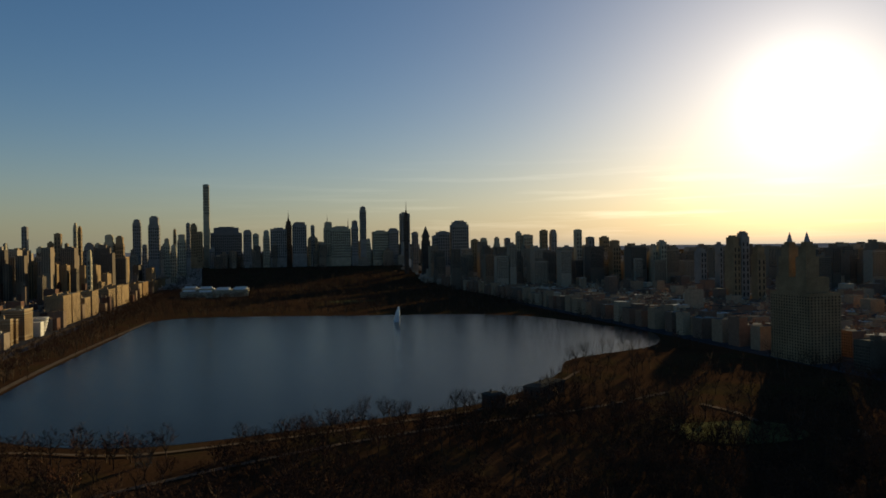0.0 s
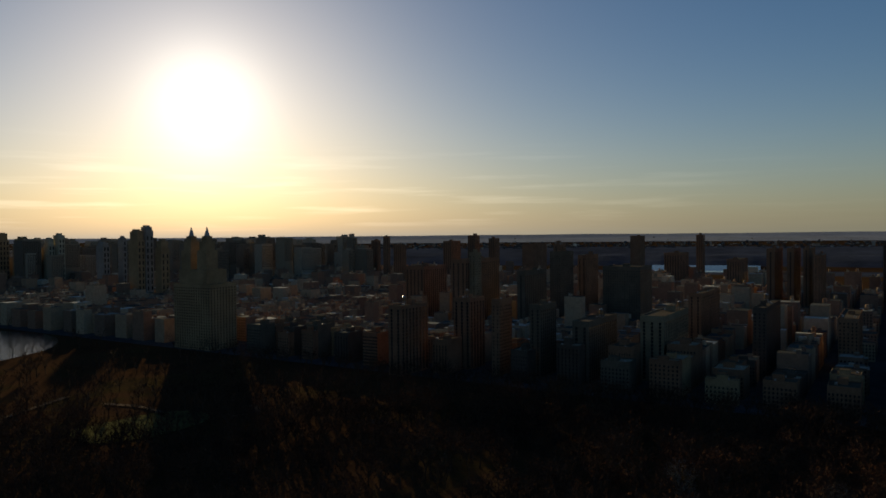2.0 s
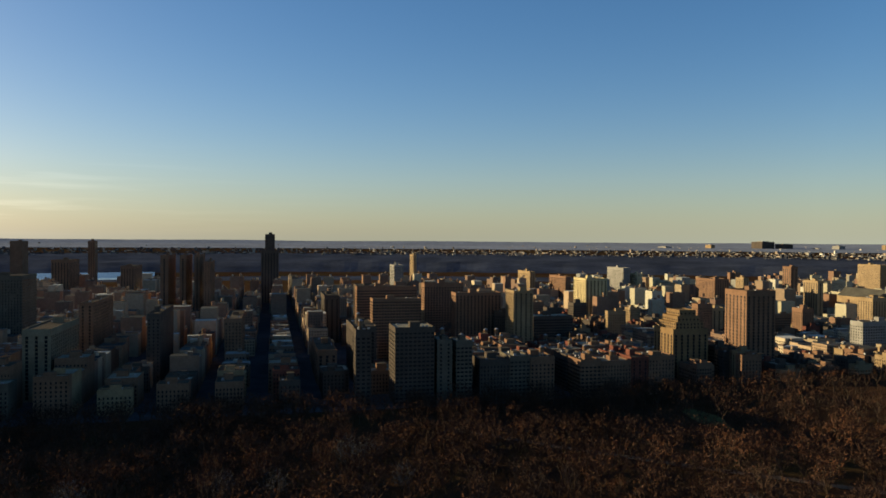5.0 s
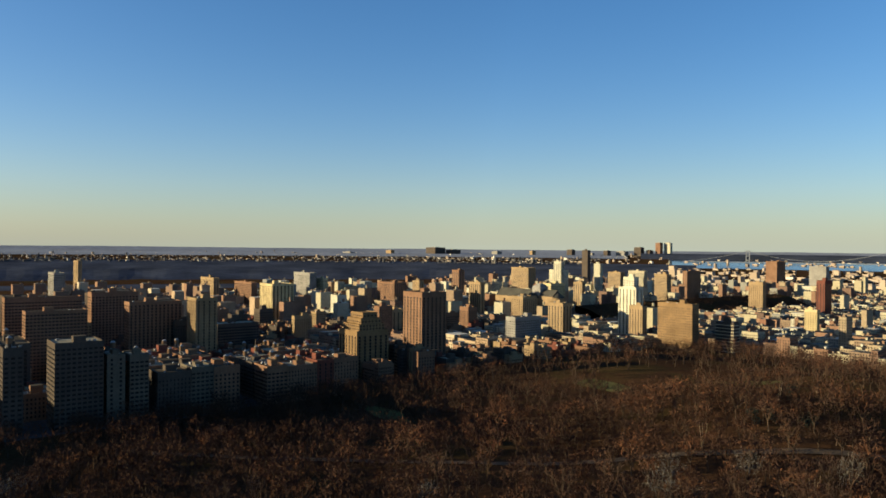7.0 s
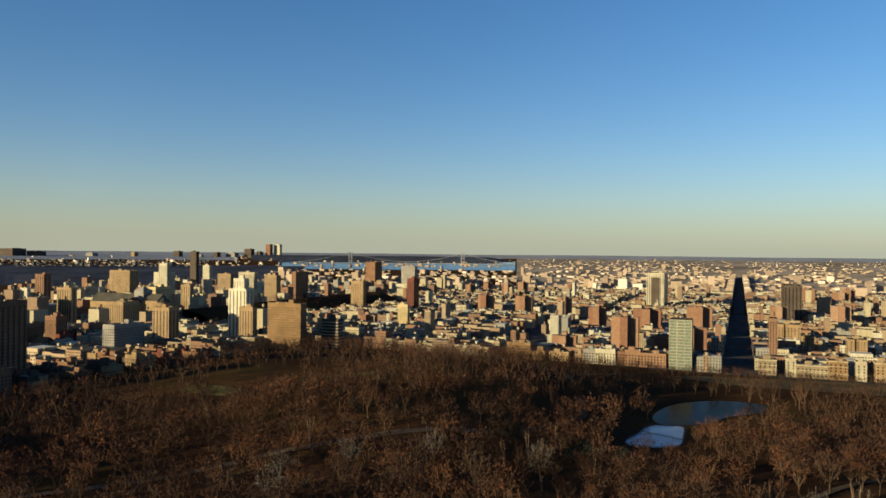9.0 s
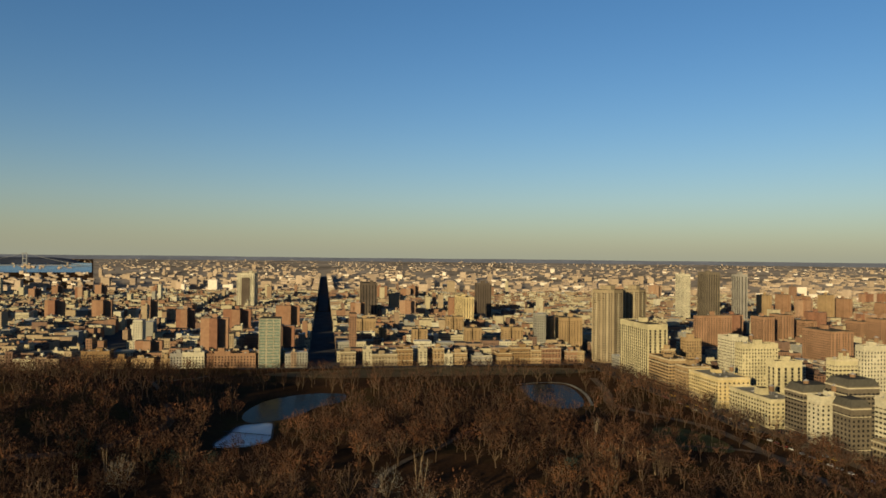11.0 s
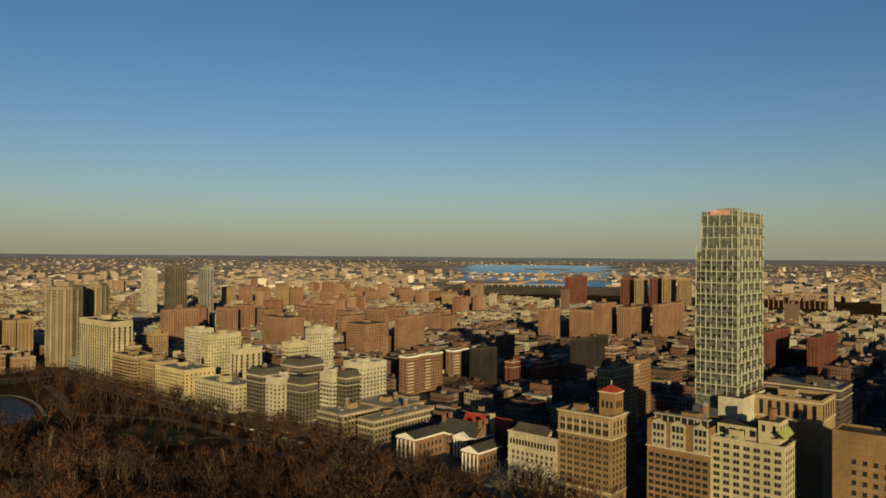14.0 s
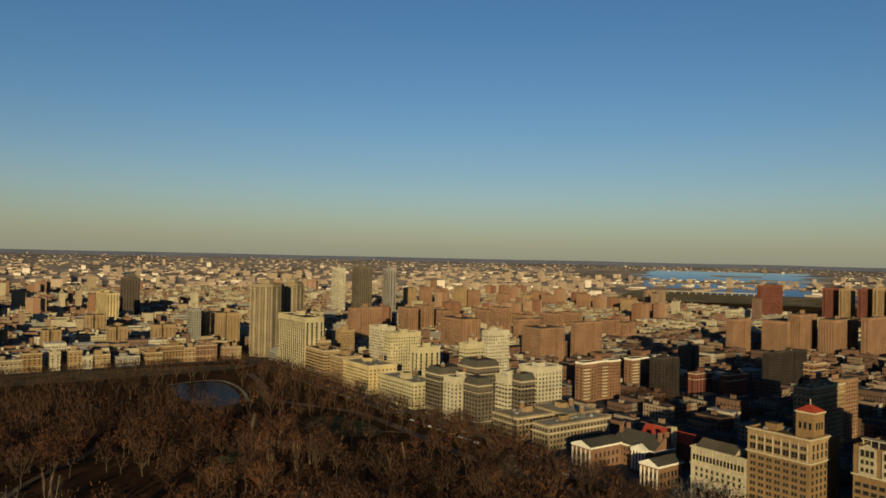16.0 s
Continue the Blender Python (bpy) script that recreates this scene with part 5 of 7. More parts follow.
def cupola_house():
    root, X, Y = body("apartment_house", "tan brick apartment house with red-roofed corner tower", "apartment house",
                      335, 352, 172.5, 203.4, 47.0, "amber", group="avenue houses")
    p = Heap()
    p.box(-0.25, -0.01, 0, Y, 35.5, 45.6)
    p.box(-0.25, X, -0.25, -0.01, 35.5, 45.6)
    part("upper_facing", p, WALLS["tan"], root, "pale stone facing of the top floors")
    b = Heap()
    b.box(-0.3, -0.01, 0, Y, 0, 7.5)
    b.box(-0.3, X, -0.3, -0.01, 0, 7.5)
    part("base_facing", b, WALLS["tan"], root, "pale stone base")
    ledges(root, -0.3, X, -0.3, Y, (46.0, 35.0, 7.6), 0.6, 0.7)
    set_windows(root, "w", 0, 0.8, Y - 0.8, floors(9.2, 33, 3.25), 7, WIN["small"], 0.75)
    set_windows(root, "w", -0.27, 0.8, Y - 0.8, (36.8,), 7, WIN["tall"], 0.8)
    set_windows(root, "w", -0.27, 0.8, Y - 0.8, (41.2,), 7, WIN["small"], 0.75)
    set_windows(root, "w", -0.32, 0.8, Y - 0.8, (1.4, 4.6), 7, WIN["small"], 0.75)
    set_windows(root, "s", 0, 0.8, X - 0.8, floors(9.2, 33, 3.25), 4, WIN["plain"])
    set_windows(root, "s", -0.27, 0.8, X - 0.8, (37.2, 41.0), 4, WIN["tall"])
    for i in range(7):
        a = Heap()
        c = 0.8 + (Y - 1.6) * (i + 0.5) / 7
        a.box(-0.7, -0.26, c - 2.05, c - 1.75, 35.8, 44.5)
        part("pier", a, M_TRIM, root)
    t = Heap()
    t.box(5, 14.5, 0.8, 9.5, 45.8, 57.5, 0, 0)
    corner = part("corner_tower", t, WALLS["amber"], root, "square brick roof tower")
    o = Heap()
    for c in (2.6, 5.0, 7.4):
        o.box(4.9, 4.99, c - 0.6, c + 0.6, 50, 53.2)
        o.box(c + 4.2, c + 5.4, 0.70, 0.79, 50, 53.2)
    part("tower_glazing", o, M_PANE, corner, kind="stuff")
    k = Heap()
    k.box(4.5, 15, 0.3, 10, 57.5, 58.2)
    part("tower_cornice", k, M_TRIM, corner)
    c = Heap()
    c.prism([(4.6, 0.4), (14.9, 0.4), (14.9, 9.9), (4.6, 9.9)], 58.2, 61.0, 0, 0, 0.15)
    part("tower_roof", c, M_RED_TILE, corner, "low red tiled roof")
    f = Heap()
    f.round(9.75, 5.1, 0.25, 61, 63.5, 6)
    part("finial", f, M_TRIM, corner)
    e = Heap()
    e.box(X + 0.02, X + 14, 1.5, Y - 6, -2, 44.0, 0, 1)
    part("rear_wing", e, [WALLS["amber"], M_ROOF], root)
    reserve(352, 367, 172, 203)
    roof_clutter(root, 2, X - 1, 12, Y - 2, 46.0, 0.9)


def academy():
    root, X, Y = body("academy_hall", "cream limestone hall with arched windows and carved bands", "hall", 335, 352, 203.9, 235.8, 30.4, "stone")
    ledges(root, 0, X, 0, Y, (29.5, 21.0, 13.5), 0.4, 0.6)
    set_windows(root, "w", 0, 2, Y - 2, (5.0,), 5, WIN["arch"])
    set_windows(root, "w", 0, 2, Y - 2, (15.2, 18.2), 9, WIN["small"])
    set_windows(root, "w", 0, 1, Y - 1, (23.4,), 15, WIN["tall"])
    for i in range(16):
        a = Heap()
        c = 1 + (Y - 2) * i / 15
        a.box(-0.3, -0.005, c - 0.22, c + 0.22, 21.7, 29.4)
        part("pilaster", a, M_TRIM, root)
    r = Heap()
    r.gable(2, X - 1, 8, Y - 1, 29.3, 33.5, "y", 0, 1)
    part("skylight_roof", r, [WALLS["stone"], M_ROOF], root)


def brown_house():
    root, X, Y = body("apartment_house", "amber brick apartment house with pale arched upper storeys", "apartment house", 335, 362, 122.8, 153.3, 49.0, "amber",
                      group="avenue houses")
    for c in (4.2, 15.0, 24.5):
        f = Heap()
        f.box(-0.5, -0.01, c - 3.6, c + 3.6, 36.5, 48.2)
        f.gable(-0.5, -0.01, c - 3.6, c + 3.6, 48.2, 50.2, "x", 0, 0)
        part("bay_facing", f, WALLS["stone"], root, "pale stone upper bay")
    ledges(root, 0, X, 0, Y, (36.0, 7.0), 0.6, 0.6)
    zs = floors(1.6, 34, 3.3)
    set_windows(root, "w", 0, 0.5, Y - 0.5, zs, 9, WIN["wide"])
    for c in (4.2, 15.0, 24.5):
        set_windows(root, "w", -0.52, c - 3, c + 3, (38.2, 41.6), 3, WIN["small"])
        set_windows(root, "w", -0.52, c - 3, c + 3, (44.8,), 3, WIN["tall"])
    pg = Heap()
    for i in range(9):
        pg.box(3, 3.4, 2 + i * 3.2, 2.4 + i * 3.2, 47.8, 51.3)
    pg.box(2.5, 6.5, 1.5, 28.5, 51.3, 51.8)
    part("pergola", pg, WALLS["stone"], root, "pale stone roof pergola")
    roof_clutter(root, 9, X - 2, 4, Y - 3, 48.0, 1.4)


def cream_house():
    root, X, Y = body("apartment_house", "cream brick apartment house with stepped penthouse and yellow-green canopy", "apartment house",
                      335, 354, 90.5, 122.5, 46.0, "cream", group="avenue houses")
    zs = floors(1.5, 43, 3.35)
    set_windows(root, "w", 0, 0.6, Y - 0.6, zs, 7, WIN["small"], 0.72)
    set_windows(root, "s", 0, 0.8, X - 0.8, zs, 5, WIN["small"])
    ledges(root, 0, X, 0, Y, (45.3, 7.0), 0.35, 0.5)
    p = Heap()
    p.box(6, X - 1, 13, Y - 1, 45.0, 51.0, 0, 1)
    part("penthouse", p, [WALLS["cream"], M_ROOF], root)
    q = Heap()
    q.box(5, X - 1, 3.5, 12.5, 45.0, 55.0, 0, 1)
    part("stair_tower", q, [WALLS["cream"], M_ROOF], root)
    o = Heap()
    facade(o, 5, X - 1, 3.5, 12.5, 48, 55, 6, 3.5, 1.4, 3.0, faces="ws")
    facade(o, 6, X - 1, 13, Y - 1, 45, 51, 5, 4.0, 2.6, 2.8, faces="ws")
    part("penthouse_glazing", o, M_PANE, root, kind="stuff")
    c = Heap()
    c.face([(1.5, 0.6, 49.0), (X - 1, 0.6, 49.0), (X - 1, 3.4, 51.5), (1.5, 3.4, 51.5)])
    c.box(1.5, X - 1, 0.6, 3.4, 48.6, 48.9)
    part("canopy", c, plaster("lime_canvas", (0.30, 0.32, 0.10)), root, "yellow-green roof canopy")
    t = Heap()
    t.round(10.5, 8, 2.0, 56.5, 60.0, 12)
    for s in (-1.1, 1.1):
        t.box(10.5 + s - 0.15, 10.5 + s + 0.15, 6.8, 9.2, 55, 56.5)
    part("water_tank", t, M_WOOD_TANK, root, "round wooden water tank")
    roof_clutter(root, 1, 6, 13, Y - 2, 45.0, 0.9)


def hospital_block():
    root, X, Y = body("hospital_building", "tan concrete hospital block with square window grid and flat roof", "hospital", 335, 351, 14, 72, 56.8, "amber")
    for z in floors(6, 46, 4.2):
        f = Heap()
        f.box(-0.35, -0.01, 1, Y - 6, z - 1.0, z - 0.6)
        part("floor_band", f, WALLS["ribbed"], root)
    set_windows(root, "w", 0, 1, Y - 6, floors(6, 46, 4.2), 13, WIN["plain"])
    roof_clutter(root, 2, X - 2, 10, Y - 12, 55.8, 1.0)


def colonial_museum():
    """Red-brown brick museum: a main range and two gabled wings round a court, with white portico and pediments."""
    root = thing("museum", "colonial brick museum with white pediments, portico and slate roofs", "museum", at=(330, 258, 0))
    reserve(326, 392, 252, 326)

    def range_of(x0, x1, y0, y1, h, ridge, along, name, end=None):
        w = Heap()
        w.box(x0, x1, y0, y1, -1, h)
        part("wall", w, WALLS["brown"], root)
        g = Heap()
        g.gable(x0 - 0.7, x1 + 0.7, y0 - 0.7, y1 + 0.7, h + 0.9, ridge, along, 1, 0)
        part(name, g, [M_SLATE, end or M_WHITE], root, "dark slate gable roof")
        c = Heap()
        c.ring(x0, x1, y0, y1, h - 0.2, h + 0.9, 0.7)
        part("cornice", c, M_WHITE, root, "white painted cornice")

    range_of(2, 30, 46, 61, 13, 17.0, "x", "north_roof")
    range_of(4, 26, -2, 10, 13, 17.0, "x", "south_roof")
    range_of(30.5, 49, 21, 53, 12.5, 20.8, "y", "main_roof", WALLS["brown"])
    for y0, x in ((46, 2), (-2, 4)):
        n = 15 if y0 > 0 else 12
        for i in range(5):
            p = Heap()
            c = y0 + n * i / 4
            c = min(max(c, y0 + 0.4), y0 + n - 0.4)
            p.box(x - 0.5, x - 0.01, c - 0.4, c + 0.4, 1, 12)
            part("pilaster", p, M_WHITE, root, "white pilaster")
        set_windows(root, "w", x, y0 + 0.5, y0 + n - 0.5, (2.0, 7.0), 4, WIN["tall"])
    set_windows(root, "s", -2, 5, 25, (2.0, 7.0), 6, WIN["tall"])
    set_windows(root, "s", 46, 5, 28, (2.0, 7.0), 6, WIN["tall"])
    set_windows(root, "w", 30.5, 22, 48, (2.0, 6.0, 9.2), 9, WIN["small"])
    p = Heap()
    p.box(26.5, 30.4, 25, 36, 11.5, 13.2)
    p.gable(26.3, 30.4, 24.8, 36.2, 13.2, 16.2, "x", 0, 0)
    portico = part("portico", p, M_WHITE, root, "white portico with pediment")
    for i in range(5):
        c = Heap()
        c.round(27.2, 25.8 + i * 2.35, 0.5, 0, 11.5, 8)
        part("column", c, M_WHITE, portico)
    for y in (21.2, 50.8):
        for x in (36.0, 42.5):
            c = Heap()
            c.box(x, x + 1.8, y, y + 2, 12.5, 23.5)
            part("chimney", c, WALLS["brown"], root)
    r = Heap()
    r.gable(56, 66, 14, 52, 15, 21, "y", 1, 0)
    part("rear_roof", r, [M_RED_TILE, WALLS["red"]], root, "dark red pitched roof")
    w = Heap()
    w.box(56.5, 65.5, 14.5, 51.5, -1, 15.1)
    part("rear_wall", w, WALLS["red"], root)
    k = Heap()
    k.box(53.4, 55.8, 24, 26.5, 0, 24.5)
    part("chimney_stack", k, WALLS["cream"], root)


def culture_hall():
    """Long low museum range in tan brick with a pale cornice: two wings and a link."""
    root = thing("museum_range", "low tan brick range with pale cornices and flat roofs", "museum", at=(340, 345, 0))
    reserve(335, 425, 342, 412)
    for x0, x1, y0, y1, h in ((0, 60, 3.5, 19, 17.6), (0, 34, 34, 60.5, 17.2), (34.2, 66, 19.2, 58, 18.6)):
        w = Heap()
        parapet_box(w, x0, x1, y0, y1, -1, h - 0.8, 0.8)
        part("wall", w, WALLS["ribbed"], root)
        r = Heap()
        r.box(x0 + 0.5, x1 - 0.5, y0 + 0.5, y1 - 0.5, h - 0.8, h - 0.55)
        part("roof", r, M_ROOF_PALE, root, "weathered grey-green flat roof")
        ledges(root, x0, x1, y0, y1, (h - 1.9, h - 6.2), 0.6, 0.8)
        zs = (1.6, 5.2, 8.6, 12.8)
        if x0 == 0:
            set_windows(root, "w", x0, y0 + 0.8, y1 - 0.8, zs, int((y1 - y0) / 2.8), WIN["plain"])
        set_windows(root, "s", y0, x0 + 0.8, x1 - 0.8, zs, int((x1 - x0) / 3.3), WIN["plain"])
        roof_clutter(root, x0 + 3, x1 - 3, y0 + 3, y1 - 3, h - 0.6, 1.2)


def glass_tower():
    """Slender residential tower: two-storey floor bands, staggered pale fins, glass between."""
    x0, x1, y0, y1 = 372.0, 411.0, 122.5, 144.1
    root = thing("glass_tower", "tall grey-green glass tower with staggered pale fins and set-back top", "tower", at=(x0, y0, 0))
    reserve(x0 - 6, x1 + 2, y0 - 6, y1 + 3)
    X, Y = x1 - x0, y1 - y0
    UP = 18.6
    g = Heap()
    g.box(0, X, 0, Y, -2, 130.4, 0, 1)
    g.box(0, X, 0, UP, 130.4, 151.0, 0, 1)
    part("glass_wall", g, [M_TOWER_GLASS, M_ROOF], root, "grey-green reflecting glass wall")
    fin_mat = plaster("pale_fins", (0.38, 0.375, 0.28), 0.15, 0.6)
    band_mat = plaster("dull_bands", (0.27, 0.27, 0.20), 0.2, 0.6)
    dull = plaster("grey_spandrel", (0.075, 0.08, 0.066), 0.2, 0.5)
    zs = floors(57.0, 151, 5.75)
    for z in zs:
        w = Y if z < 128 else UP
        b = Heap()
        b.box(-0.4, -0.01, -0.4, w, z, z + 0.55)
        b.box(-0.01, X + 0.4, -0.4, -0.01, z, z + 0.55)
        part("floor_band", b, band_mat, root)
    one, two, half = Heap(), Heap(), Heap()
    one.box(-0.5, -0.02, -0.19, 0.19, 0, 8.0)
    two.box(-0.24, 0.24, -0.5, -0.02, 0, 8.0)
    half.box(-0.14, -0.02, -0.12, 0.12, 0, 5.75)
    m1, m2, m3 = one.mesh("fin", [fin_mat]), two.mesh("fin", [fin_mat]), half.mesh("mullion", [M_METAL])
    for k, z in enumerate(zs[:-1]):
        w = Y if z < 128 else UP
        n = 8 if z < 128 else 6
        for i in range(n + 1):
            c = min(max(w * i / n, 0.3), w - 0.3)
            ob = new("fin" if (i + k) % 2 == 0 or i == 0 else "mullion", m1 if (i + k) % 2 == 0 or i == 0 else m3)
            ob.parent = root
            ob.location = (0, c, z)
        for i in range(9):
            if (i + k) % 2 and i not in (0, 8):
                continue
            ob = new("fin", m2)
            ob.parent = root
            ob.location = (min(max(X * i / 8, 0.3), X - 0.3), 0, z)
    for z in zs[:-1]:
        w = Y if z < 128 else UP
        b = Heap()
        b.box(-0.2, -0.01, 0.1, w - 0.1, z + 3.0, z + 3.5)
        b.box(0.1, X - 0.1, -0.2, -0.01, z + 3.0, z + 3.5)
        part("spandrel", b, dull, root)
    p = Heap()
    facade(p, 0, X, 0, Y, 57.5, 129, 2.87, 1.35, 1.05, 1.9, faces="ws", skip=0.3, off=0.02)
    part("dark_glazing", p, M_PANE, root, kind="stuff")
    s = Heap()
    s.box(-0.7, -0.36, 4, 14, 149.4, 151.6)
    part("top_sign", s, plaster("pink_sign", (0.55, 0.27, 0.22)), root, "pinkish red lettered strip at the top")
    t = Heap()
    t.box(3, 14, 3, 12, 151, 152.8)
    part("machine_room", t, M_METAL, root)
    b = Heap()
    b.prism([(-5, -4), (30, -4), (30, 8), (-5, 8)], -2, 58.5, 0, 1)
    part("base_wing", b, [WALLS["pale"], M_ROOF], root, "pale windowless base wing")
    c = Heap()
    c.box(-6, -5.02, 8, 21, -2, 49, 0, 0)
    c.box(-5, 0, 8.1, 21, -2, 52, 0, 0)
    part("base_glass", c, WALLS["steel"], root, "dark lower front")


def annex():
    root, X, Y = body("hospital_annex", "tan stone annex with tall dark slots under its flat roof", "hospital", 385, 413, 87.5, 121, 59.0, "tan", 2.0)
    ledges(root, 0, X, 0, Y, (48.0, 57.2), 0.4, 0.6)
    for i in range(8):
        s = Heap()
        s.box(-0.12, -0.01, 2.2 + i * 4.1, 4.0 + i * 4.1, 49.3, 56.2)
        part("window_slot", s, M_PANE, root)
    for i in range(5):
        s = Heap()
        s.box(3 + i * 5, 4.8 + i * 5, -0.12, -0.01, 49.3, 56.2)
        part("window_slot", s, M_PANE, root)
    roof_clutter(root, 3, X - 3, 3, Y - 3, 57.0, 1.0)


def octagon_tower(cx, cy, r, h):
    root = thing("octagon_tower", "tall eight-sided tan concrete apartment tower with balconies", "apartment tower", "octagon towers", at=(cx, cy, 0))
    reserve(cx - r, cx + r, cy - r, cy + r)
    w = Heap()
    w.round(0, 0, r, -2, h, 8, 0, 1)
    part("wall", w, [WALLS["ribbed"], M_ROOF], root)
    g, b = Heap(), Heap()
    for k in range(8):
        a0, a1 = k * math.tau / 8, (k + 1) * math.tau / 8
        p, q = Vector((math.cos(a0), math.sin(a0), 0)) * r, Vector((math.cos(a1), math.sin(a1), 0)) * r
        out = (p + q).normalized()
        for z in floors(3, h - 3, 2.9):
            for u in ((0.12, 0.22), (0.30, 0.40), (0.60, 0.70), (0.78, 0.88)):
                s, e = p.lerp(q, u[0]) + out * 0.06, p.lerp(q, u[1]) + out * 0.06
                g.face([(s.x, s.y, z), (e.x, e.y, z), (e.x, e.y, z + 1.5), (s.x, s.y, z + 1.5)])
            s, e = p.lerp(q, 0.43), p.lerp(q, 0.57)
            s2, e2 = s + out * 1.2, e + out * 1.2
            b.prism([(s.x, s.y), (s2.x, s2.y), (e2.x, e2.y), (e.x, e.y)], z - 0.4, z + 0.7)
    part("glazing", g, M_PANE, root, kind="stuff")
    part("balcony_rest", b, WALLS["stone"], root, kind="stuff")
    t = Heap()
    t.round(0, 0, r * 0.5, h, h + 5, 8)
    part("machine_room", t, WALLS["ribbed"], root)


def green_tower():
    """Glass apartment tower on the avenue's corner."""
    root = thing("glass_apartments", "pale green glass apartment tower at the avenue corner", "apartment tower", at=(-72, 848, 0))
    reserve(-74, -46, 846, 880)
    g = Heap()
    g.box(0, 24, 0, 28, -2, 56, 0, 1)
    part("glass_wall", g, [glass_mat("pale_green_glass", (0.10, 0.13, 0.105), 0.3), M_ROOF], root)
    for z in floors(4, 57, 3.4):
        b = Heap()
        b.box(-0.25, 24.25, -0.25, -0.01, z, z + 0.7)
        part("floor_band", b, WALLS["stone"], root)
    for x in (0, 7.8, 8.6, 16, 23.6):
        b = Heap()
        b.box(x, x + 0.5, -0.4, -0.02, 0, 56)
        part("pier", b, WALLS["stone"], root)


def twin_towers():
    """Wide block with two spired towers on the western avenue."""
    root = thing("twin_tower_block", "tan brick apartment block with two stepped towers and spires", "apartment block", at=(-545, -700, 0))
    reserve(-610, -540, -708, -642)
    w = Heap()
    w.box(-38, 0, -6, 55, -2, 74, 0, 1)
    w.box(-30, -2, 1, 48, 74, 90, 0, 1)
    part("wall", w, [WALLS["tan"], M_ROOF], root)
    for y in (11, 37.5):
        t = Heap()
        t.box(-20, -4, y - 8, y + 8, 90, 112)
        t.box(-18, -6, y - 6, y + 6, 112, 122)
        t.box(-16, -8, y - 4, y + 4, 122, 128)
        tower = part("tower", t, WALLS["tan"], root)
        s = Heap()
        s.round(-12, y, 3.2, 128, 138.5, 8, 0, 0, 0.08)
        part("spire", s, M_METAL, tower)
    g = Heap()
    facade(g, -38, 0, -6, 55, 0, 73, 3.2, 4, 1.5, 1.7, faces="en")
    part("glazing", g, M_PANE, root, kind="stuff")


def gatehouse(x, y, w, d, h, turn):
    root = thing("gatehouse", "dark stone gatehouse on the reservoir's shore", "gatehouse", "gatehouses", at=(x, y, 0))
    root.rotation_euler = (0, 0, radians(turn))
    b = Heap()
    b.box(-w, w, -d, d, -1, h)
    part("wall", b, WALLS["dark"], root)
    r = Heap()
    r.box(-w - 0.5, w + 0.5, -d - 0.5, d + 0.5, h, h + 0.8)
    r.prism([(-w, -d), (w, -d), (w, d), (-w, d)], h + 0.8, h + 2.2, 0, 0, 0.6)
    part("roof", r, M_SLATE, root)
    c = Heap()
    c.box(w * 0.3, w * 0.3 + 1.2, -0.6, 0.6, h + 1, h + 4.5)
    part("chimney", c, WALLS["dark"], root)
    o = Heap()
    facade(o, -w, w, -d, d, 1, h - 1, h - 2.5, 4, 1.6, 4.5, faces="wsen")
    part("glazing", o, M_PANE, root, kind="stuff")


def fountain():
    """A tall jet in the reservoir: a leaning plume of fine falling strands."""
    root = thing("fountain", "tall white water jet leaning in the wind over the reservoir", "fountain", at=(-215, -1237, 0.2))
    g = random.Random(5)
    m, nt, b = nodes_of("water_spray", 0.4)
    b.inputs["Base Color"].default_value = (0.9, 0.9, 0.88, 1)
    b.inputs["Transmission Weight"].default_value = 0.35
    j = Heap()
    for _ in range(420):
        top = g.uniform(8, 27)
        dx = g.gauss(0, 0.5) - (27 - top) * 0.05
        out = g.uniform(0, 9)
        n = len(j.v)
        pts = [(0, 0, 0), (dx * 0.4, g.gauss(0, 0.3), top * 0.7), (dx, g.gauss(0, 0.5), top), (dx + out * 0.6, g.gauss(0, 1), top * 0.6), (dx + out, g.gauss(0, 1.5), 0)]
        for p in pts:
            j.v += [(p[0] - 0.26, p[1], p[2]), (p[0] + 0.26, p[1] + 0.1, p[2])]
        for i in range(4):
            j.f.append((n + 2 * i, n + 2 * i + 1, n + 2 * i + 3, n + 2 * i + 2))
            j.m.append(0)
    part("jet", j, m, root)
    r = Heap()
    r.round(0, 0, 1.5, -0.5, 0.3, 12)
    part("nozzle_base", r, M_METAL, root)


def round_museum():
    root = thing("round_museum", "white spiral drum museum widening upwards", "museum", at=(356, -1252, 0))
    reserve(336, 380, -1275, -1228)
    for i in range(5):
        d = Heap()
        d.round(0, 0, 12 + i * 1.1, 5 + i * 4.6, 8.4 + i * 4.6, 28, 0, 0, 1.03)
        part("ramp_band", d, M_WHITE, root)
    c = Heap()
    c.round(0, 0, 11, -1, 27, 24)
    part("core", c, WALLS["grey"], root)
    b = Heap()
    b.box(-14, 14, 15, 32, 0, 22)
    part("side_wing", b, M_WHITE, root)


def long_museum():
    root = thing("long_museum", "sprawling museum with white and grey flat roofs in the park", "museum", at=(60, -2190, 0))
    g = random.Random(9)
    for i in range(11):
        x, y = (i % 4) * 46, (i // 4) * 40
        h = g.uniform(14, 24)
        b = Heap()
        b.box(x, x + 44, y, y + 38, -1, h, 0, 1)
        part("gallery", b, [WALLS["stone"], M_ROOF_PALE if i % 3 else M_WHITE], root)
        s = Heap()
        s.gable(x + 6, x + 38, y + 8, y + 28, h, h + 5, "x", 0, 0)
        part("skylight", s, M_WHITE, root)


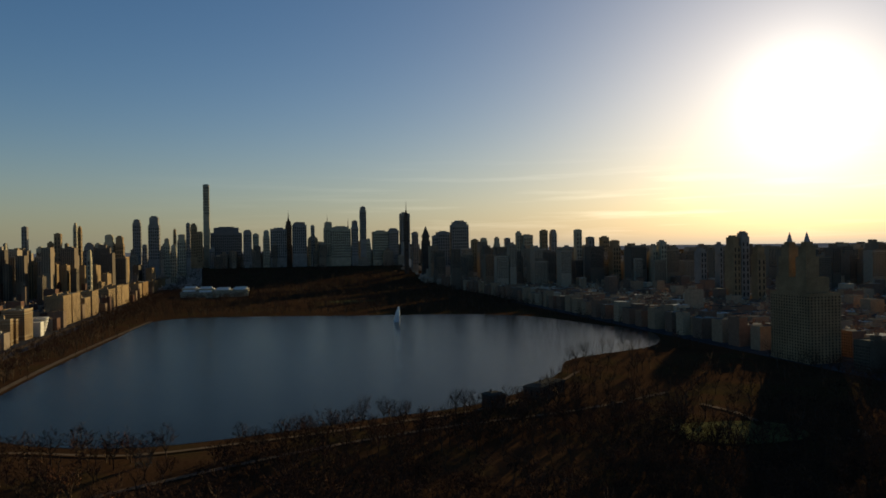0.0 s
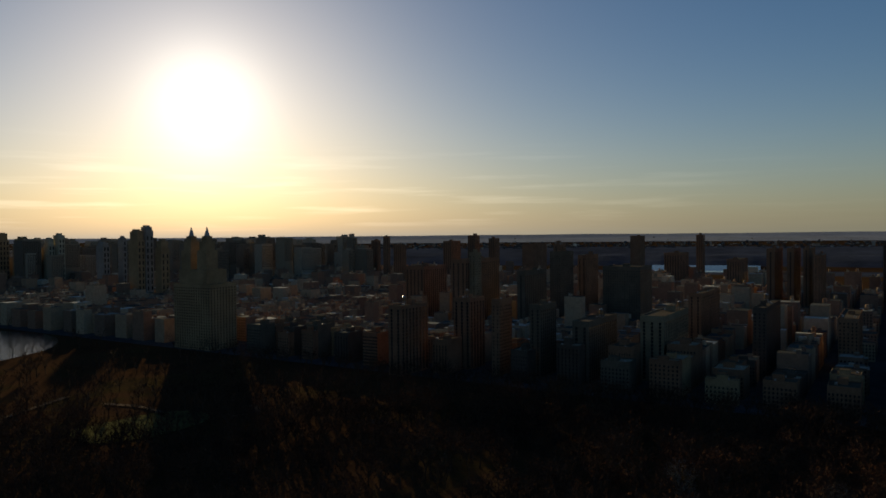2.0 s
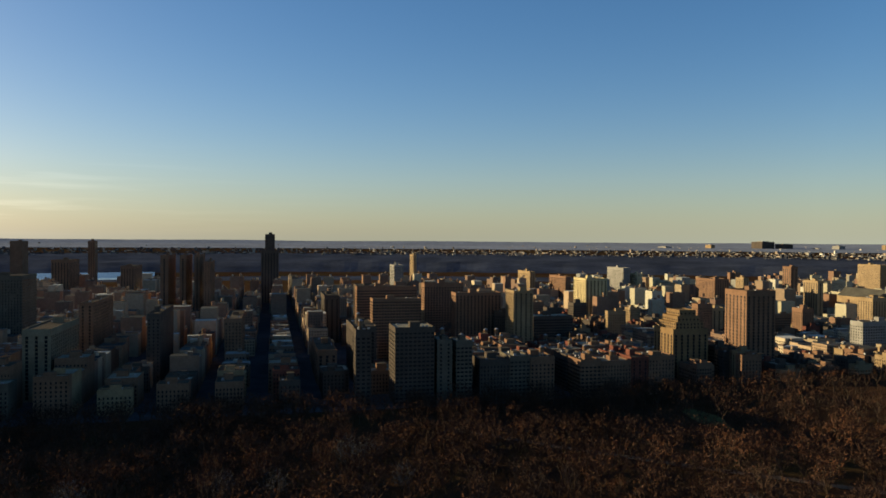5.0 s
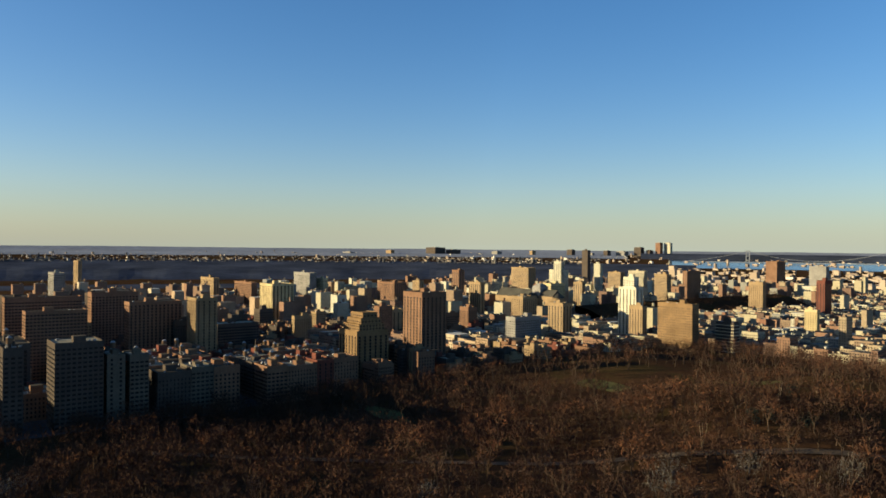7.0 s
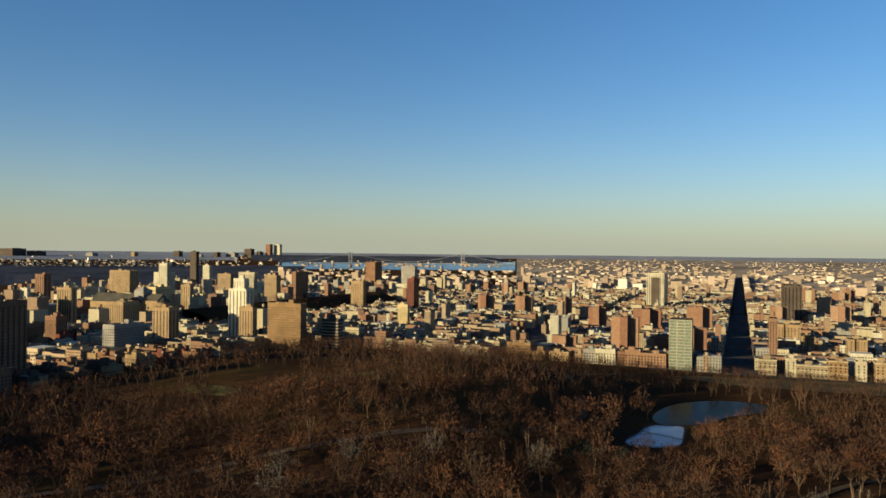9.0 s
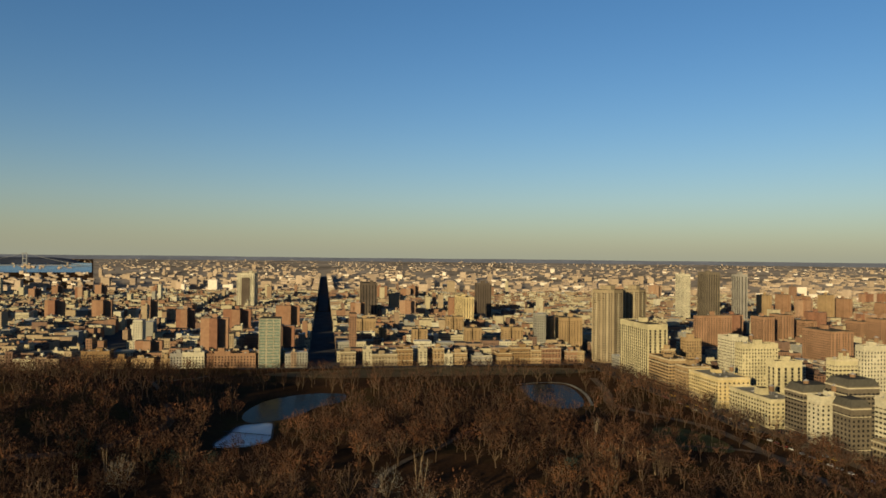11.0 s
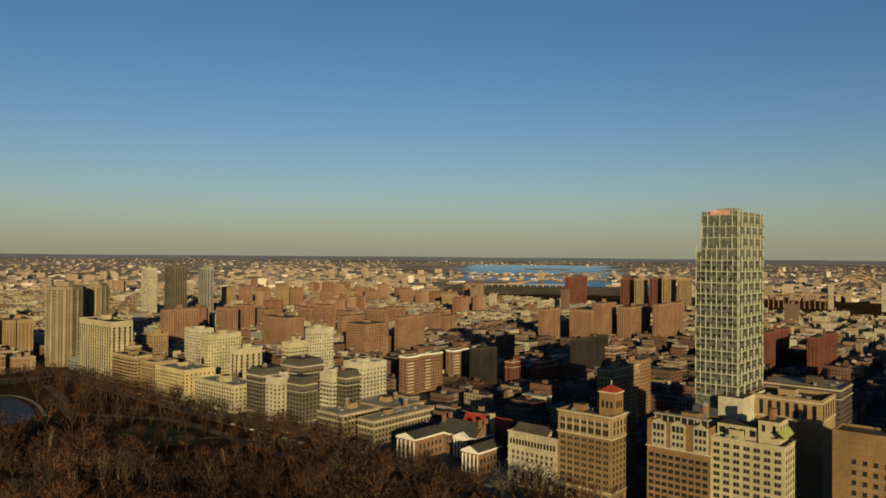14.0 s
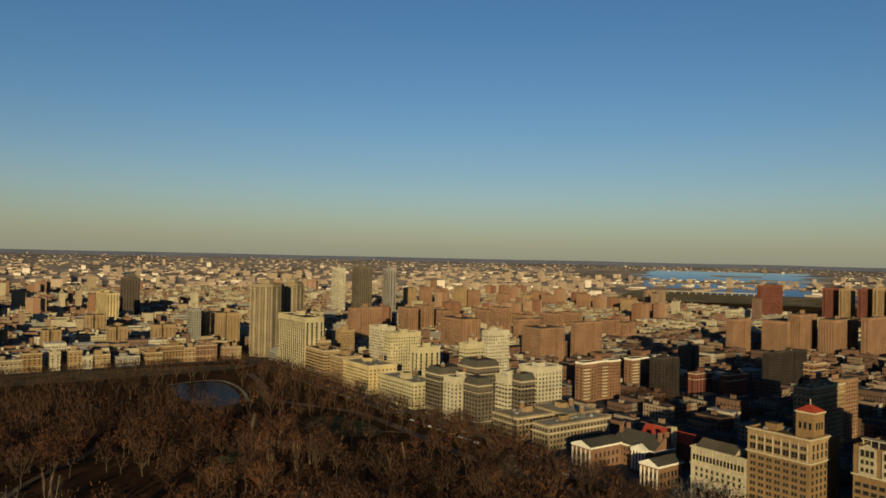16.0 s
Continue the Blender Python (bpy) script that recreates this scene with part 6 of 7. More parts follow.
def arch_bridge():
    """Steel arch railway bridge with a long viaduct, far to the east."""
    root = thing("arch_bridge", "steel railway arch bridge with stone towers and long viaduct", "bridge", at=(0, 0, 0))
    R = 2100

    def at(az, z, r=R):
        a = radians(az)
        return Vector((-math.sin(a) * r, math.cos(a) * r, z))

    def beam(heap, p, q, t):
        d = (q - p).normalized()
        u = d.cross(Vector((0, 0, 1)))
        u = (u.normalized() if u.length > 0.01 else Vector((1, 0, 0))) * t
        v = d.cross(u).normalized() * t
        n = len(heap.v)
        for e in (p, q):
            heap.v += [tuple(e + u + v), tuple(e - u + v), tuple(e - u - v), tuple(e + u - v)]
        for i in range(4):
            j = (i + 1) % 4
            heap.f.append((n + i, n + j, n + 4 + j, n + 4 + i))
            heap.m.append(0)

    deck = Heap()
    for i in range(30):
        a0, a1 = -72.5 - i * 0.36, -72.5 - (i + 1) * 0.36
        beam(deck, at(a0, 37), at(a1, 37), 2.2)
    part("deck", deck, WALLS["tan"], root)
    for i in range(16):
        az = -72.8 - i * 0.33
        p = Heap()
        beam(p, at(az, 0), at(az, 36), 1.4)
        part("pier", p, WALLS["brown"], root)
    for az in (-77.75, -80.95):
        t = Heap()
        beam(t, at(az, 0), at(az, 66), 5.5)
        part("stone_tower", t, WALLS["stone"], root)
    prev = None
    for i in range(17):
        u = i / 16
        az = -77.8 - 3.1 * u
        k = 1 - (2 * u - 1) ** 2
        a, b = at(az, 58 + 34 * k), at(az, 40 + 44 * k)
        if prev:
            top, low = Heap(), Heap()
            beam(top, prev[0], a, 1.3)
            beam(low, prev[1], b, 1.3)
            part("upper_chord", top, WALLS["tan"], root)
            part("lower_chord", low, WALLS["tan"], root)
        if i % 2 == 0:
            h = Heap()
            beam(h, b, at(az, 37), 0.5)
            beam(h, a, b, 0.7)
            part("hanger", h, WALLS["tan"], root)
        prev = (a, b)


def suspension_bridge():
    """Grey suspension bridge over the wide river, far uptown."""
    root = thing("suspension_bridge", "grey steel suspension bridge across the wide river", "bridge", at=(0, 0, 0))
    R = 3700
    mat = plaster("bridge_steel", (0.22, 0.23, 0.24), 0.1, 0.5)

    def at(az, z):
        a = radians(az)
        return (-math.sin(a) * R, math.cos(a) * R, z)

    def ribbon(heap, p, q, w, t):
        n = len(heap.v)
        for e in (p, q):
            heap.v += [(e[0], e[1], e[2]), (e[0] * 1.004, e[1] * 1.004, e[2]), (e[0] * 1.004, e[1] * 1.004, e[2] + t), (e[0], e[1], e[2] + t)]
        for i in range(4):
            j = (i + 1) % 4
            heap.f.append((n + i, n + j, n + 4 + j, n + 4 + i))
            heap.m.append(0)

    d = Heap()
    for i in range(24):
        ribbon(d, at(33.5 - i * 0.68, 76.0), at(33.5 - (i + 1) * 0.68, 76.0), 8, 2.2)
    part("deck", d, mat, root)
    for az in (29.47, 20.65):
        t = Heap()
        for s in (-0.11, 0.11):
            ribbon(t, at(az + s - 0.03, 68), at(az + s + 0.03, 68), 3, 64)
        for z in (84, 104, 126):
            ribbon(t, at(az - 0.1, z), at(az + 0.1, z), 3, 4)
        part("tower", t, mat, root)
    c = Heap()
    pts = []
    for i in range(41):
        az = 34.0 - i * (34.0 - 16.5) / 40
        if az > 29.47:
            z = 78 + (130 - 78) * max(0.0, 1 - (az - 29.47) / 4.5) ** 1.6
        elif az > 20.65:
            u = (az - 25.06) / 4.41
            z = 84 + 46 * u * u
        else:
            z = 78 + (130 - 78) * max(0, 1 - (20.65 - az) / 4.15) ** 1.6
        pts.append((az, z))
    for (a, z), (b, y) in zip(pts, pts[1:]):
        ribbon(c, at(a, z), at(b, y), 2, 1.5)
    part("cable", c, mat, root)


cupola_house()
academy()
brown_house()
cream_house()
hospital_block()
colonial_museum()
culture_hall()
glass_tower()
annex()
octagon_tower(352, 866, 20, 90)
octagon_tower(401, 898, 16, 89)
green_tower()
twin_towers()
gatehouse(-171, -551, 7.5, 6, 10, 15)
gatehouse(-226, -582, 22, 8, 10, 40)
fountain()
round_museum()
long_museum()
arch_bridge()
suspension_bridge()


# ---- rivers and far ridges ----
def ridge_noise(a, k):
    return noise.noise((math.cos(a) * k, math.sin(a) * k, 1.7))


polar_sheet("water_river_west", [2440, 2500, 2560, 2640], 98.3, 107, 20, lambda r, a: land(r) + 1.2 + (2.0 if r > 2480 else 0.0), M_RIVER,
            "dark river below the wooded cliffs", "water")
polar_sheet("water_river_north", [3250, 3400, 3550, 3700, 3850, 3920], 16.5, 35, 30, lambda r, a: land(r) + 1.5, M_RIVER,
            "blue river reach under the long bridge", "water")
# the ridge's bluish base colour carries the haze of distance
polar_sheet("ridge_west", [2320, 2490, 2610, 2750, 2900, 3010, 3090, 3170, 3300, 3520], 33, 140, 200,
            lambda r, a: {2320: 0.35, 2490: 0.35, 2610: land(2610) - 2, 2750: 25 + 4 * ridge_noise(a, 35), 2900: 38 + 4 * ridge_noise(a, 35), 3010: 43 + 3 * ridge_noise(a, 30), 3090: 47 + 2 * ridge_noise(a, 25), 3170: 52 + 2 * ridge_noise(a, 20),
                          3300: 60 + 2 * ridge_noise(a, 18), 3520: land(3520) - 1}[r], M_HAZY_RIDGE, "dark wooded cliffs along the far river bank, tinted blue for haze", "ridge")
def bank(a):
    """The bank sinks to nothing at its eastern end."""
    return min(1.0, max(0.0, (math.degrees(a) - 17.3) / 1.6)) ** 0.5


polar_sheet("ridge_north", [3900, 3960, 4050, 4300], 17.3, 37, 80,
            lambda r, a: {3900: land(3900), 3960: land(3960) + 18 * bank(a), 4050: land(4050) + (24 + 3 * ridge_noise(a, 30)) * bank(a), 4300: land(4300) - 1}[r], M_HAZY_RIDGE,
            "dark wooded bank closing the river reach, tinted blue for haze", "ridge")
polar_sheet("water_sound", [2900 + 40 * i for i in range(27)], -62.5, -51.5, 24, lambda r, a: land(r) + 1.5, M_RIVER,
            "blue bay with low islands to the north-east", "water", 2.4)
polar_sheet("water_inlet", [2720 + 30 * i for i in range(7)], -66.5, -56, 24, lambda r, a: land(r) + 1.5, M_RIVER,
            "blue river inlet before the low islands", "water", 3.5)
M_MARSH = plaster("olive_marsh", (0.125, 0.105, 0.065), 0.35, 0.95, 0.05, 0.01)
polar_sheet("ground_marsh", [2470, 2540, 2620, 2730], -65, -50, 30, lambda r, a: land(r) + 1.9, M_MARSH,
            "flat olive marsh between the city and the bay", "ground", 1.5)
polar_sheet("island", [3080, 3110, 3190, 3220], -60.5, -52.8, 24, lambda r, a: land(r) + (4.5 if r in (3110, 3190) else -1), M_SUBURB,
            "low brown island in the bay", "island")


polar_sheet("island_far", [3500, 3515, 3560, 3575], -59.5, -56, 24, lambda r, a: land(r) + (3.0 if r in (3515, 3560) else -1), M_SUBURB,
            "narrow flat island far out in the bay", "island")
polar_sheet("spit", [3290, 3305, 3340, 3355], -64, -58.8, 24, lambda r, a: land(r) + (3.5 if r in (3305, 3340) else -1), M_SUBURB,
            "low spit of land reaching into the bay", "island")


def gothic_church():
    """A great stone church, its rounded choir turned to the park."""
    cx, cy = -915, 945
    root = thing("gothic_church", "great grey-brown stone church with buttressed round choir among houses", "church", at=(cx, cy, 0))
    wall, roof = WALLS["tan"], M_SLATE
    for nm, (x0, x1, y0, y1, h, top) in (("choir", (-8, 26, -13, 13, 44, 55)), ("nave", (-120, -26, -16, 16, 40, 54)), ("transept", (-26, -8, -26, 26, 40, 48))):
        b = Heap()
        b.box(x0, x1, y0, y1, -2, h)
        ob = part(nm, b, wall, root)
        g = Heap()
        g.gable(x0 + 0.2, x1 - 0.2, y0 + 0.2, y1 - 0.2, h + 0.02, top, "x" if x1 - x0 > y1 - y0 else "y", 0, 0)
        part("roof", g, roof, ob, "lead-grey gabled roof")
    t = Heap()
    t.box(-27, -7, -10, 10, 40, 60)
    t.prism([(-27, -10), (-7, -10), (-7, 10), (-27, 10)], 60, 66, 0, 0, 0.3)
    part("crossing_tower", t, WALLS["grey"], root)
    a = Heap()
    a.round(26, 0, 13, -2, 42, 18)
    apse = part("apse", a, wall, root, "round choir end of rough stone")
    c = Heap()
    c.round(26, 0, 13.4, 42, 52, 18, 0, 0, 0.05)
    part("roof", c, roof, apse, "conical lead roof")
    for i in range(9):
        k = radians(-80 + i * 20)
        ux, uy = math.cos(k), math.sin(k)
        b = Heap()
        b.prism([(26 + ux * 13 - uy * 1.1, uy * 13 + ux * 1.1), (26 + ux * 13 + uy * 1.1, uy * 13 - ux * 1.1), (26 + ux * 20 + uy * 1.1, uy * 20 - ux * 1.1),
                 (26 + ux * 20 - uy * 1.1, uy * 20 + ux * 1.1)], -2, 36, 0, 0, 0.75)
        part("buttress", b, wall, root)
    w = Heap()
    for i in range(8):
        k = radians(-70 + i * 20)
        w.prism([(26 + math.cos(k) * 12.9 - math.sin(k) * s * 1.3 + math.cos(k) * d, math.sin(k) * 12.9 + math.cos(k) * s * 1.3 + math.sin(k) * d)
                 for s, d in ((-1, 0), (1, 0), (1, 0.3), (-1, 0.3))], 14, 36)
    part("glazing", w, M_PANE, root, "tall dark pointed windows")
    reserve(cx - 122, cx + 48, cy - 28, cy + 28)


gothic_church()


def far_viaduct():
    """A long low bridge of short spans before the bay."""
    root = thing("river_bridge", "long low river bridge on many piers before the bay", "bridge", at=(0, 0, 0))
    R = 2700
    pts = [Vector((-math.sin(radians(-51.5 - i * 0.5)) * R, math.cos(radians(-51.5 - i * 0.5)) * R, 25)) for i in range(20)]
    for a, b in zip(pts, pts[1:]):
        h = Heap()
        n = Vector((a.x, a.y, 0)).normalized() * 6
        h.v = [tuple(a), tuple(b), tuple(b + n), tuple(a + n)] + [tuple(v + Vector((0, 0, 3.5))) for v in (a, b, b + n, a + n)]
        h.f = [(0, 1, 5, 4), (1, 2, 6, 5), (2, 3, 7, 6), (3, 0, 4, 7), (4, 5, 6, 7)]
        h.m = [0] * 5
        part("span", h, WALLS["grey"], root)
        p = Heap()
        p.box(a.x - 1.5, a.x + 1.5, a.y - 1.5, a.y + 1.5, 5, 25)
        part("pier", p, WALLS["stone"], root)


far_viaduct()
for i in range(9):
    a = radians(-53.2 - i * 0.62)
    s = thing("storage_tank", "white round storage tank on the low island", "storage tank", "island tanks",
              at=(-math.sin(a) * (3140 + 25 * (i % 3)), math.cos(a) * (3140 + 25 * (i % 3)), land(3150) + 3.5))
    t = Heap()
    t.round(0, 0, 7 + 3 * (i % 2), -2, 4 + (i % 3), 14)
    part("shell", t, M_WHITE, s)
    t = Heap()
    t.round(0, 0, 7 + 3 * (i % 2), 4 + (i % 3), 5.2 + (i % 3), 14, 0, 0, 0.2)
    part("lid", t, M_WHITE, s)
polar_sheet("ground_far_east", [2520 + 80 * i for i in range(26)], -175, 16.4, 120, lambda r, a: land(r) + 1.0, M_SUBURB,
            "pale brown far country of streets and yards", "ground")
# plain and hills in one haze colour make the pale strip at the horizon
polar_sheet("backdrop_plain", [3860, 4000, 4150, 4300, 4470], 38, 140, 120, lambda r, a: land(r) + 2.5 + 1.5 * ridge_noise(a, 14), M_HAZE_HILL,
            "flat country beyond the western heights, painted blue-grey for haze", "hills")
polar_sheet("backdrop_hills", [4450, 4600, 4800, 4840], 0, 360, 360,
            lambda r, a: {4450: land(4450) - 3, 4600: land(4600) + 4, 4800: 123 + 3 * ridge_noise(a, 9) + 1.2 * ridge_noise(a, 40), 4840: 90}[r], M_HAZE_HILL,
            "low hills along the horizon, painted blue-grey for haze", "hills")


AVENUES = [-1750, -1480, -1230, -985, -800, -545, -268, 0, 328, 470, 620, 880, 1080, 1290, 1480, 1680]


SINGLE = []
CITY_WEST, CITY_EAST, FAR_CITY, HEIGHTS = Heap(), Heap(), Heap(), Heap()
MIDTOWN = Heap()
MIDTOWN_WALL = islands("midtown_walls", [(0.0, (0.16, 0.125, 0.09)), (0.3, (0.21, 0.165, 0.115)), (0.55, (0.12, 0.098, 0.075)), (0.75, (0.27, 0.22, 0.16))])


def city_block(x0, x1, y0, y1):
    """One block between streets: two rows of houses back to back, or now and then a group of brick slabs."""
    r = math.hypot((x0 + x1) / 2, (y0 + y1) / 2)
    if rng.random() < 0.13 and y0 > 900 and x1 - x0 > 150:
        k = rng.choice((2, 3))
        for i in range(k):
            cx = x0 + (x1 - x0) * (i + 0.5) / k
            cy = (y0 + y1) / 2
            w, d, h = rng.uniform(13, 22), rng.uniform(9, 13), rng.choice((20, 38, 42, 48))
            if clear_of(cx - w, cx + w, cy - d, cy + d):
                PROJECTS.box(cx - w, cx + w, cy - d * 0.5, cy + d * 0.5, 0, h, 0, 1)
                PROJECTS.box(cx - d * 0.5, cx + d * 0.5, cy - d * 1.6, cy + d * 1.6, 0, h + 0.5, 0, 1)
                PROJECTS.box(cx - 3, cx + 3, cy - 3, cy + 3, h, h + 5, 0, 1)
        return
    mid = (y0 + y1) / 2
    for row in (0, 1):
        x = x0
        base = rng.uniform(14, 19)
        calm = 330 < x0 < 1000 and -45 < y0 < 1000
        # blocks south of the view, added tall to throw shade over the side streets
        unseen_tall = 330 < x0 < 900 and -420 < y0 <= -45
        tall = y0 < -100 and x0 > 330
        if tall:
            base = rng.uniform(18, 30)
        elif x1 < -530 and y0 < 400:
            base = rng.uniform(18, 28)
        if calm:
            base = rng.uniform(8, 11) if x0 < 640 and y0 < 480 else rng.uniform(11, 15)
        while x < x1 - 6:
            w = min(rng.choice((6.5, 7.5, 9, 12, 16, 22)), x1 - x)
            h = base + rng.uniform(-3, 3) if rng.random() < (0.96 if base < 12 else 0.93) else rng.uniform(18, 26)
            if x1 < -530 and x > -640 and y0 < 60:
                w = min(rng.uniform(16, 28), x1 - x)
                h = rng.uniform(24, 36) if y0 < -150 else rng.uniform(17, 27)
            if x1 < -600 and rng.random() < (0.12 if y0 < 500 else 0.10):
                w = min(rng.uniform(14, 26), x1 - x)
                h = rng.uniform(30, 50)
            # unseen shadow casters: wide and 46 to 78 m high
            if unseen_tall:
                w, h = min(rng.uniform(18, 34), x1 - x), rng.uniform(46, 78)
            if calm:
                h = min(h, 20)
            elif rng.random() < (0.06 if tall else 0.008):
                h = rng.uniform(42, 64) if tall else rng.uniform(32, 60)
            d = rng.uniform(15, 24)
            ya, yb = (y0, min(y0 + d, mid - 2)) if row == 0 else (max(y1 - d, mid + 2), y1)
            rr = math.hypot(x, ya)
            if clear_of(x, x + w, ya, yb) and w > 4 and rr < 1120 and y0 > 60 and len(SINGLE) < 280 and min(abs(x), abs(x + w)) < 1000 or (
                    clear_of(x, x + w, ya, yb) and w > 4 and -645 < x < -530 and -650 < y0 < 620):
                SINGLE.append(1)
                tenement(x, x + w - 0.15, ya, yb, h, rng.choice(("brown", "tan", "cream", "red", "pale", "brown", "grey", "tan") if y0 > 760 else
                                                                ("brown", "dark", "red", "dark", "brown", "tan") if y0 > -150 else ("brown", "taupe", "dark", "brown", "tan", "taupe")))
                RESERVED.pop()
            elif clear_of(x, x + w, ya, yb):
                if rr < 1050 and y0 > -60 or x < -530 and x > -645 and y0 > -700:
                    facade(CITY_WINDOWS, x, x + w - 0.15, ya, yb, 0.5, h, 3.2, 2.6, 1.2, 1.7, faces="ws" if x > 0 else "se")
                heap = CITY_WEST if x < -530 and y0 < 600 else CITY_EAST if calm and y0 < 760 or tall else CITY
                heap.box(x, x + w - 0.15, ya, yb, 0, h, 0, 1)
                if rng.random() < 0.7:
                    bx, by = rng.uniform(x + 1, x + w - 3.2), rng.uniform(ya + 1, yb - 5)
                    heap.box(bx, bx + 2.6, by, by + 4, h, h + rng.uniform(2.2, 3.4), 0, 1)
                if h > 24 and rng.random() < 0.5:
                    heap.round(x + w * 0.5, (ya + yb) / 2 + 4, 1.9, h + 2, h + 6.5, 8)
            x += w


# a steep dark park below the north-western heights
RESERVED.append((-884, -762, 985, 1690))
steep = Heap()
for i in range(24):
    ya, yb = 985 + 29.4 * i, 985 + 29.4 * (i + 1)
    for (xa, za), (xb, zb) in (((-762, 0.3), (-800, 3.0)), ((-800, 3.0), (-850, 22.0)), ((-850, 22.0), (-884, 27.0)), ((-884, 27.0), (-886, 0.3))):
        steep.face([(xa, ya, za), (xa, yb, za), (xb, yb, zb), (xb, ya, zb)])
tagged(part("ground_slope", steep, M_GROUND, None), "steep wooded slope of a park among the houses", "slope", kind="structure")
# a slanting avenue cuts through the northern blocks
for k in range(26):
    q = k / 25
    qx, qy = -315 + 6 * q, 947 + 450 * q
    RESERVED.append((qx - 16, qx + 16, qy - 30, qy + 11))

for i in range(len(AVENUES) - 1):
    ax, bx = AVENUES[i] + (17 if AVENUES[i] == 0 else 14), AVENUES[i + 1] - (17 if AVENUES[i + 1] == 0 else 14)
    for s in range(-42, 31):
        ya = 846 + s * 80.5
        yb = ya + 62
        cx, cy = (ax + bx) / 2, (ya + yb) / 2
        r = math.hypot(cx, cy)
        if r > 2460 or in_park(cx, cy):
            continue
        city_block(ax, bx, ya, yb)

# beyond, the city thins into the far country; sizes shrink with the land's rise
for _ in range(19000):
    a = radians(rng.uniform(-180, 180))
    dist = 2500 * (30000 / 2500) ** (rng.random() ** 1.3)
    r = 2500 + 940 * math.log(dist / 2500)
    x, y = -math.sin(a) * r, math.cos(a) * r
    s = r / dist
    deg = math.degrees(a)
    if 16.5 < deg < 36 and r < 3240 or 16.5 < deg < 36 and r > 3950 and rng.random() < 0.3:
        pass
    elif 16 < deg < 140 and (r < 3450 or rng.random() < 0.5):
        continue
    if -64 < deg < -46 and 3300 < r < 3900 or -66 < deg < -49 and 2460 < r < 2930:
        continue
    z = land(r)
    w, d = rng.uniform(5, 20) * s, rng.uniform(5, 16) * s
    if abs(x) < 24 + w and y > 0 or in_park(x, y):
        continue
    h = (rng.uniform(6, 14) if rng.random() < 0.93 else rng.uniform(20, 45)) * s
    if 128 < deg or deg < -100:
        h *= 1.3
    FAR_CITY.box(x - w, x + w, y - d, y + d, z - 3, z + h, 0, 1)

# the avenue runs on between rows of houses towards the horizon
for side in (-1, 1):
    y = 2440.0
    while y < 3060:
        f = 1.0 / math.exp(max(0.0, y - 2500) / 940) * y / 2500
        d = rng.uniform(9, 20)
        w, h = rng.uniform(14, 22), rng.uniform(17, 26) * f
        a0 = side * 17.5 * f
        FAR_CITY.box(min(a0, a0 + side * w), max(a0, a0 + side * w), y, y + d, land(y) - 3, land(y) + h, 0, 1)
        y += d + rng.uniform(0, 2.5)
far_road = Heap()
for i in range(34):
    ya, yb = 1700 + 40 * i, 1740 + 40 * i
    wa, wb = (min(15.0, 15.0 / math.exp(max(0.0, q - 2500) / 940) * q / 2500 + 1) for q in (ya, yb))
    far_road.face([(-wa, ya, land(ya) + 1.7), (wa, ya, land(ya) + 1.7), (wb, yb, land(yb) + 1.7), (-wb, yb, land(yb) + 1.7)])
tagged(part("road_far_avenue", far_road, M_STREET, None), "dark avenue running on towards the horizon", "road", kind="structure")

# long pale sheds of the works and yards to the east
for _ in range(150):
    a = radians(rng.uniform(-76, -30))
    r = rng.uniform(2560, 3500)
    x, y = -math.sin(a) * r, math.cos(a) * r
    deg = math.degrees(a)
    if -66 < deg < -49 and (2460 < r < 2740 or 2880 < r < 3950):
        continue
    s = 2500 / r
    w, d, h = rng.uniform(16, 46) * s, rng.uniform(9, 24) * s, rng.uniform(4, 8) * s
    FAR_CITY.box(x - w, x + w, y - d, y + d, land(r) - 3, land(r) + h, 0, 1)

# houses scattered over the western heights
for _ in range(2300):
    a = radians(rng.uniform(18, 140))
    r = rng.uniform(3330, 3850) if a > 0.7 else rng.uniform(3960, 4420)
    x, y = -math.sin(a) * r, math.cos(a) * r
    s = 1.0 / math.exp((r - 2500) / 940) * r / 2500
    w, d, h = rng.uniform(5, 18) * s, rng.uniform(5, 14) * s, (rng.uniform(6, 13) if rng.random() < 0.95 else rng.uniform(20, 40)) * s
    HEIGHTS.box(x - w, x + w, y - d, y + d, land(r) - 3, land(r) + h + (4 if r < 3350 else 0), 0, 1)

# the crowded middle distance of the southern skyline
for _ in range(420):
    deg = rng.uniform(128, 205)
    a = radians(deg)
    r = rng.uniform(1900, 2950)
    x, y = -math.sin(a) * r, math.cos(a) * r
    if -545 < x < 335:
        r = rng.uniform(3220, 3500)
        x, y = -math.sin(a) * r, math.cos(a) * r
    w, d = rng.uniform(9, 22), rng.uniform(9, 20)
    top = EYE + r * math.tan(radians(rng.uniform(-0.9, 0.45) if deg > 160 else rng.uniform(-1.3, 0.0)))
    if clear_of(x - w, x + w, y - d, y + d):
        MIDTOWN.box(x - w, x + w, y - d, y + d, max(0, land(r) - 10), top, 0, 1)
        if rng.random() < 0.5:
            MIDTOWN.box(x - w * 0.5, x + w * 0.5, y - d * 0.5, y + d * 0.5, top, top + rng.uniform(3, 12), 0, 1)
        facade(CITY_WINDOWS, x - w, x + w, y - d, y + d, max(land(r), top - 60), top, 4.0, 4.0, 2.2, 2.4, faces="n")

part("midtown_blocks", MIDTOWN, [MIDTOWN_WALL, CITY_ROOF], None)
tagged(bpy.data.objects["midtown_blocks"], "crowded dark office and apartment blocks under the skyline", "buildings", kind="stuff")
part("city_glazing", CITY_WINDOWS, M_PANE, None)
